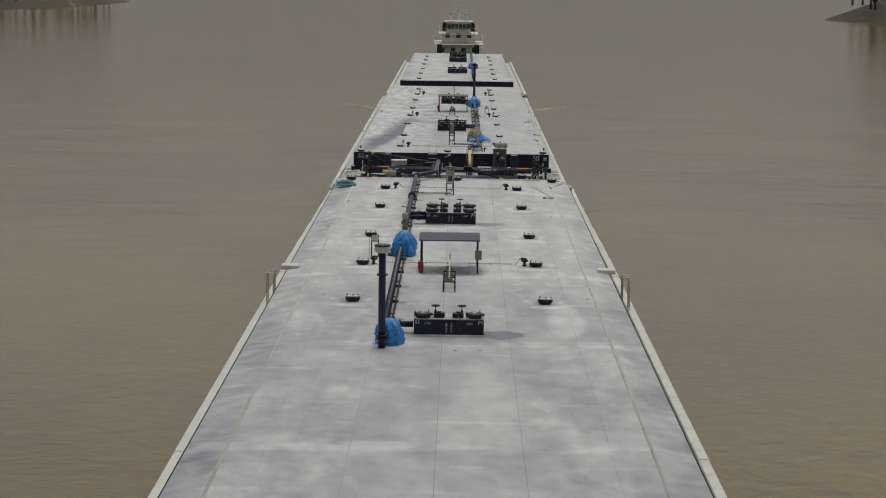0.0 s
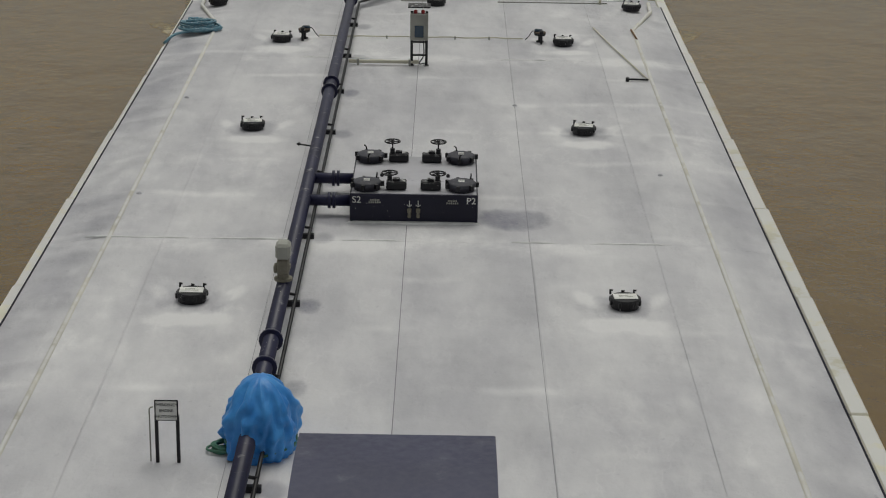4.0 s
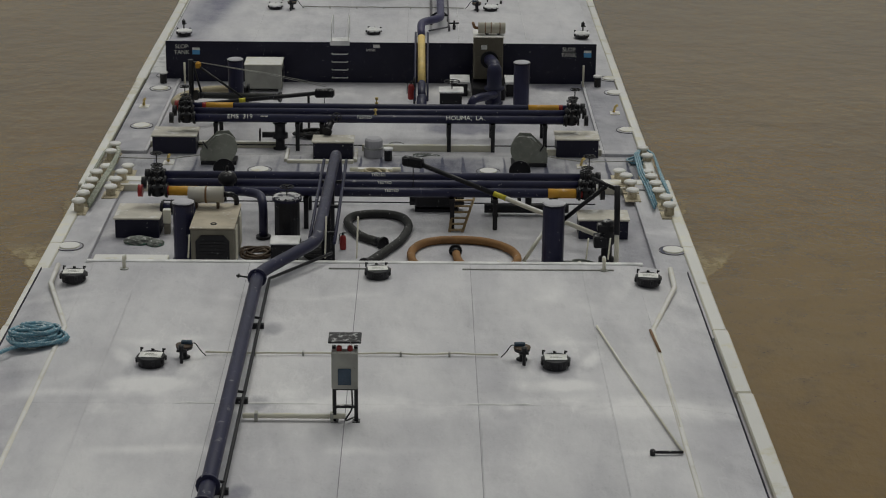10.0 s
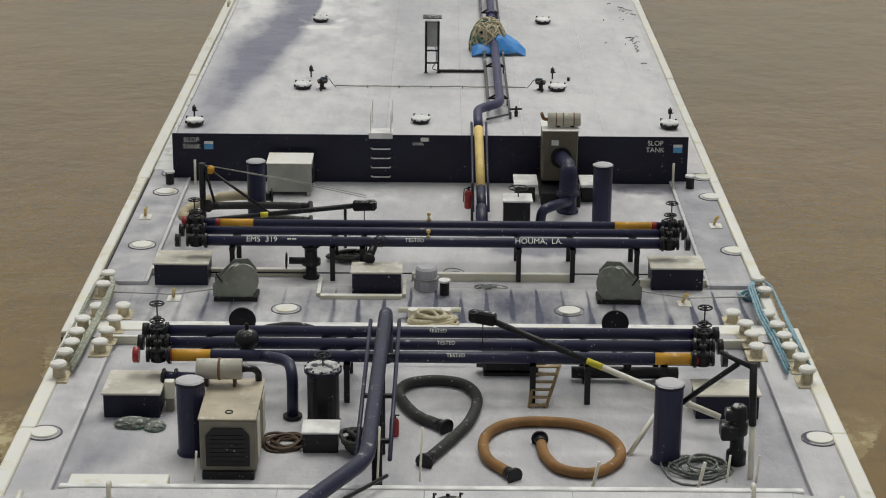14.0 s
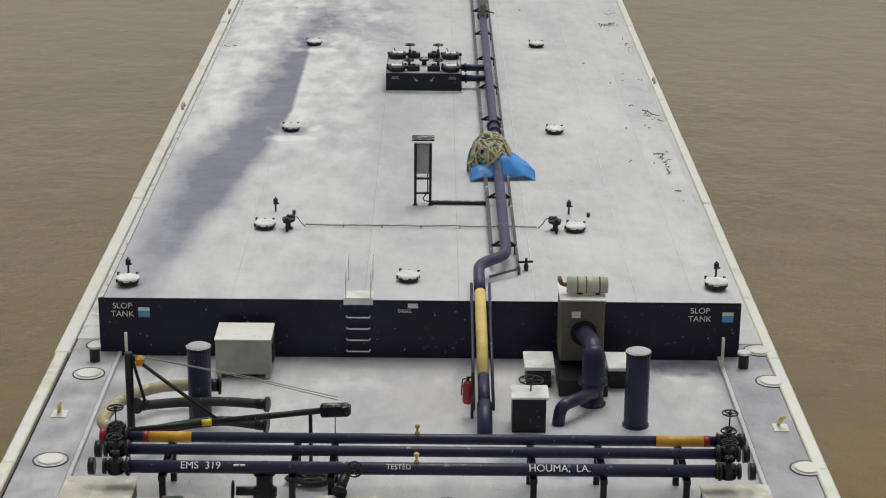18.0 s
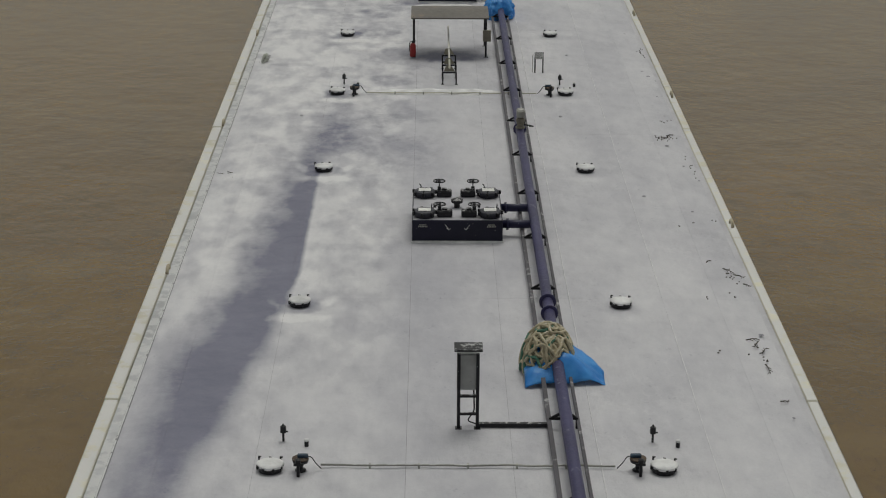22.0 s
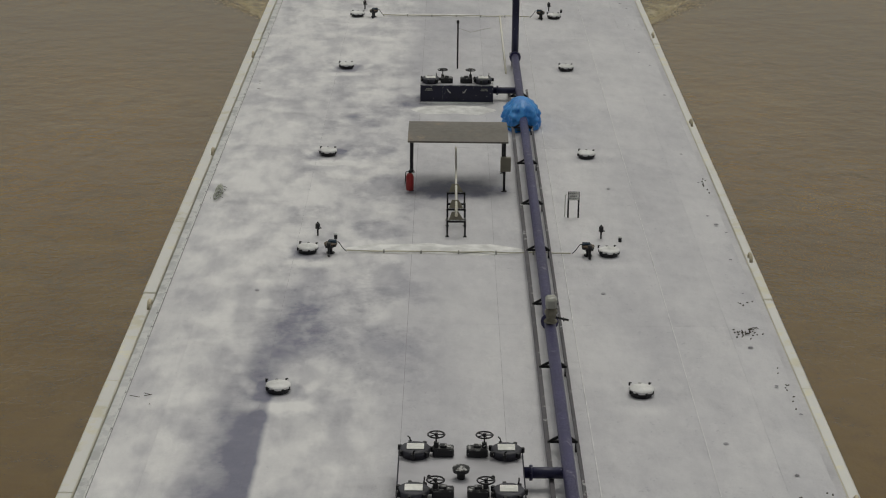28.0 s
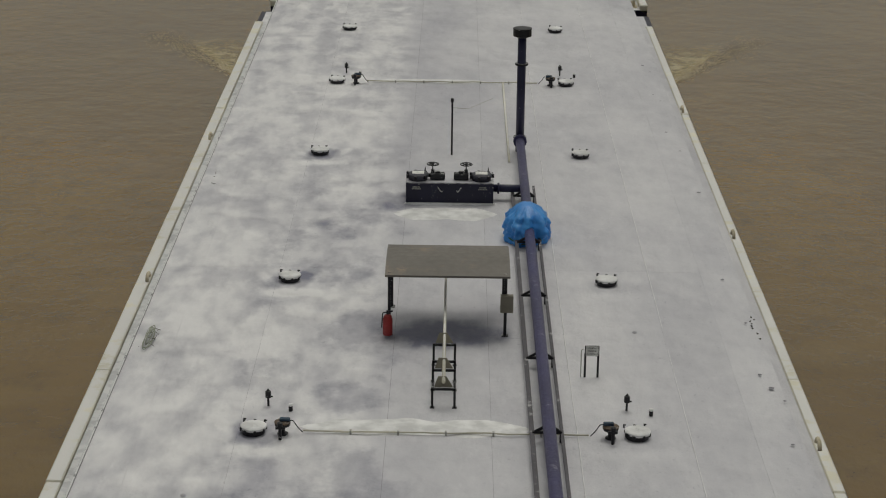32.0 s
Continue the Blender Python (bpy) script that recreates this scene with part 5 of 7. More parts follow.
def sign(x, y, z, label):
    e = thing("shutdown_sign", x, y, z, label, "sign", "shutdown signs")
    for xx in (-0.16, 0.16):
        bm = B()
        box(bm, xx - 0.025, xx + 0.025, -0.025, 0.025, 0, 0.78)
        part("post", bm, "black", e)
    bm = B()
    box(bm, -0.18, 0.18, -0.045, -0.027, 0.7, 1.04, 0.008)
    part("frame", bm, "black_clean", e)
    bm = B()
    box(bm, -0.158, 0.158, -0.053, -0.046, 0.72, 1.02)
    board = part("board", bm, "paper", e, "white board with black lettering")
    for i, s in enumerate(("EMERGENCY", "ENGINE", "SHUTDOWN")):
        letters(s, 0.06, "black_clean", board, pose(0, -0.056, 0.965 - 0.095 * i, 90))
    bm = B()
    tube(bm, bend([(-0.26, -0.02, 0.02), (-0.26, -0.02, 0.9), (-0.2, -0.02, 0.92)], 0.04, 2), 0.012, 5)
    part("conduit", bm, "grey", e)
    return e


sign(-3.55, 12.3, ZA, "white emergency engine shutdown sign on black posts")
sign(2.9, 110.25, ZB, "white emergency engine shutdown sign on black posts").scale = (0.9, 0.9, 0.74)


def cabinet(x, y, z, front, h, label):
    e = thing("control_cabinet", x, y, z, label, "cabinet", "control cabinets")
    for xx in (-0.2, 0.2):
        bm = B()
        box(bm, xx - 0.035, xx + 0.035, -0.04, 0.04, 0, h)
        box(bm, xx - 0.07, xx + 0.07, -0.08, 0.08, 0, 0.012)
        part("leg", bm, "black", e)
    for q in (h * 0.18, h * 0.42):
        bm = B()
        box(bm, -0.2, 0.2, -0.03, 0.03, q, q + 0.05)
        part("crossbar", bm, "black", e)
    s = -1 if front else 1
    bm = B()
    box(bm, -0.24, 0.24, min(s * 0.05, s * 0.27), max(s * 0.05, s * 0.27), h * 0.5, h * 0.98, 0.015)
    body = part("body", bm, "grey" if front else "steel", e, "grey steel cabinet")
    if front:
        bm = B()
        box(bm, -0.12, 0.12, -0.285, -0.272, h * 0.56, h * 0.56 + 0.32, 0.01)
        part("display", bm, "screen", body, "dark blue display")
        for xx in (-0.1, 0.1):
            bm = B()
            lathe(bm, [(0.05, 0), (0.05, 0.08), (0.02, 0.1)], 8, (xx, -0.15, h * 0.98))
            part("lamp", bm, "red", body, "red signal lamp")
    bm = B()
    tube(bm, bend([(0.12, s * 0.1, h * 0.5), (0.14, s * 0.12, h * 0.2), (-0.02, s * 0.2, 0.08), (0.2, 0.1, 0.05)], 0.1, 4), 0.016, 6)
    part("cable", bm, "black_clean", e)
    bm = B()
    box(bm, -0.3, 0.3, -0.2, 0.28, h + 0.12, h + 0.16, 0.01)
    part("top_panel", bm, "black", e, "dark solar panel on top")
    return e


cabinet(-0.18, 37.35, ZA, True, 1.5, "grey control cabinet with dark display on black legs")
cabinet(-0.27, 78.3, ZB, False, 1.7, "grey control cabinet seen from its back on black legs")
e = thing("conduit_run", -0.05, 78.35, ZB, "black conduit lying from the cabinet to the pipe rail", "pipe")
bm = B()
box(bm, 0, 1.5, -0.05, 0.05, 0.02, 0.1)
part("run", bm, "black", e)


# ---- tarpaulins and rope ----
def tarp(x, y, z, rx, ry, h, seed, label, peak=2.6, cloth="tarp"):
    """A tied, crumpled sheet over a fitting."""
    e = thing("tarpaulin", x, y, z, label, "tarpaulin", "tarpaulins")
    bm = B()
    n, k = 88, 30
    rows = []
    for j in range(k + 1):
        t = j / k
        row = []
        for i in range(n):
            a = 2 * math.pi * i / n
            p = Vector((math.cos(a), math.sin(a), t * 1.7 + seed))
            fold = 0.16 * noise.noise(p * 2.2) + 0.1 * noise.noise(p * 5 + Vector((7, 1, 0))) + 0.06 * math.sin(9 * a + 4 * t + seed) + 0.05 * noise.noise(p * 9) + 0.035 * math.sin(23 * a - 6 * t + 2 * math.sin(3 * t + seed)) * (1 - 0.5 * t)
            r = (1 - t**peak) ** (0.5 if peak > 2 else 0.75) * (1.0 + 0.12 * math.sin(3.1 * t)) * (1 + fold)
            zz = h * (t + 0.12 * fold * (1 - t))
            row.append(bm.verts.new((rx * r * math.cos(a), ry * r * math.sin(a), zz)))
        rows.append(row)
    for a, b in zip(rows, rows[1:-1]):
        for i in range(n):
            bm.faces.new((a[i], a[(i + 1) % n], b[(i + 1) % n], b[i]))
    tip = bm.verts.new((0, 0, h * 1.0))
    for i in range(n):
        bm.faces.new((rows[-2][i], rows[-2][(i + 1) % n], tip))
    bmesh.ops.delete(bm, geom=rows[-1], context="VERTS")
    for f in bm.faces:
        f.smooth = True
    part("sheet", bm, cloth, e)
    bm = B()
    tube(bm, [(rx * 1.02 * math.cos(2 * math.pi * i / 24), ry * 1.02 * math.sin(2 * math.pi * i / 24), h * 0.12 + 0.03 * math.sin(i)) for i in range(24)], 0.022, 5, closed=True)
    part("lashing", bm, "rope_green", e, "thin green lashing rope")
    return e


k = Mat("blue_tarpaulin")
fine = k.noise(9, 4, 0.6)
k.bump(fine, 0.5, 0.02)
M["tarp"] = k.done(k.mix(k.step(k.noise(2.5, 4), 0.3, 0.7), (0.025, 0.23, 0.68), (0.065, 0.34, 0.82)), 0.38, 0, 0.5)
M["rope_green"] = paint("green_rope", (0.08, 0.2, 0.14), 0.85, worn=(0.3, 0.36, 0.3), amount=0.7, scale=14)

tarp(-2.1, -8.75, ZA, 0.48, 0.5, 0.95, 1.0, "bright blue tarpaulin bundled over a pipe fitting")
tarp(-2.2, 12.9, ZA, 0.54, 0.66, 1.2, 4.0, "bright blue tarpaulin tied over a pipe fitting", 2.3)
tarp(1.75, 119.9, ZB, 0.57, 0.8, 1.0, 7.0, "bright blue tarpaulin tied over a pipe fitting")


def drape(x, y, z, label):
    """A sheet that has slipped off the pipe and trails over the deck to one side, creased."""
    e = thing("tarpaulin", x, y, z, label, "tarpaulin", "tarpaulins")
    bm = B()
    n, m = 26, 22
    rows = []
    for i in range(n + 1):
        u = i / n
        row = []
        for j in range(m + 1):
            v = j / m
            long = 1.05 - 0.9 * max(0.0, u - 0.55) ** 1.2 * 1.6
            px_ = -0.7 + 1.82 * u
            py_ = -0.5 + 0.25 * u + v * long * 1.1
            top = 0.6 * math.cos(min(1.0, abs(px_ - 0.12) / 1.05) * math.pi / 2) ** 0.9 if abs(px_ - 0.12) < 1.05 else 0.0
            top *= 1 - 0.8 * max(0.0, 1 - 2.2 * v) ** 1.5
            p = Vector((px_ * 2.4, py_ * 2.4, 3.0))
            crease = 0.06 * noise.noise(p) + 0.05 * math.sin(7 * py_ + 5 * px_) * (0.3 + u) + 0.03 * noise.noise(p * 2.7)
            row.append(bm.verts.new((px_, py_ + 0.05 * noise.noise(p * 1.3), max(0.012, top + crease))))
        rows.append(row)
    for a, b in zip(rows, rows[1:]):
        for j in range(m):
            bm.faces.new((a[j], b[j], b[j + 1], a[j + 1])).smooth = True
    sheet = part("sheet", bm, "tarp", e)
    solid = sheet.modifiers.new("cloth", "SOLIDIFY")
    solid.thickness = 0.008
    return e


drape(1.75, 80.95, ZB, "blue tarpaulin slipped half off a pipe fitting onto the snow")


def rope_pile(x, y, z, rx, ry, h, turns, r, material, seed, label):
    k = random.Random(seed)
    e = thing("rope_pile", x, y, z, label, "rope", "rope piles")
    for q in range(turns):
        bm = B()
        pts = []
        ox, oy, f = k.uniform(-0.2, 0.2) * rx, k.uniform(-0.2, 0.2) * ry, k.uniform(0.45, 1.0)
        tilt, zz = k.uniform(-0.5, 0.5), h * (q + 0.5) / turns
        for i in range(22):
            a = 2 * math.pi * i / 22
            w = 1 + 0.12 * math.sin(3 * a + q)
            pts.append((ox + rx * f * w * math.cos(a), oy + ry * f * w * math.sin(a), max(r, zz * (1.1 - 0.6 * f) + tilt * 0.12 * (h * 2 if h > 0.8 else 1) * math.cos(a + q) + r)))
        tube(bm, pts, r, 6, closed=True)
        part("turn", bm, material, e)
    return e


def rope_heap(x, y, z, rx, ry, h, strands, r, seed, label):
    """Loose bights of rope thrown over a covered fitting, in two tones."""
    k = random.Random(seed)
    e = thing("rope_heap", x, y, z, label, "rope", "rope piles")
    for q in range(strands):
        c = Vector((k.gauss(0, 0.75), k.gauss(-0.25, 0.75), k.uniform(0.25, 1.0))).normalized()
        u, v = sides(c)
        wide, tall, turn = k.uniform(0.25, 0.75), k.uniform(0.25, 0.6), k.uniform(0, 6.28)
        pts = []
        for i in range(20):
            a = 6.283 * i / 20
            w = 1 + 0.18 * math.sin(2 * a + q) + 0.1 * math.sin(5 * a + 2 * q)
            ca, sa = math.cos(a) * wide * w, math.sin(a) * tall * w
            p = (c + u * (ca * math.cos(turn) - sa * math.sin(turn)) + v * (ca * math.sin(turn) + sa * math.cos(turn))).normalized()
            lift = 1.0 + 0.05 * (q % 4)
            pts.append((rx * p.x * lift, ry * p.y * lift, max(r, h * max(p.z, -0.1) * lift + 0.08)))
        bm = B()
        tube(bm, pts, r, 6, closed=True)
        part("bight", bm, "rope_green" if q % 5 == 4 else "rope_tan", e)
    return e


rope_heap(1.62, 81.6, ZB, 0.56, 0.72, 0.9, 52, 0.036, 3, "heap of tan and green mooring rope thrown over the pipe")
tarp(1.65, 81.55, ZB, 0.52, 0.66, 0.8, 9.5, "blue tarpaulin bundled under a heap of rope")
rope_pile(-6.62, 41.2, ZA, 0.54, 0.4, 0.36, 26, 0.036, "rope_blue", 5, "coil of blue and white mooring rope on deck")
e = thing("rope_tail", -7.0, 40.6, ZA - 0.05, "blue mooring rope trailing over the edge rail", "rope")
bm = B()
tube(bm, bend([(0.2, 0.3, 0.08), (-0.1, 0.0, 0.1), (-0.3, -0.25, 0.06), (-0.48, -0.5, -0.1)], 0.3, 4), 0.04, 6)
part("line", bm, "rope_blue", e)


rope_pile(-2.72, 12.75, ZA, 0.24, 0.2, 0.14, 7, 0.02, "rope_green", 31, "tangle of thin green rope at the foot of the tarpaulin")


def snow_bank(x, y, z, n, wide, high, seed, label):
    """A low drift of snow along a line or the foot of a box."""
    e = thing("snow_bank", x, y, z, label, "snow drift", "snow drifts")
    bm = B()
    rows = []
    for i in range(31):
        u = i / 30
        end = min(1.0, 5.0 * u, 5.0 * (1 - u)) ** 0.6
        row = []
        for j in range(9):
            v = j / 4 - 1
            q = Vector((u * n * 1.6, v, seed))
            w = wide * end * (1 + 0.35 * noise.noise(q))
            row.append(bm.verts.new((u * n, v * w / 2 + 0.06 * noise.noise(Vector((u * n, 0, seed + 3))), high * end * (1 - v * v) * (1 + 0.5 * noise.noise(q * 1.7)) + 0.001)))
        rows.append(row)
    for a, b in zip(rows, rows[1:]):
        for j in range(8):
            bm.faces.new((a[j], b[j], b[j + 1], a[j + 1])).smooth = True
    part("drift", bm, "snow", e)


for x, y, n, wide, high in ((-3.4, 107.35, 4.9, 0.85, 0.05), (-3.2, 136.95, 4.2, 0.6, 0.045), (-1.9, 121.9, 2.9, 1.1, 0.05)):
    snow_bank(x, y, ZB, n, wide, high, y, "low bank of drifted snow lying on the deck")
rope_pile(-7.28, 112.2, ZB, 0.1, 0.7, 0.1, 5, 0.012, "rope_grey", 51, "tangle of thin grey line by the edge lip")

# boarding rails and platforms on the first barge
for s in (-1, 1):
    e = thing("boarding_rail", s * 8.2 + AX, 8.6, DA + 0.15, "white hooped boarding rail on the barge edge", "rail", "boarding rails")
    for j, yy in enumerate((0.0, 0.75)):
        bm = B()
        tube(bm, bend([(0, yy, 0), (0, yy, 1.5), (-s * 0.3, yy + 0.1, 1.5), (-s * 0.3, yy + 0.1, 0)], 0.06, 3), 0.033, 6)
        part("hoop", bm, "white", e)
    bm = B()
    x0, x1 = sorted((-s * 0.62, -s * 1.42))
    box(bm, x0, x1, 0.45, 1.15, ZA - DA - 0.32, ZA - DA - 0.13, 0.01)
    part("platform", bm, "white", e, "white snow-covered platform")

# a boat hook and a bent pipe lie on the deck
e = thing("boat_hook", 4.86, 42.1, ZA, "long white pole lying slantwise on the deck", "pole")
bm = B()
tube(bm, [(0, 0, 0.04), (0.35, -2.2, 0.05), (1.05, -6.1, 0.05)], 0.026, 6)
part("pole", bm, "white", e)
bm = B()
tube(bm, [(1.05, -6.12, 0.05), (0.5, -6.15, 0.06)], 0.028, 6)
lathe(bm, [(0.05, 0), (0.05, 0.1), (0.02, 0.12)], 8, (0.5, -6.15, 0))
part("hook", bm, "black", e)
e = thing("red_pole", 5.9, 41.9, ZA, "thin pole with a red tip lying on the deck", "pole")
bm = B()
tube(bm, [(0.05, 0, 0.04), (0.12, -1.2, 0.04)], 0.03, 6)
part("tip", bm, "rust", e, "faded red tip")
bm = B()
tube(bm, [(0.12, -1.2, 0.02), (0.1, -4.8, 0.02)], 0.018, 6)
part("shaft", bm, "cream", e)
for x, y in ((-5.45, 45.5), (5.3, 45.6)):
    e = thing("vent_pipe", x, y, ZA, "short white gooseneck vent pipe", "vent", "gooseneck vents")
    bm = B()
    tube(bm, bend([(0, 0, 0), (0, 0, 0.28), (0, 0.13, 0.28), (0, 0.13, 0.18)], 0.08, 4), 0.04, 8)
    part("neck", bm, "white", e)
    bm = B()
    lathe(bm, [(0.1, 0), (0.1, 0.02)], 10)
    part("foot", bm, "grey", e)
# scattered pad-eyes and dents' studs on the decks
for x, y, z in ((5.4, 27.5, ZA), (-6.0, 25.6, ZA), (-6.0, 33.6, ZA), (-5.2, 1.5, ZA), (5.75, 1.3, ZA), (5.9, 4.5, ZA), (1.2, -9.9, ZA), (0.3, -10.0, ZA), (2.3, 33.3, ZA), (3.3, 104.0, ZB), (4.1, 113.0, ZB), (5.2, 95.0, ZB), (-5.4, 104.0, ZB)):
    e = thing("deck_stud", x, y, z, "small snow-covered welded stud on the deck", "stud", "deck studs")
    bm = B()
    lathe(bm, [(0.06, 0), (0.055, 0.02), (0.03, 0.04), (0.01, 0.045)], 9)
    part("eye", bm, "dust_top", e)

# ---- machinery decks between the two barges ----


def standpipe(x, y, z, r, h, label):
    e = thing("standpipe", x, y, z, label, "standpipe", "standpipes")
    bm = B()
    lathe(bm, [(r * 1.12, 0), (r * 1.12, 0.04), (r, 0.045), (r, h - 0.06)], 20)
    part("barrel", bm, "pipe", e)
    bm = B()
    lathe(bm, [(r * 1.07, h - 0.06), (r * 1.07, h)], 20)
    part("flange", bm, "navy_snow", e)
    bm = B()
    lathe(bm, [(r * 1.0, h + 0.002), (r * 0.9, h + 0.025), (r * 0.3, h + 0.035)], 16)
    part("snow_cap", bm, "dust_top", e, "round cap of thin snow")
    return e


standpipe(-4.85, 51.5, DA, 0.27, 1.55, "blue-black standpipe with a snowy cap")
standpipe(4.53, 51.3, DA, 0.28, 1.65, "blue-black standpipe with a snowy cap")
standpipe(-4.95, 66.9, DB, 0.25, 1.75, "blue-black standpipe with a snowy cap")
standpipe(4.42, 66.9, DB, 0.26, 1.72, "blue-black standpipe with a snowy cap")


def locker(x, y, z, w, d, h, label):
    e = thing("deck_locker", x, y, z, label, "locker", "deck lockers")
    bm = B()
    box(bm, 0, w, 0, d, 0, h, 0.012)
    part("body", bm, "navy", e)
    bm = B()
    box(bm, -0.04, w + 0.04, -0.05, d + 0.02, h, h + 0.05, 0.015)
    part("lid", bm, "lid", e, "pale dusty lid with rusty edges")
    return e


locker(-6.87, 53.15, DA, 1.15, 1.2, 0.52, "black deck locker with a snowy pale lid")
locker(5.35, 53.3, DA, 1.3, 0.8, 0.52, "black deck locker beside the crane post")
locker(-7.05, 61.9, DB, 1.32, 0.95, 0.55, "black deck locker with a snowy pale lid")
locker(-2.12, 61.35, DB, 1.2, 0.72, 0.55, "black deck locker with a snowy pale lid")
locker(5.28, 61.8, DB, 1.28, 0.9, 0.56, "black deck locker with a snowy pale lid")


def gate_valve(parent, x, y, z, r, up):
    """A flanged valve body with a wheel above it."""
    bm = B()
    lathe(bm, [(r * 1.3, -r), (r * 1.3, -r * 0.8), (r, -r * 0.75), (r * 1.15, 0), (r, r * 0.75), (r * 1.3, r * 0.8), (r * 1.3, r), (r * 0.5, r * 1.1), (r * 0.4, r * 2), (r * 0.7, r * 2.1), (r * 0.7, r * 2.5), (0.03, r * 2.6)], 12, (x, y, z))
    for q in (-1, 1):
        tube(bm, [(x + q * r * 0.6, y, z), (x + q * r * 1.7, y, z)], r * 0.75, 10)
        flange(bm, (x + q * r * 1.7, y, z), (1, 0, 0), r * 1.25)
    v = part("valve_body", bm, "black_clean", parent, "black flanged gate valve")
    wheel(v, x, y, z + up, 0.155, 0, up - r)
    return v


def header(name_x0, x1, ys, z, r, deck, yellow, texts, label):
    """Three cargo header pipes side by side, on posts, with valves at both ends."""
    e = thing("cargo_header", 0, 0, 0, label, "pipes", "cargo headers")
    x0 = name_x0
    for i, y in enumerate(ys):
        bm = B()
        tube(bm, [(x0 + 0.12 * i, y, z), (x1 - 0.08 * i, y, z)], r if (i == 2 or deck == DA) else r * 0.85, 16)
        part("header_pipe", bm, "pipe", e)
        for xx in (x0 + 0.12 * i, x1 - 0.08 * i):
            bm = B()
            flange(bm, (xx, y, z), (1, 0, 0), r * 1.5)
            part("flange", bm, "black", e)
    for y, a, b in yellow:
        bm = B()
        tube(bm, [(a, y, z), (b, y, z)], r * (1.03 if deck == DA else 0.9), 16)
        part("yellow_band", bm, "yellow", e, "yellow painted pipe end")
        bm = B()
        q = a if a < 0 else b
        tube(bm, [(q, y, z), (q - 0.12 if a < 0 else q + 0.12, y, z)], r * (1.04 if deck == DA else 0.91), 16)
        part("red_band", bm, "red", e, "thin red band")
    for i, x in enumerate((x0 + 0.9, x0 + 3.4, -1.9, 2.0, x1 - 2.4, x1 - 0.8)):
        bm = B()
        for y in (min(ys) - 0.1, max(ys) + 0.1):
            box(bm, x - 0.06, x + 0.06, y - 0.06, y + 0.06, deck, z - r)
        box(bm, x - 0.07, x + 0.07, min(ys) - 0.18, max(ys) + 0.18, z - r - 0.1, z - r)
        part("trestle", bm, "black_clean", e, "black pipe trestle")
    for s, xe in ((-1, x0), (1, x1)):
        for i, y in enumerate(ys):
            gate_valve(e, xe + s * 0.2 - s * 0.1 * i, y, z, 0.125, 0.5 + 0.12 * ((i + 1) % 2))
            bm = B()
            tube(bm, [(xe + s * 0.4, y, z), (xe + s * 0.52, y, z)], r * 1.35, 12)
            part("blind_flange", bm, "red" if s < 0 and ((i == 2 and deck == DA) or (i == 0 and deck == DB)) else "black_clean", e)
    for text, x, y, size in texts:
        letters(text, size, "paper", e, pose(x, y - r * 0.8, z + r * 0.62, 48), label="white stencilled lettering")
    return e


ya, yb = (55.55, 54.85, 54.15), (63.85, 63.25, 62.45)
header(-5.85, 5.55, ya, 2.3, 0.125, DA, [(54.15, -5.55, -4.75), (54.15, 4.55, 5.35)], [("TESTED", 0.0, 55.55, 0.115), ("TESTED", 0.18, 54.85, 0.115), ("TESTED", 0.38, 54.15, 0.115)], "three blue-black header pipes with yellow ends on trestles")
header(-6.05, 5.75, yb, 2.0, 0.125, DB, [(63.85, -5.6, -4.75), (63.85, 4.5, 5.45)], [("EMS", -4.62, 62.45, 0.205), ("319", -4.17, 62.45, 0.205), ("HOUMA,", 2.3, 62.45, 0.205), ("LA.", 2.95, 62.45, 0.205), ("TESTED", -0.6, 62.45, 0.14)], "three blue-black header pipes with white lettering on trestles")
for x in (-4.3, 3.9):
    e = thing("blank_disc", x, 56.3, DA, "black round blanking plate standing on edge", "plate", "blanking plates")
    bm = B()
    tube(bm, [(0, 0, 0.95), (0, 0.05, 0.95)], 0.3, 18)
    part("disc", bm, "black", e)
    bm = B()
    box(bm, -0.05, 0.05, 0.0, 0.06, 0, 0.7)
    part("post", bm, "black_clean", e)

# pump engine of the first barge
e = thing("pump_engine", -4.55, 50.3, DA, "grimy tan enclosed pump engine with a dark radiator grille", "engine")
bm = B()
box(bm, 0.0, 1.08, 0.05, 2.0, 0.14, 1.22, 0.03)
part("enclosure", bm, "tan", e)
bm = B()
box(bm, 0.04, 1.04, -0.04, 2.0, 0.0, 0.16, 0.01)
part("skid", bm, "black_clean", e)
bm = B()
vs = [(0.12, 0.26), (0.96, 0.26), (0.96, 0.9), (0.82, 1.06), (0.26, 1.06), (0.12, 0.9)]
lo, hi = [bm.verts.new((u, 0.02, v)) for u, v in vs], [bm.verts.new((u, 0.055, v)) for u, v in vs]
bm.faces.new(lo), bm.faces.new(hi[::-1])
for i in range(6):
    bm.faces.new((lo[i], hi[i], hi[(i + 1) % 6], lo[(i + 1) % 6]))
bmesh.ops.recalc_face_normals(bm, faces=bm.faces)
grille = part("grille", bm, "black_clean", e, "dark radiator grille with cut corners")
for i in range(7):
    bm = B()
    box(bm, 0.2, 0.88, 0.005, 0.02, 0.36 + 0.09 * i, 0.375 + 0.09 * i)
    part("fin", bm, "black_clean", grille)
for j, yy in enumerate((0.55, 1.1, 1.62)):
    bm = B()
    box(bm, 1.08, 1.105, yy - 0.24, yy + 0.24, 0.25, 1.12, 0.01)
    part("side_door", bm, "cream" if j != 1 else "tan", e, "weathered cream side door")
bm = B()
tube(bm, [(0.55 + 0.07 * math.cos(2 * math.pi * i / 12), 0.35 + 0.07 * math.sin(2 * math.pi * i / 12), 1.26) for i in range(12)], 0.014, 5, closed=True)
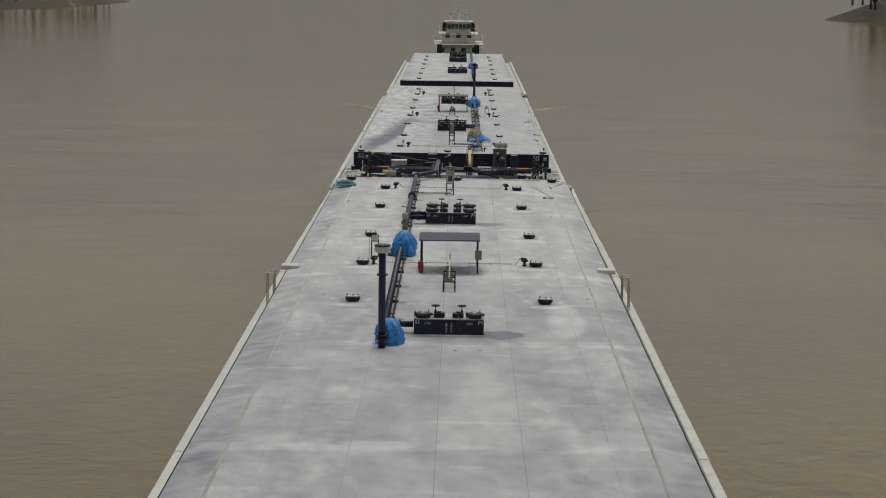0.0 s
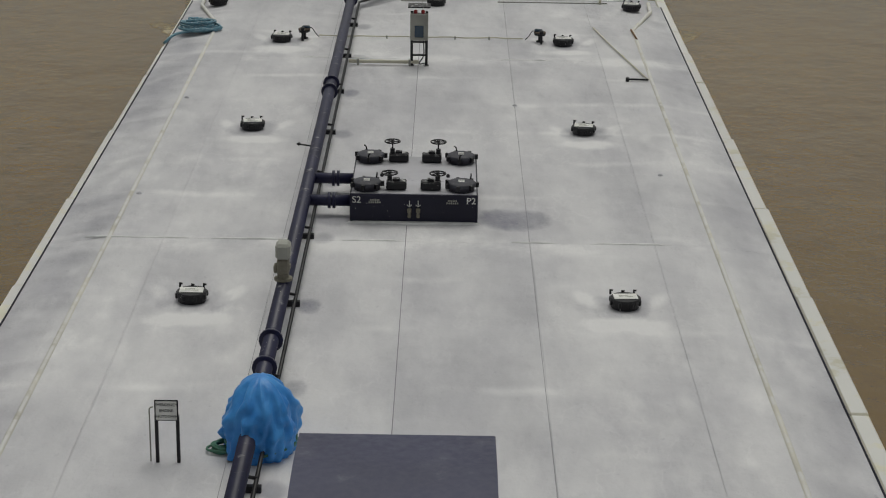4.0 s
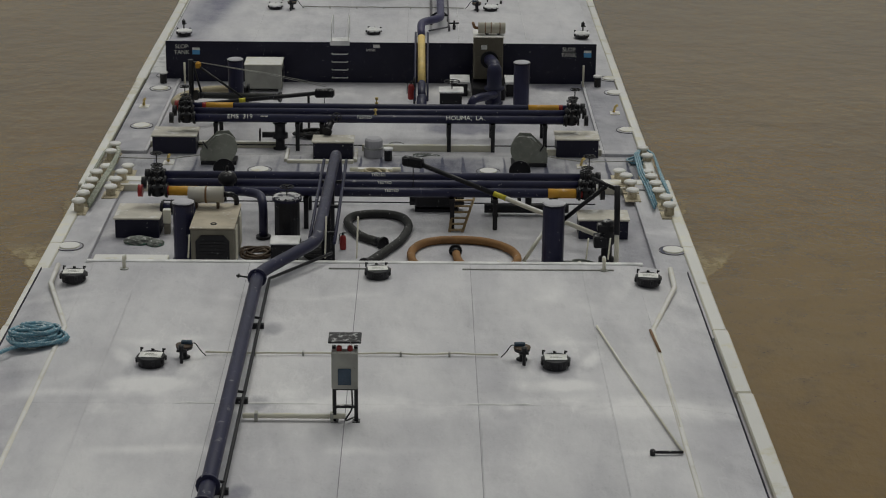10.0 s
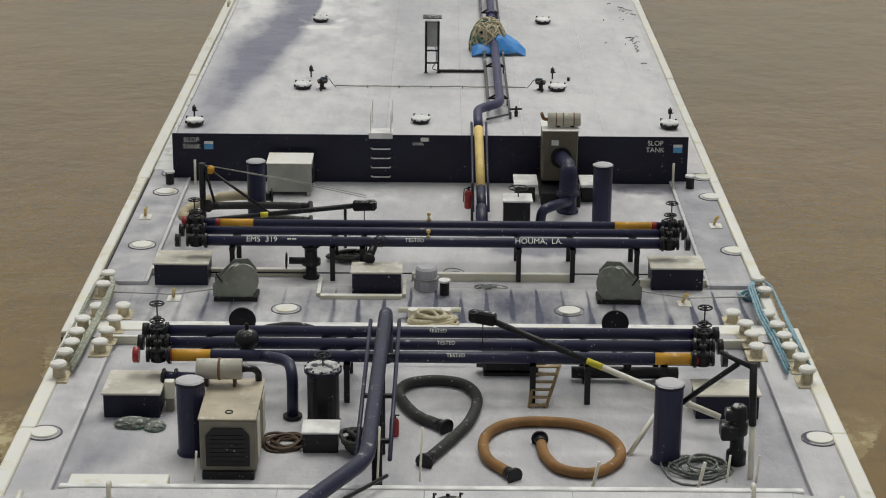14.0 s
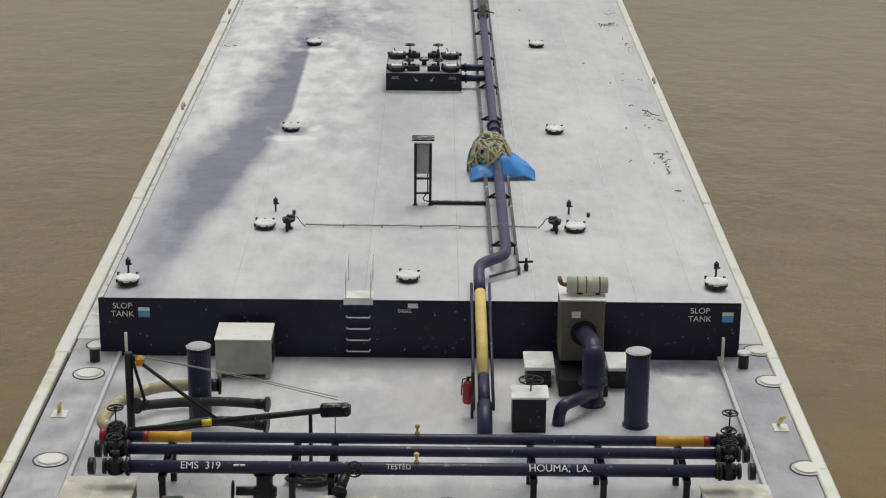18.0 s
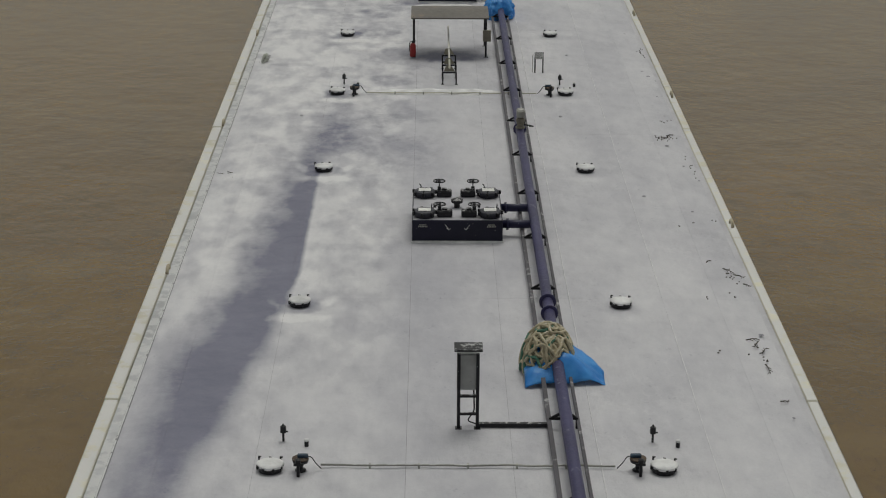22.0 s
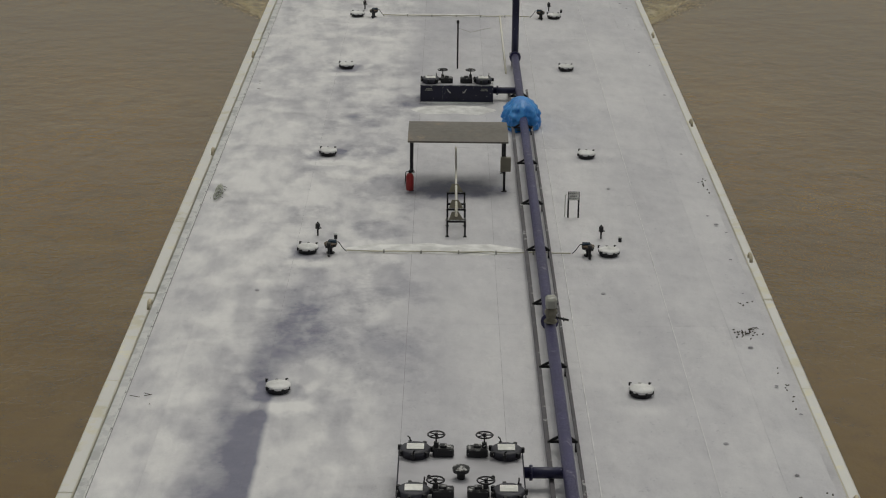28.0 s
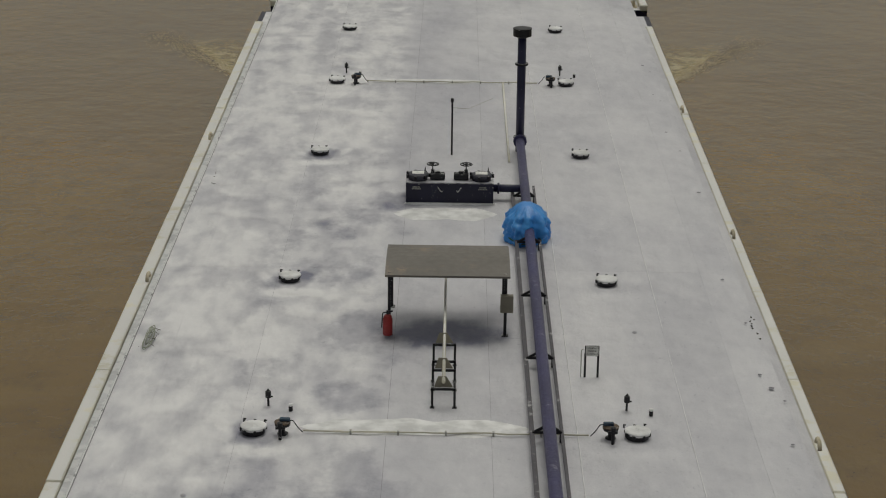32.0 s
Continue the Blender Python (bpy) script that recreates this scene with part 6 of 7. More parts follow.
part("filler_ring", bm, "black_clean", e)
# lighter tan on top; the enclosure's colour holds the front's shade
bm = B()
box(bm, -0.02, 1.1, 0.02, 2.03, 1.22, 1.25, 0.008)
part("top_sheet", bm, "tan_top", e, "grimy tan top sheet")
e = thing("engine_muffler", -4.72, 52.0, DA + 1.25, "snow-dusted grey muffler drum with a rusty strap on the engine", "muffler")
bm = B()
tube(bm, [(-0.05, 0, 0.34), (0.85, 0, 0.34)], 0.21, 18)
part("drum", bm, "lid", e)
bm = B()
tube(bm, [(0.38, 0, 0.34), (0.43, 0, 0.34)], 0.225, 18)
part("strap", bm, "rust", e)
for x in (0.15, 0.7):
    bm = B()
    box(bm, x - 0.03, x + 0.03, -0.12, 0.12, 0.0, 0.17)
    part("bracket", bm, "rust_dark", e)
bm = B()
tube(bm, bend([(0.85, 0, 0.34), (1.05, 0.05, 0.34), (1.15, 0.2, 0.2), (1.15, 0.25, 0.0)], 0.12, 4), 0.07, 10)
part("exhaust_elbow", bm, "black", e, "sooty exhaust elbow")
e = thing("stripping_pipe", -5.75, 53.75, DA, "black pipe run low in front of the headers", "pipe")
bm = B()
tube(bm, bend([(0, 0.1, 0.62), (1.2, 0.0, 0.62), (1.35, -0.05, 0.5), (1.35, -0.05, 0.0)], 0.15, 4), 0.13, 12)
part("run", bm, "pipe", e)
for x in (0.05, 0.3):
    bm = B()
    flange(bm, (x, 0.1, 0.62), (1, 0, 0), 0.19)
    part("flange", bm, "black_clean", e)
bm = B()
box(bm, 0.1, 0.2, 0.0, 0.2, 0, 0.5)
part("leg", bm, "black_clean", e)
e = thing("suction_pipe", -3.4, 53.6, DA, "black elbow pipe dropping to the deck", "pipe")
bm = B()
tube(bm, bend([(-0.3, 0.55, 1.0), (0.3, 0.2, 1.05), (0.42, -0.3, 0.95), (0.42, -0.4, 0)], 0.3, 5), 0.12, 12)
part("elbow", bm, "pipe", e)
bm = B()
flange(bm, (0.42, -0.4, 0.05), (0, 0, 1), 0.2)
part("flange", bm, "black_clean", e)
e = thing("strainer_tank", -2.33, 53.0, DA, "black strainer tank with a bolted snowy lid", "tank")
bm = B()
lathe(bm, [(0.36, 0), (0.36, 0.05), (0.33, 0.06), (0.33, 1.15)], 20)
part("shell", bm, "black_clean", e)
bm = B()
lathe(bm, [(0.39, 1.15), (0.39, 1.22), (0.37, 1.24), (0.1, 1.25)], 20)
lid = part("lid", bm, "navy_snow", e)
for i in range(12):
    a = 2 * math.pi * i / 12
    bm = B()
    lathe(bm, [(0.02, 1.22), (0.02, 1.27)], 6, (0.36 * math.cos(a), 0.36 * math.sin(a), 0))
    part("bolt", bm, "black_clean", lid)
wheel(e, 0, 0, 1.5, 0.17, 0, 0.25)
e = thing("deck_locker", -2.66, 51.5, DA, "small black locker in front of the strainer tank", "locker", "deck lockers")
bm = B()
box(bm, 0, 0.7, 0, 0.6, 0.0, 0.42, 0.012)
part("body", bm, "black_clean", e)
bm = B()
box(bm, -0.03, 0.73, -0.03, 0.63, 0.42, 0.46, 0.012)
part("lid", bm, "snow", e, "snow-covered lid")
small = extinguisher(-0.85, 52.35, DA, "dark red fire extinguisher standing on deck")
small.scale = (0.75, 0.75, 0.75)


def hose(pts, z, r, material, label, coils=True):
    e = thing("cargo_hose", pts[0][0], pts[0][1], z, label, "hose", "cargo hoses")
    o = Vector((pts[0][0], pts[0][1], 0))
    line = [Vector((*p[:2], (p[2] if len(p) > 2 else r))) - o for p in pts]
    out = []
    ext = [line[0] * 2 - line[1], *line, line[-1] * 2 - line[-2]]
    for a, b, c, d in zip(ext, ext[1:], ext[2:], ext[3:]):
        for i in range(6):
            t = i / 6
            out.append(0.5 * (2 * b + (c - a) * t + (2 * a - 5 * b + 4 * c - d) * t * t + (3 * b - a - 3 * c + d) * t**3))
    out.append(line[-1])
    bm = B()
    tube(bm, out, r, 12)
    part("tube", bm, material, e)
    for a, b in ((out[0], out[2]), (out[-1], out[-3])):
        w = (a - b).normalized()
        bm = B()
        tube(bm, [a - w * 0.05, a + w * 0.16], r * 1.1, 12)
        flange(bm, a + w * 0.18, w, r * 1.6)
        part("end_flange", bm, "black_clean", e, "black flanged hose end")
    return e


hose([(-0.16, 51.05), (0.3, 52.0), (0.67, 52.9), (0.84, 54.0), (0.6, 54.75), (0.0, 55.0), (-0.62, 54.8), (-0.8, 54.2), (-0.45, 53.2), (0.06, 52.65)], DA, 0.115, "hose_black", "grey-black cargo hose looped on the deck")
hose([(1.4, 50.45), (1.0, 51.1), (0.95, 52.0), (1.3, 52.65), (1.95, 52.88), (2.85, 52.75), (3.5, 52.1), (3.62, 51.2), (3.1, 50.5), (2.45, 50.6), (2.15, 51.2), (2.08, 51.85)], DA, 0.108, "hose_brown", "rust-brown cargo hose looped on the deck")
hose([(-6.35, 64.2, 1.0), (-6.75, 65.2, 0.75), (-6.6, 66.6, 0.6), (-5.9, 67.5, 0.55), (-4.8, 67.75, 0.5)], DB, 0.13, "hose_tan", "tan cargo hose sagging from the manifold")
hose([(-6.0, 65.95, 0.78), (-5.3, 66.5, 0.62), (-4.4, 66.65, 0.58), (-3.65, 66.5, 0.6)], DB, 0.105, "hose_black", "black cargo hose stacked by the standpipe")
hose([(-6.05, 64.95, 0.55), (-5.3, 65.5, 0.5), (-4.4, 65.85, 0.48), (-3.6, 65.75, 0.45)], DB, 0.105, "hose_black", "black cargo hose lying by the standpipe")


# step ladder, crane and cable gear of the first barge
e = thing("step_ladder", 2.0, 54.1, DA, "worn tan wooden step ladder leaning by the headers", "ladder")
for xx in (-1, 1):
    bm = B()
    tube(bm, [(0.1 + xx * 0.17, -0.3, 0), (0.32 + xx * 0.27, 0.25, 0.8)], 0.04, 4)
    part("stile", bm, "wood", e)
for i in range(6):
    bm = B()
    t = 0.06 + 0.17 * i
    box(bm, 0.1 + 0.22 * t - 0.17 - 0.1 * t, 0.1 + 0.22 * t + 0.17 + 0.1 * t, -0.3 + 0.55 * t - 0.05, -0.3 + 0.55 * t + 0.05, 0.8 * t, 0.8 * t + 0.03)
    part("tread", bm, "wood", e)


def boom(x, y, z, pts, split, label, white):
    e = thing("hose_crane_boom", x, y, z, label, "crane", "hose crane booms")
    a, b = Vector(pts[0]), Vector(pts[1])
    m = a.lerp(b, split)
    bm = B()
    tube(bm, [a, m], 0.07, 8)
    part("dark_boom", bm, "black_clean", e)
    bm = B()
    tube(bm, [m, m.lerp(b, 0.12)], 0.074, 8)
    part("warning_sticker", bm, "sticker", e, "yellow warning sticker")
    bm = B()
    tube(bm, [m.lerp(b, 0.12), b], 0.068, 8)
    part("lower_boom", bm, "white" if white else "black_clean", e)
    w = (a - b).normalized()
    bm = B()
    box(bm, -0.09, 0.09, -0.3, 0.3, -0.16, 0.12, 0.04)
    lathe(bm, [(0.13, -0.1), (0.13, 0.08)], 10, (0, 0.2, 0))
    shift(bm, Matrix.Translation(a) @ Matrix.Rotation(math.atan2(-w.x, w.y), 4, "Z"))
    head = part("sheave_head", bm, "black", e, "black sheave head")
    bm = B()
    tube(bm, [a + Vector((0, 0, -0.05)), a + Vector((0, 0, -0.9))], 0.012, 5)
    part("hook_chain", bm, "black_clean", head)
    return e


boom(0, 0, 0, [(0.95, 54.7, 3.0), (5.72, 52.4, 1.75)], 0.45, "black and white hose crane boom lowered over the deck", True)
e = thing("crane_post", 6.05, 50.9, DA, "slim crane post, black above and white below", "crane post")
bm = B()
tube(bm, [(0.03, -0.4, 0), (0.03, -0.25, 1.05)], 0.06, 10)
part("lower_post", bm, "white", e)
bm = B()
tube(bm, [(0.03, -0.25, 1.05), (0.02, 0.0, 2.25)], 0.075, 10)
part("upper_post", bm, "black_clean", e)
bm = B()
tube(bm, [(-0.25, 0.1, 2.2), (-0.85, 0.35, 1.6), (-1.42, 0.6, 1.0)], 0.055, 8)
part("brace", bm, "black_clean", e)
bm = B()
tube(bm, [(0.02, 0, 2.15), (-0.35, 0.15, 2.28), (-0.6, 0.3, 2.36)], 0.05, 8)
part("top_arm", bm, "black_clean", e)
bm = B()
lathe(bm, [(0.2, 0), (0.2, 0.25), (0.14, 0.3), (0.14, 0.6), (0.2, 0.65), (0.2, 0.85), (0.16, 0.9), (0.16, 1.2), (0.1, 1.25)], 12, (-0.16, 0.3, 0))
box(bm, -0.5, -0.16, 0.1, 0.5, 0.55, 0.85, 0.03)
box(bm, -0.42, 0.0, 0.15, 0.45, 0.95, 1.15, 0.03)
part("hand_winch", bm, "black", e, "black hand winch on the post")
rope_pile(5.15, 50.85, DA, 0.68, 0.6, 0.16, 10, 0.025, "net", 8, "coil of grey wire cable on deck")
rope_pile(-3.0, 51.9, DA, 0.45, 0.4, 0.1, 7, 0.03, "rust_dark", 9, "small dark coil of cable on deck")
rope_pile(-1.55, 51.6, DA, 0.32, 0.3, 0.6, 8, 0.05, "hose_black", 10, "stack of black air hose beside the riser")
tarp(-6.2, 52.75, DA, 0.36, 0.2, 0.2, 13.0, "crumpled grey-green net lying on deck", 2.4, "net")
tarp(-5.75, 52.65, DA, 0.2, 0.22, 0.14, 17.0, "crumpled end of a grey-green net", 2.4, "net")
for x, y, h in ((-1.0, 46.25, 1.0), (-0.28, 46.25, 1.0), (5.45, 46.3, 0.5), (4.95, 46.3, 0.5), (-4.1, 46.2, 0.55)):
    e = thing("white_stake", x, y, ZA + 0.02, "thin white stake at the trunk end", "stake", "white stakes")
    bm = B()
    tube(bm, [(0, 0, 0), (0.04, 0.02, h)], 0.02, 6)
    part("stake", bm, "white", e)

# bollards with white caps along both sterns
pins = [(-8.12, 54.95, 1.25), (-8.12, 55.72, 1.15), (-8.1, 56.4, 1), (-8.1, 57.05, 1), (-8.1, 57.82, 1), (-8.12, 59.75, 1), (-8.2, 61.15, 1.15), (-8.2, 61.95, 1.15), (-7.48, 56.42, 1), (-7.44, 57.12, 1), (-7.38, 57.84, 1), (-7.5, 59.8, 1),
        (7.93, 54.97, 1.25), (7.92, 55.74, 1.15), (7.8, 56.47, 1), (7.78, 57.12, 1), (7.73, 57.78, 1), (7.82, 59.6, 1), (7.98, 61.1, 1.15), (7.92, 61.9, 1.15), (7.07, 56.45, 1), (7.08, 57.2, 1), (7.02, 57.84, 1), (7.0, 59.65, 1)]
first = None
for x, y, s in pins:
    z = (DA + 0.14) if y < 58.16 else DB + 0.02
    if first is None:
        first = thing("bollard", x, y, z, "cream bollard with a white mushroom cap, rust-stained", "bollard", "bollards")
        bm = B()
        lathe(bm, [(0.12, 0.25), (0.185, 0.275), (0.19, 0.315), (0.16, 0.355), (0.05, 0.375)], 16)
        part("cap", bm, "cap", first, "white mushroom cap")
        bm = B()
        lathe(bm, [(0.14, 0), (0.13, 0.255)], 14)
        part("post", bm, "bollard", first)
        bm = B()
        box(bm, -0.22, 0.22, -0.31, 0.31, -0.02, 0.015)
        part("base_plate", bm, "bollard", first)
    else:
        o = copy_thing(first, pose(x, y, z) @ Matrix.Diagonal((1.0, 1.0, s / 1.25, 1.0)))


for x, y in ((-3.72, 62.45), (-3.6, 62.45)):
    e = thing("pipe_tag", x, y - 0.1, 2.075, "small white tag stuck on the header pipe", "tag", "pipe tags")
    bm = B()
    box(bm, -0.05, 0.05, -0.02, 0.02, 0, 0.03)
    part("plate", bm, "paper", e)


def lashing(pts, r, material, label):
    e = thing("mooring_line", *pts[0], label, "rope", "mooring lines")
    o = Vector(pts[0])
    bm = B()
    tube(bm, bend([Vector(p) - o for p in pts], 0.15, 3), r, 7)
    part("line", bm, material, e)


for q in range(3):
    lashing([(7.55 + 0.05 * q, 55.2 + 0.2 * q, 1.56), (7.52 + 0.05 * q, 57.2, 1.56 + 0.04 * q), (7.53 + 0.05 * q, 59.0, 1.36 + 0.04 * q), (7.62 + 0.06 * q, 61.4, 1.26), (7.95, 62.2 + 0.05 * q, 1.25), (8.2, 61.4, 1.26), (8.06 + 0.03 * q, 58.0, 1.5), (8.1, 55.6 + 0.2 * q, 1.58)], 0.032, "rope_blue", "blue mooring line lashed between the bollards")
    lashing([(-7.85 - 0.05 * q, 55.0 + 0.2 * q, 1.56), (-7.8 - 0.05 * q, 57.5, 1.56), (-7.85 - 0.05 * q, 59.4, 1.36), (-7.95 - 0.03 * q, 61.3, 1.25), (-8.2, 62.25 - 0.05 * q, 1.25), (-8.4, 61.3, 1.26), (-8.34, 58.5, 1.42), (-8.32, 55.6 + 0.2 * q, 1.55)], 0.04, "rope_grey", "grey-green mooring line lashed between the bollards")
rope_pile(7.75, 61.3, DB, 0.3, 0.28, 0.2, 6, 0.03, "rope_blue", 21, "loose turns of blue mooring rope")
rope_pile(-0.15, 59.25, DB, 0.5, 0.3, 0.35, 12, 0.05, "rope_tan", 22, "knotted tan rope on a double bitt")
e = thing("cross_bitt", -0.2, 59.6, DB, "white double cross bitt between the barges", "bitt")
for yy in (0.2,):
    bm = B()
    tube(bm, [(-0.75, yy, 0.2), (0.75, yy, 0.2)], 0.07, 10)
    part("horn", bm, "white", e)
for xx in (-0.4, 0.4):
    bm = B()
    lathe(bm, [(0.12, 0), (0.12, 0.3)], 10, (xx, 0, 0))
    part("post", bm, "white", e)


def manhole(x, y, z, label):
    e = thing("manhole_cover", x, y, z, label, "manhole", "manhole covers")
    bm = B()
    lathe(bm, [(0.37, 0), (0.37, 0.016), (0.35, 0.02), (0.335, 0.012)], 28)
    part("ring", bm, "rail_grey", e, "dark rim ring")
    bm = B()
    lathe(bm, [(0.335, 0), (0.335, 0.012), (0.05, 0.014)], 28)
    part("seat", bm, "deck_b", e)
    bm = B()
    lathe(bm, [(0.265, 0.012), (0.265, 0.04), (0.24, 0.05), (0.05, 0.053)], 22)
    part("cover", bm, "white", e, "white round cover")
    return e


for x, y, z in ((-7.9, 52.1, DA + 0.125), (7.7, 52.1, DA + 0.125), (-3.66, 60.3, DB + 0.005), (3.16, 60.3, DB + 0.005), (-7.76, 64.65, DB + 0.105), (-7.76, 69.3, DB + 0.105), (7.72, 64.55, DB + 0.105), (7.72, 69.2, DB + 0.105), (-7.76, 71.1, DB + 0.105), (7.72, 71.1, DB + 0.105)):
    manhole(x, y, z, "white round manhole cover in a flush ring")
for x, y, z in ((0.15, 61.4, DB), (-7.75, 70.1, DB + 0.1), (7.2, 70.05, DB + 0.1)):
    e = thing("capped_stub", x, y, z, "short black pipe stub with a white cap", "stub", "pipe stubs")
    bm = B()
    lathe(bm, [(0.12, 0), (0.12, 0.34)], 12)
    part("stub", bm, "black_clean", e)
    bm = B()
    lathe(bm, [(0.15, 0.34), (0.15, 0.39), (0.05, 0.4)], 12)
    part("cap", bm, "snow", e)


def winch(x, y, z, s, label):
    """A deck winch: base, two cheek plates, drum and a round guard."""
    e = thing("deck_winch", x, y, z, label, "winch", "deck winches")
    bm = B()
    box(bm, -0.5, 0.5, -0.32, 0.32, 0, 0.09, 0.01)
    part("base", bm, "black_clean", e)
    for yy in (-0.26, 0.24):
        bm = B()
        vs = [(s * a, b) for a, b in ((-0.52, 0.09), (0.4, 0.09), (0.44, 0.55), (0.26, 0.74), (-0.06, 0.72), (-0.52, 0.34))]
        lo, hi = [bm.verts.new((a, yy, b)) for a, b in vs], [bm.verts.new((a, yy + 0.03, b)) for a, b in vs]
        bm.faces.new(lo), bm.faces.new(hi[::-1])
        for i in range(6):
            bm.faces.new((lo[i], hi[i], hi[(i + 1) % 6], lo[(i + 1) % 6]))
        bmesh.ops.recalc_face_normals(bm, faces=bm.faces)
        part("cheek_plate", bm, "winch_green", e)
    bm = B()
    tube(bm, [(0.2 * s, -0.34, 0.44), (0.2 * s, -0.28, 0.44)], 0.34, 24)
    part("gear_guard", bm, "winch_green", e, "round grey gear guard")
    bm = B()
    tube(bm, [(0, -0.24, 0.42), (0, 0.24, 0.42)], 0.24, 16)
    part("drum", bm, "net", e)
    bm = B()
    tube(bm, [(-0.3 * s, -0.3, 0.4), (-0.42 * s, -0.4, 0.6)], 0.02, 6)
    part("lever", bm, "black_clean", e)
    for c in e.children:
        c.matrix_basis = Matrix.Diagonal((1.06, 1.0, 1.25, 1)) @ c.matrix_basis
    return e


winch(-4.93, 61.1, DB, 1, "grey-green deck winch with a round gear guard")
winch(4.4, 61.1, DB, -1, "grey-green deck winch with a round gear guard")
for x, y, z in ((-6.45, 60.95, DB), (6.0, 60.85, DB), (-8.0, 67.0, DB + 0.1), (7.5, 66.6, DB + 0.1)):
    e = thing("deck_cleat", x, y, z, "cream cleat with rust and yellow paint on a base plate", "cleat", "deck cleats")
    bm = B()
    box(bm, -0.16, 0.16, -0.2, 0.2, 0, 0.02)
    part("base", bm, "cream", e)
    bm = B()
    tube(bm, [(-0.03, 0.12, 0.02), (0, 0.0, 0.22), (0.05, -0.12, 0.3)], 0.045, 6)
    part("horn", bm, "pale_yellow", e)
for y in (90.0, 104.5, 118.0, 131.0):
    for s in (-1, 1):
        e = thing("rail_chock", s * 7.6 + BX, y + s * 2.0, ZB + 0.1, "rust-stained chock welded on the white edge rail", "chock", "rail chocks")
        bm = B()
        tube(bm, bend([(0, -0.22, 0), (0, -0.12, 0.14), (0, 0.12, 0.14), (0, 0.22, 0)], 0.08, 3), 0.045, 7)
        part("loop", bm, "bollard", e)

# ---- machinery of the second barge ----
e = thing("generator_box", -4.88, 69.3, DB, "pale grey generator housing with snow on top", "generator")
bm = B()
box(bm, 0, 1.25, 0, 1.05, 0.12, 0.95, 0.02)
part("housing", bm, "grey", e)
bm = B()
box(bm, -0.02, 1.27, -0.03, 1.07, 0.95, 0.98, 0.01)
part("top", bm, "cream", e, "snow-dusted pale top")
for xx in (0.03, 1.12):
    bm = B()
    box(bm, xx, xx + 0.1, 0.02, 1.0, 0, 0.12)
    part("skid", bm, "steel", e)
bm = B()
box(bm, 1.25, 1.3, 0.3, 0.75, 0.3, 0.75, 0.01)
part("vent_panel", bm, "black_clean", e, "dark side vent")

e = thing("pump_engine", 2.85, 69.35, DB, "weathered tan upright pump engine with a muffler on top", "engine")
bm = B()
box(bm, 0.05, 1.05, 0.0, 1.1, 0.5, 1.95, 0.03)
part("enclosure", bm, "olive", e)
bm = B()
box(bm, 0.0, 1.1, -0.9, 1.2, 0.0, 0.42, 0.02)
part("base_frame", bm, "black_clean", e)
bm = B()
box(bm, 0.03, 1.07, -0.03, 1.12, 1.95, 1.98)
part("top_sheet", bm, "cream", e)
bm = B()
tube(bm, [(0.2, 0.4, 2.2), (1.12, 0.4, 2.2)], 0.185, 18)
part("muffler", bm, "drum_cream", e, "weathered cream muffler drum")
for xx in (0.42, 0.62, 0.92):
    bm = B()
    tube(bm, [(xx, 0.4, 2.2), (xx + 0.03, 0.4, 2.2)], 0.192, 18)
    part("muffler_strap", bm, "rust", e)
bm = B()
tube(bm, bend([(0.3, 0.4, 2.2), (0.08, 0.4, 2.2), (0.02, 0.3, 2.4)], 0.08, 4), 0.05, 8)
part("exhaust", bm, "rust", e, "rusty exhaust elbow")
for xx in (0.5, 0.9):
    bm = B()
    lathe(bm, [(0.06, 1.98), (0.06, 2.1)], 8, (xx, 0.4, 0))
    part("muffler_leg", bm, "black_clean", e)
bm = B()
box(bm, 0.3, 0.5, -0.02, 0.0, 1.55, 1.7)
part("data_plate", bm, "paper", e, "white data plate")
bm = B()
tube(bm, bend([(0.58, 0.05, 1.2), (0.66, -0.55, 1.25), (0.72, -1.15, 1.3), (0.72, -1.35, 0.9)], 0.3, 6), 0.2, 14)
part("discharge_elbow", bm, "pipe", e, "dark discharge elbow")
bm = B()
lathe(bm, [(0.3, 0), (0.3, 0.06), (0.24, 0.07), (0.24, 0.5), (0.33, 0.51), (0.33, 0.59), (0.25, 0.6), (0.25, 1.1), (0.23, 1.25), (0.15, 1.36), (0.05, 1.4)], 18, (0.72, -1.3, 0))
part("pump_casing", bm, "pipe", e, "dark vertical pump casing")
bm = B()
tube(bm, bend([(0.72, -1.6, 0.4), (0.2, -2.2, 0.45), (-0.05, -2.4, 0.4), (-0.1, -2.45, 0)], 0.3, 5), 0.14, 12)
part("suction_elbow", bm, "pipe", e)
bm = B()
box(bm, 0.08, 1.02, -0.03, -0.002, 0.52, 1.32, 0.008)
part("lower_panel", bm, "olive", e, "oily olive-brown lower panel")
bm = B()
tube(bm, [(0.58, -0.07, 1.2), (0.58, -0.03, 1.2)], 0.3, 18)
part("flange_plate", bm, "black", e, "round black flange plate")
for xx in (-0.75, 1.12):
    bm = B()
    box(bm, xx, xx + 0.68, -0.5, 0.5, 0.46, 0.54, 0.01)
    part("side_shelf", bm, "snow", e, "snow-covered side shelf")
    bm = B()
    box(bm, xx + 0.05, xx + 0.6, -0.4, 0.45, 0.0, 0.46)
    part("shelf_stand", bm, "black_clean", e)
e = thing("valve_stand", 1.74, 66.45, DB, "black valve stand with a snowy top and hand wheel", "valve")
bm = B()
box(bm, 0, 0.72, 0, 0.65, 0, 0.78, 0.012)
part("stand", bm, "black_clean", e)
bm = B()
box(bm, -0.03, 0.78, -0.03, 0.68, 0.78, 0.83, 0.012)
part("top", bm, "snow", e, "snow-covered top")
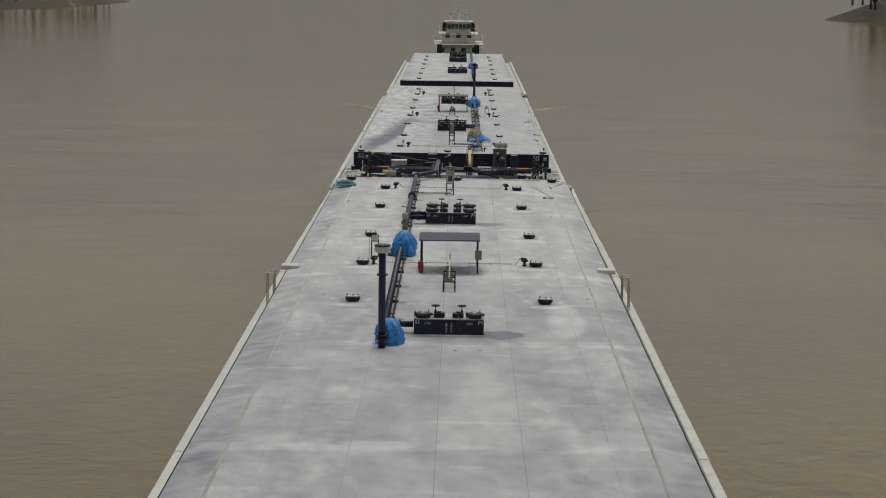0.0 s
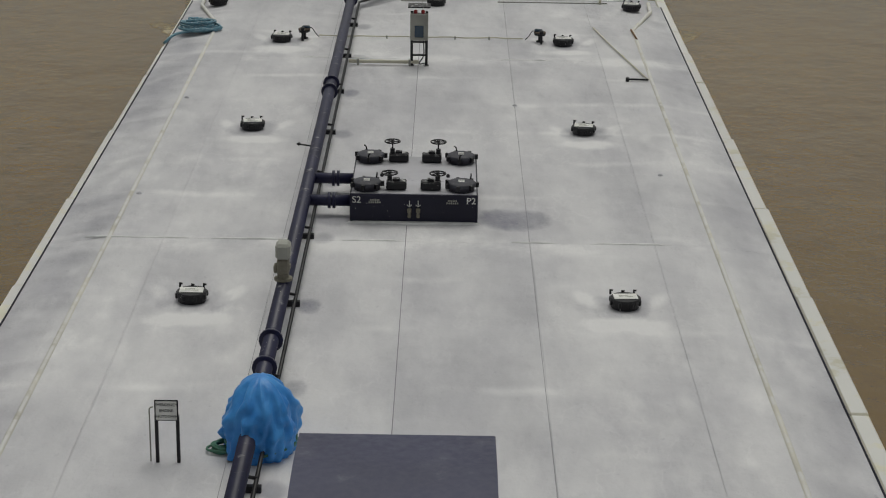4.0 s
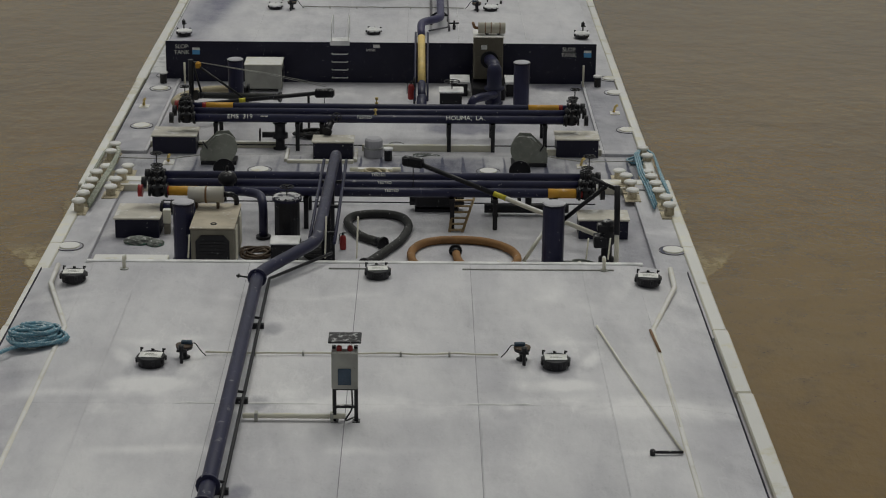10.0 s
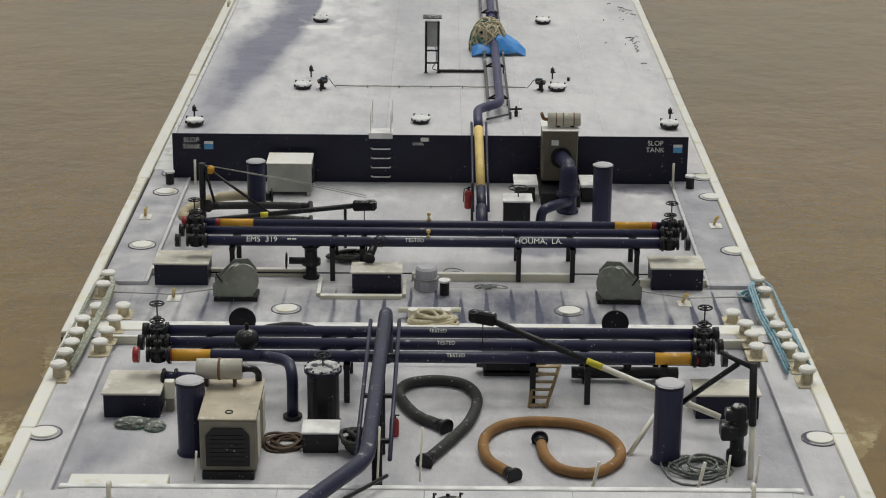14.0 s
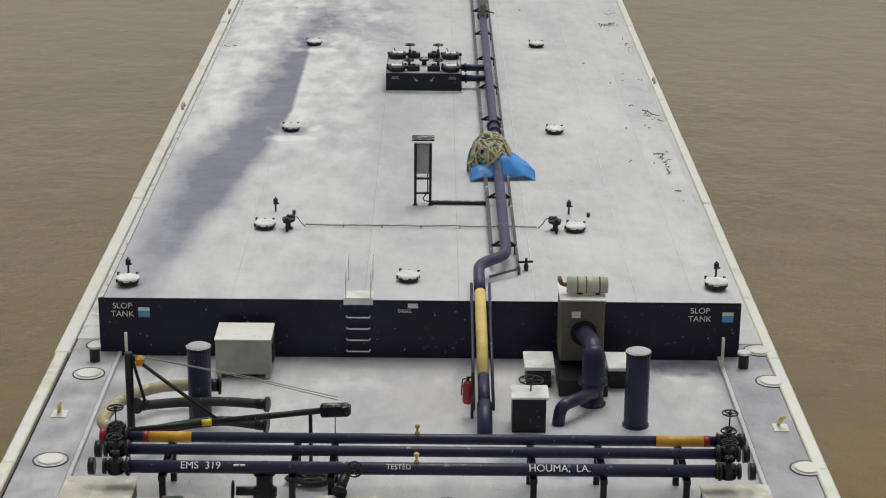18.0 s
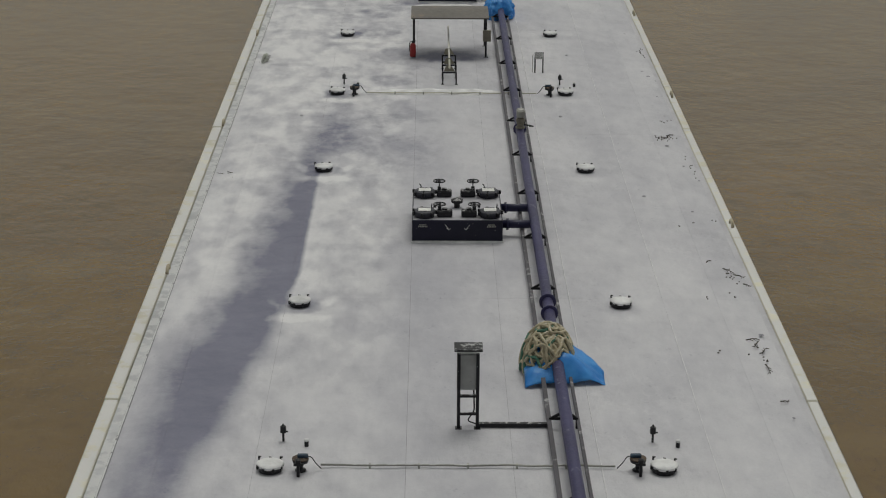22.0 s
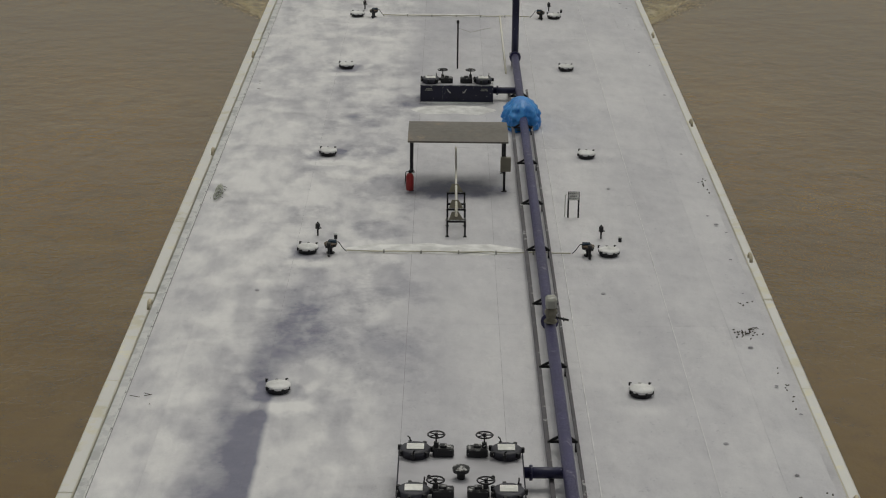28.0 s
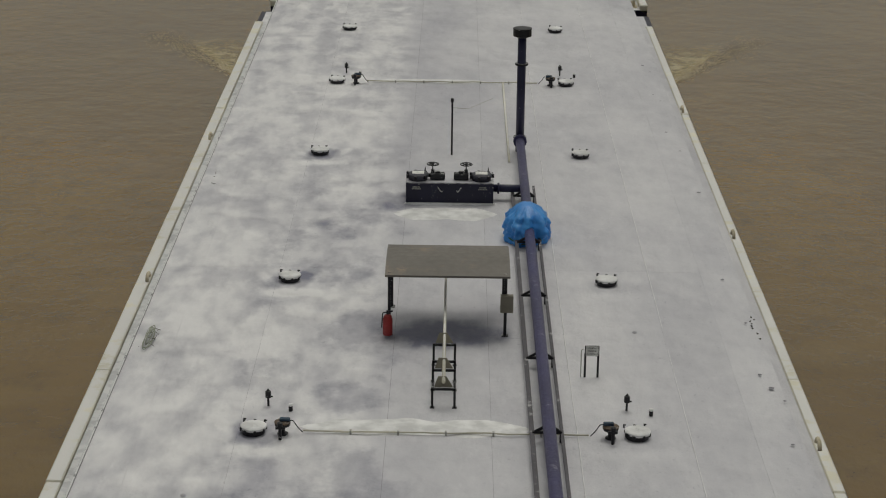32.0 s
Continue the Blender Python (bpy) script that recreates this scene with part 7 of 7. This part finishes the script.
wheel(e, 0.4, 0.35, 1.08, 0.26, 0, 0.25)
extinguisher(0.8, 67.2, DB + 0.35, "red fire extinguisher hung beside the yellow pipe")
e = thing("hanger_post", 0.9, 67.2, DB, "thin black post beside the sloping pipe", "post")
bm = B()
tube(bm, [(0, 0, 0), (0, 0, 1.1)], 0.035, 6)
part("post", bm, "black_clean", e)

e = thing("hose_crane", -6.3, 66.0, DB, "black hose crane with a diagonal stay and wires", "crane")
bm = B()
tube(bm, [(0, 0, 0), (0, 0, 1.95)], 0.085, 10)
part("post", bm, "black_clean", e)
bm = B()
tube(bm, [(0.02, 0, 1.9), (1.9, -0.7, 0.75)], 0.04, 8)
part("stay", bm, "black_clean", e)
bm = B()
tube(bm, [(0.05, 0, 1.9), (0.32, -0.1, 0.9)], 0.035, 6)
part("strut", bm, "black_clean", e)
bm = B()
lathe(bm, [(0.09, 1.7), (0.1, 1.85), (0.05, 1.9)], 8, (0.25, -0.08, 0))
part("hook_block", bm, "yellow", e, "yellow hook block")
for q in range(2):
    bm = B()
    tube(bm, [(0.05, 0, 1.9), (2.4, -0.5, 1.66 - 0.04 * q), (4.4, -1.0, 1.4 - 0.06 * q)], 0.01, 4)
    part("wire", bm, "grey", e)
boom(0, 0, 0, [(-1.95, 64.9, 2.18), (-6.1, 64.45, 1.86)], 0.6, "black hose crane boom resting above the headers", False)
e = thing("boom_rest", -2.45, 64.85, DB, "thin black rest under the crane boom", "post")
bm = B()
tube(bm, [(0, 0, 0), (0, 0, 1.08)], 0.04, 6)
part("post", bm, "black_clean", e)
e = thing("side_valve", -3.2, 62.55, DB, "black gate valve with a side hand wheel under the header", "valve")
bm = B()
lathe(bm, [(0.22, 0), (0.22, 0.05), (0.14, 0.06), (0.14, 0.35), (0.24, 0.36), (0.24, 0.5), (0.16, 0.52), (0.16, 0.8), (0.22, 0.82), (0.22, 0.86)], 14)
tube(bm, [(0, 0, 0.45), (-0.55, 0, 0.45)], 0.09, 10)
part("body", bm, "black_clean", e)
wheel(e, -0.62, 0, 0.45, 0.2, 0, 0.0).rotation_euler = (0, radians(90), 0)
bm = B()
tube(bm, [(0, 0.3, 0.86), (0, 0.0, 0.8)], 0.12, 10)
part("neck", bm, "pipe", e)
e = thing("deck_drum", -0.3, 61.85, DB, "pale grey drum with a snowy domed top", "drum")
bm = B()
lathe(bm, [(0.3, 0), (0.3, 0.25), (0.27, 0.26), (0.27, 0.52), (0.22, 0.58), (0.08, 0.6)], 18)
part("shell", bm, "dust_top", e)
bm = B()
lathe(bm, [(0.31, 0.26), (0.31, 0.3)], 18)
part("hoop", bm, "steel", e)
e = thing("hydraulic_line", -6.0, 61.55, DB, "thin dark line running across the machinery deck", "pipe")
bm = B()
tube(bm, [(0, 1.0, 0.12), (12.0, 1.1, 0.12)], 0.02, 5)
part("line", bm, "black_clean", e)
e = thing("hydraulic_line", -6.0, 56.7, DA, "thin dark line running across the machinery deck", "pipe")
bm = B()
tube(bm, [(0, -0.6, 0.1), (12.0, -0.7, 0.1)], 0.02, 5)
part("line", bm, "black_clean", e)
for q, (x, y) in enumerate(((1.2, 61.9), (0.4, 62.9), (1.0, 62.6))):
    rope_pile(x, y, DB, 0.4 - 0.08 * q, 0.22, 0.05, 3, 0.012, "net", 30 + q, "loose thin cable on the machinery deck")
rope_pile(-2.4, 63.9, DB, 0.5, 0.3, 0.25, 7, 0.04, "hose_black", 40, "dark coil of hose under the headers")
# red tag bands on a stub beside the riser
for x, y, z in ((-7.0, 70.0, DB + 0.1), (6.7, 70.0, DB + 0.1)):
    e = thing("white_stake", x, y, z, "thin pale stake by the navy wall", "stake", "white stakes")
    bm = B()
    tube(bm, [(0, 0, 0), (0, 0, 0.75)], 0.035, 6)
    part("stake", bm, "cream", e)

# small fittings between the barges
hose([(-4.2, 57.3), (-3.95, 57.7), (-3.4, 57.92), (-2.9, 57.75), (-2.5, 57.3)], DA + 0.17, 0.065, "hose_black", "thin black hose looped behind the headers")
e = thing("drain_valve", -1.72, 62.1, 1.72, "black flanged drain valve with a tilted wheel on the header", "valve")
bm = B()
tube(bm, [(0.12, 0.35, 0.22), (0.0, -0.12, 0.02)], 0.1, 12)
flange(bm, (0.0, -0.14, 0.01), (-0.24, -0.94, -0.4), 0.15)
part("body", bm, "black_clean", e)
wheel(e, 0.28, 0.0, 0.42, 0.15, 50, 0.3)
for y in (63.87, 62.5):
    e = thing("vent_cock", -0.26, y, 2.1, "small brass vent cock on a header pipe", "valve", "vent cocks")
    bm = B()
    lathe(bm, [(0.05, 0.0), (0.05, 0.05), (0.02, 0.06), (0.02, 0.13), (0.05, 0.14), (0.055, 0.2), (0.02, 0.22)], 8)
    part("stem", bm, "pale_yellow", e)
for s in (-1, 1):
    lashing([(s * 4.6 - 0.15, 61.0, DB + 0.35), (s * 6.25 - 0.2, 60.85, DB + 0.16), (s * 8.0 - 0.2, 61.05, DB + 0.14)], 0.016, "grey", "thin steel mooring wire led from the winch")
e = thing("slanted_prop", 3.8, 51.5, DA, "white slanted steel prop under the crane boom", "prop")
bm = B()
tube(bm, [(0, 0, 0.0), (0.55, 0.35, 0.75)], 0.05, 8)
part("leg", bm, "white", e)
for x in (2.98, 5.0):
    e = thing("white_stake", x, 50.0, DA, "short white slanted bracket on the machinery deck", "stake", "white stakes")
    bm = B()
    tube(bm, [(0, 0, 0), (0.12, 0.05, 0.55)], 0.035, 6)
    part("stake", bm, "white", e)

e = thing("air_chamber", -4.02, 54.5, 2.3, "black domed air chamber standing on the header pipes", "valve")
bm = B()
lathe(bm, [(0.16, 0.0), (0.16, 0.12), (0.24, 0.14), (0.26, 0.26), (0.2, 0.38), (0.1, 0.44), (0.05, 0.45)], 16)
part("dome", bm, "black", e)
bm = B()
lathe(bm, [(0.045, 0.44), (0.045, 0.58), (0.02, 0.6)], 8)
part("stem", bm, "black_clean", e)
e = thing("meter_box", -5.55, 53.55, DA, "small pale meter box on a grey pedestal", "box")
bm = B()
box(bm, -0.08, 0.08, -0.08, 0.08, 0, 0.3, 0.01)
part("pedestal", bm, "tan", e)
bm = B()
box(bm, -0.1, 0.1, -0.09, 0.09, 0.3, 0.68, 0.015)
part("box", bm, "white", e, "pale upright box")

# black gear stowed under the headers of the first barge
e = thing("stowed_pump", 1.6, 55.75, DA, "black pump casing stowed under the header pipes", "pump")
bm = B()
box(bm, -0.6, 0.6, -0.2, 0.2, 0.08, 0.5, 0.05)
part("casing", bm, "black_clean", e)
bm = B()
tube(bm, [(-0.75, 0, 0.28), (0.75, 0, 0.28)], 0.16, 12)
part("shaft_housing", bm, "black", e)
bm = B()
box(bm, -0.6, 0.6, -0.25, 0.25, 0, 0.08)
part("skid", bm, "black_clean", e)
e = thing("stowed_boom", 2.9, 55.3, DA, "black spare boom lying on chocks under the headers", "boom")
bm = B()
tube(bm, [(0, 0, 0.2), (2.3, 0.0, 0.2)], 0.13, 12)
part("beam", bm, "black_clean", e)
for x in (0.3, 1.9):
    bm = B()
    box(bm, x - 0.08, x + 0.08, -0.2, 0.2, 0, 0.1)
    part("chock", bm, "black", e)
bm = B()
tube(bm, [(1.2, 0, 0.2), (1.2, -0.05, 0.62)], 0.09, 10)
flange(bm, (1.2, -0.05, 0.62), (0, 0, 1), 0.15)
part("branch_stub", bm, "black", e)

# ---- on the third barge ----
copies(hatch_b, [pose(s * 4.6 + CX, 162 + 11.0 * i, ZC) for i in range(6) for s in (-1, 1)])
for y in (172.0, 200.0, 214.0):
    copy_thing(b4, pose(-1.3, y + 2, ZC))
e = thing("cargo_pipe", 1.9, 0, ZC, "dark cargo pipe along the far barge", "pipe")
bm = B()
tube(bm, [(0, 158, 0.4), (0, 222, 0.4)], 0.16, 12)
part("run", bm, "pipe", e)
for i in range(12):
    bm = B()
    box(bm, -0.06, 0.06, 160 + 5.3 * i - 0.05, 160 + 5.3 * i + 0.05, 0, 0.3)
    part("pipe_support", bm, "black_clean", e)
tarp(2.0, 186.0, ZC, 0.6, 0.8, 0.9, 13.0, "blue tarpaulin tied over a far pipe fitting")
for s in (-1, 1):
    for y in (156.0, 157.4):
        o = copy_thing(first, pose(s * 7.7 + CX, y, 1.12))


# ---- the towboat that pushes them ----
tb = thing("towboat", -0.1, 231.0, 0, "white river towboat with a tall pilothouse", "boat")
bm = B()
slab(bm, [(-4.6, 0.3), (4.6, 0.3), (4.6, 24), (4.0, 25.5), (-4.0, 25.5), (-4.6, 24)], -2.0, 1.3)
part("hull", bm, "navy", tb, "dark hull")
for x in (-2.9, 2.9):
    bm = B()
    box(bm, x - 0.4, x + 0.4, -0.9, 0.5, 0.2, 3.9, 0.1)
    part("push_knee", bm, "black_clean", tb, "black push knee")
for w, y0, y1, z0, z1 in ((3.4, 6, 21, 1.3, 3.5), (2.6, 8, 17, 3.5, 5.1)):
    bm = B()
    box(bm, -w, w, y0, y1, z0, z1, 0.05)
    tier = part("deckhouse", bm, "white", tb, "white deckhouse tier")
    bm = B()
    box(bm, -w - 0.6, w + 0.6, y0 - 0.6, y1 + 0.6, z1, z1 + 0.12, 0.03)
    part("deck_edge", bm, "cream", tier)
    n = int(w * 1.3)
    for i in range(n):
        x = -w + (i + 0.5) * 2 * w / n
        bm = B()
        box(bm, x - 0.35, x + 0.35, y0 - 0.03, y0 - 0.005, z0 + 1.1, z0 + 1.8)
        part("window_pane", bm, "screen", tier, "dark window")
    for s in (-1, 1):
        for i in range(int((y1 - y0) / 4)):
            bm = B()
            yy = y0 + 2 + 4 * i
            x0, x1 = sorted((s * (w + 0.005), s * (w + 0.03)))
            box(bm, x0, x1, yy - 0.4, yy + 0.4, z0 + 1.1, z0 + 1.8)
            part("window_pane", bm, "screen", tier)
    bm = B()
    for zz in (0.55, 1.05):
        tube(bm, [(-w - 0.5, y1 + 0.4, z1 + zz), (-w - 0.5, y0 - 0.5, z1 + zz), (w + 0.5, y0 - 0.5, z1 + zz), (w + 0.5, y1 + 0.4, z1 + zz)], 0.03, 5)
    part("handrail", bm, "white", tier, "white handrail")
bm = B()
slab(bm, [(-1.6, 9), (1.6, 9), (2.0, 10.4), (2.0, 13.5), (-2.0, 13.5), (-2.0, 10.4)], 5.22, 7.0)
ph = part("pilothouse", bm, "white", tb, "white pilothouse")
bm = B()
slab(bm, [(-1.64, 8.96), (1.64, 8.96), (2.05, 10.4), (2.05, 13.2), (-2.05, 13.2), (-2.05, 10.4)], 5.95, 6.75)
part("window_band", bm, "screen", ph, "dark band of pilothouse windows")
for x in (-1.2, -0.6, 0, 0.6, 1.2):
    bm = B()
    box(bm, x - 0.04, x + 0.04, 8.92, 8.97, 5.95, 6.75)
    part("mullion", bm, "white", ph)
bm = B()
slab(bm, [(-2.1, 8.4), (2.1, 8.4), (2.4, 10.4), (2.4, 14), (-2.4, 14), (-2.4, 10.4)], 7.0, 7.18)
part("roof", bm, "cream", ph, "snow-dusted pilothouse roof")
for x, h in ((0, 2.6), (-1.3, 1.5), (1.3, 1.7)):
    bm = B()
    tube(bm, [(x, 11, 7.18), (x, 11, 7.18 + h)], 0.07, 8)
    box(bm, x - 0.5, x + 0.5, 10.95, 11.05, 7.18 + h * 0.6, 7.18 + h * 0.6 + 0.1)
    part("mast", bm, "cream", tb, "pale mast with crosstrees")
for x in (-2.2, 2.2):
    bm = B()
    lathe(bm, [(0.5, 3.6), (0.5, 6.2), (0.4, 6.7)], 16, (x, 19, 0))
    part("funnel", bm, "black_clean", tb, "black exhaust funnel")

# ---- wooded shores ----
rnd = random.Random(11)
M["bank"] = paint("wooded_bank_soil", (0.1, 0.085, 0.065), 0.95, worn=(0.5, 0.5, 0.5), amount=0.9, scale=0.05)
M["bark"] = paint("winter_bark", (0.09, 0.08, 0.07), 0.95, scale=3)
# Grey winter twigs, paled further so the colour holds distant fog.
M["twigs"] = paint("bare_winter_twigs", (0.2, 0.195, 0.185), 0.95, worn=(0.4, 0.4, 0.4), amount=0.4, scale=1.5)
M["house"] = paint("pale_house_siding", (0.5, 0.47, 0.42), 0.8, scale=1)
BANKS = {-1: ((-600, 200, 330, 400, 500, 600, 640, 700, 900, 2100), (-230, -222, -212, -190, -150, -118, -112, -150, -380, -700)),
         1: ((-600, 200, 300, 400, 500, 540, 580, 700, 900, 2100), (260, 225, 195, 165, 128, 112, 125, 260, 420, 800))}


def bank_edge(s, y):
    return float(np.interp(y, *BANKS[s])) + s * 4 * math.sin(y * 0.031)


for s in (-1, 1):
    bm = B()
    rows = []
    for i in range(136):
        y = -600 + 20 * i
        edge = bank_edge(s, y)
        rows.append([bm.verts.new((edge + s * d, y, h + 1.2 * noise.noise(Vector((d * 0.1, y * 0.02, s))))) for d, h in ((0, -1.5), (9, 1.5), (30, 4 if s < 0 else 9), (120, 9 if s < 0 else 34), (900, 26 if s < 0 else 80))])
    for a, b in zip(rows, rows[1:]):
        for j in range(4):
            bm.faces.new((a[j], a[j + 1], b[j + 1], b[j]) if s > 0 else (a[j], b[j], b[j + 1], a[j + 1]))
    bmesh.ops.recalc_face_normals(bm, faces=bm.faces)
    for f in bm.faces:
        f.normal_flip() if f.normal.z < 0 else None
    tagged(part("ground", bm, "bank"), "snow-flecked wooded river bank", "river bank", kind="structure")


def tree_meshes(seed, h):
    k = random.Random(seed)
    bm = B()
    tube(bm, [(0, 0, -0.5), (0.1, 0, h * 0.4), (0, 0.15, h * 0.8)], 0.3, 6, radii=[0.34, 0.24, 0.08])
    tips = []
    for i in range(9):
        a, z = k.uniform(0, 6.28), h * k.uniform(0.28, 0.7)
        r = h * k.uniform(0.16, 0.3)
        tip = Vector((r * math.cos(a), r * math.sin(a), z + h * k.uniform(0.12, 0.25)))
        tube(bm, [(0, 0, z), tip * 0.55 + Vector((0, 0, z * 0.45)), tip], 0.1, 4, radii=[0.13, 0.08, 0.03])
        tips.append(tip)
    bm2 = B()
    for q in range(420):
        t = k.choice(tips)
        p = t + Vector((k.gauss(0, h * 0.09), k.gauss(0, h * 0.09), k.gauss(0, h * 0.09)))
        d = Vector((k.gauss(0, 1), k.gauss(0, 1), k.gauss(0.6, 0.8))).normalized() * k.uniform(0.5, 1.3)
        u, v = sides(d)
        a, b, c = bm2.verts.new(p + u * 0.035), bm2.verts.new(p - u * 0.035), bm2.verts.new(p + d)
        e2 = bm2.verts.new(p + d * 0.5 + v * 0.25)
        bm2.faces.new((a, b, c)), bm2.faces.new((a, e2, b))
    return bm, bm2


kinds = []
for q in range(3):
    e = thing("bare_tree", -190 - 5 * q, 200, 3, "bare grey winter tree on the river bank", "tree", "bank trees")
    a, b = tree_meshes(q, 17 + 3 * q)
    part("trunk", a, "bark", e)
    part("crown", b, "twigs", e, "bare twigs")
    kinds.append(e)
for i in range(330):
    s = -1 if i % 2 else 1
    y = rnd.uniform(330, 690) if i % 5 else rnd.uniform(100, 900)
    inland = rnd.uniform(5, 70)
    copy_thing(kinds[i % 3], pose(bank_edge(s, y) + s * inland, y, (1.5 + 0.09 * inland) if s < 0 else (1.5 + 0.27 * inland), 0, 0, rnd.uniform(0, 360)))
for y, inland, w in ((395, 30, 13), (402, 18, 8), (420, 16, 9), (462, 14, 9), (492, 15, 8)):
    x = bank_edge(-1, y) - inland
    e = thing("house", x, y, 2.5, "pale riverside house with a snow-covered roof", "house", "riverside houses")
    bm = B()
    box(bm, -w / 2, w / 2, -4, 4, -1.5, 3.2)
    part("wall", bm, "house", e)
    bm = B()
    vs = [bm.verts.new(p) for p in ((-w / 2 - 0.5, -4.6, 3.0), (w / 2 + 0.5, -4.6, 3.0), (w / 2 + 0.5, 0, 5.6), (-w / 2 - 0.5, 0, 5.6), (-w / 2 - 0.5, 4.6, 3.0), (w / 2 + 0.5, 4.6, 3.0))]
    bm.faces.new((vs[0], vs[1], vs[2], vs[3])), bm.faces.new((vs[3], vs[2], vs[5], vs[4])), bm.faces.new((vs[0], vs[3], vs[4])), bm.faces.new((vs[1], vs[5], vs[2])), bm.faces.new((vs[0], vs[4], vs[5], vs[1]))
    part("roof", bm, "snow", e, "roof white with snow")
    for i in range(3):
        bm = B()
        box(bm, w / 2 - 0.02, w / 2 + 0.04, -2.8 + 2.4 * i, -1.8 + 2.4 * i, 1.0, 2.2)
        part("window", bm, "screen", e)

# ---- churned water at the joints of the tow ----
k = random.Random(4)


def foam_patch(cx, cy, dx, dy, n, spread, label):
    bm = B()
    for i in range(n):
        t = k.random()
        x, y = cx + dx * t + k.gauss(0, spread * (0.3 + t)), cy + dy * t + k.gauss(0, spread * (0.4 + t))
        r = k.uniform(0.01, 0.035) * (1.2 - 0.6 * t)
        m = 7
        vs = [bm.verts.new((x + r * k.uniform(0.6, 1.7) * math.cos(6.283 * j / m), y + 0.8 * r * k.uniform(0.6, 1.4) * math.sin(6.283 * j / m), 0.012)) for j in range(m)]
        top = bm.verts.new((x, y, 0.018 + 0.05 * r))
        for j in range(m):
            bm.faces.new((vs[j], vs[(j + 1) % m], top))
    bmesh.ops.recalc_face_normals(bm, faces=bm.faces)
    tagged(part("foam", bm, "foam"), label, "foam", kind="stuff")


for s in (-1, 1):
    foam_patch(s * 8.6 - 0.2, 146.5, s * 4.5, 8.0, 2400, 0.35, "pale churned foam spreading from the barge end")

# ---- driftwood litter and scuffed snow on the second barge ----
bm = B()
# a few branched twigs, then tight clusters of leaf crumbs
for x, y, a, n in ((6.45, 83.45, 0.2, 0.3), (6.7, 83.3, -2.2, 0.22), (6.7, 82.6, 0.9, 0.26), (6.68, 81.9, -1.5, 0.3), (6.62, 88.6, -0.7, 0.34), (6.85, 88.1, -0.5, 0.26), (6.98, 87.4, -0.6, 0.2), (6.25, 89.1, 0.6, 0.16), (6.65, 79.75, 0.0, 0.2), (6.6, 101.6, 0.4, 0.25)):
    c, d = math.cos(a), math.sin(a)
    tube(bm, [(x, y, ZB + 0.015), (x + 0.5 * n * c, y + 0.9 * n * d, ZB + 0.03), (x + n * c, y + 1.8 * n * d, ZB + 0.012)], 0.01, 4, radii=[0.018, 0.012, 0.005])
    for t in (0.3, 0.6, 0.8):
        b, m = a + k.choice((-0.8, 0.8)), 0.35 * n
        ox, oy = x + t * n * c, y + 1.8 * t * n * d
        tube(bm, [(ox, oy, ZB + 0.02), (ox + m * math.cos(b), oy + 1.6 * m * math.sin(b), ZB + 0.012)], 0.008, 4, radii=[0.011, 0.005])
for cx, cy, sx, sy, n in ((6.5, 101.4, 0.14, 0.13, 30), (6.75, 103.4, 0.12, 0.25, 6), (6.95, 97.6, 0.05, 0.9, 9), (6.68, 82.6, 0.07, 0.5, 12), (6.78, 88.0, 0.08, 0.3, 10), (6.95, 113.5, 0.05, 0.6, 10), (6.32, 92.5, 0.02, 0.1, 2), (5.9, 92.1, 0.02, 0.1, 1), (6.9, 92.7, 0.03, 0.1, 2), (5.87, 86.35, 0.02, 0.1, 2), (6.61, 86.4, 0.04, 0.2, 3), (5.69, 82.78, 0.03, 0.1, 2)):
    for i in range(n):
        x, y = min(k.gauss(cx, sx), 7.05), k.gauss(cy, sy)
        a, m = k.uniform(0, 6.28), k.uniform(0.02, 0.06)
        tube(bm, [(x, y, ZB + 0.012), (x + m * math.cos(a), y + m * math.sin(a), ZB + 0.025)], 0.012, 5, radii=[0.02, 0.008])
for i in range(14):
    x, y = k.gauss(-7.2, 0.12), k.choice((112.3, 97.0, 125.0)) + k.gauss(0, 0.5)
    a, n = k.uniform(0, 6.28), k.uniform(0.05, 0.25)
    tube(bm, [(x, y, ZB + 0.01), (x + n * math.cos(a), y + n * math.sin(a), ZB + 0.03)], 0.008, 4)
tagged(part("twig_litter", bm, "twig_dark"), "dark twigs and leaf litter scattered on the snow", "litter", kind="stuff")
bm = B()
for i in range(20):
    x, y = k.gauss(6.7, 0.25), k.uniform(74, 140)
    x = min(max(x, 4.6), 7.05)
    r = k.uniform(0.03, 0.075)
    lathe(bm, [(r, 0.001), (r * 0.7, 0.007)], 7, (x, y, ZB))
tagged(part("melt_spots", bm, "wet_spot"), "small dark footprints and melt spots in the snow", "melt spots", kind="stuff")
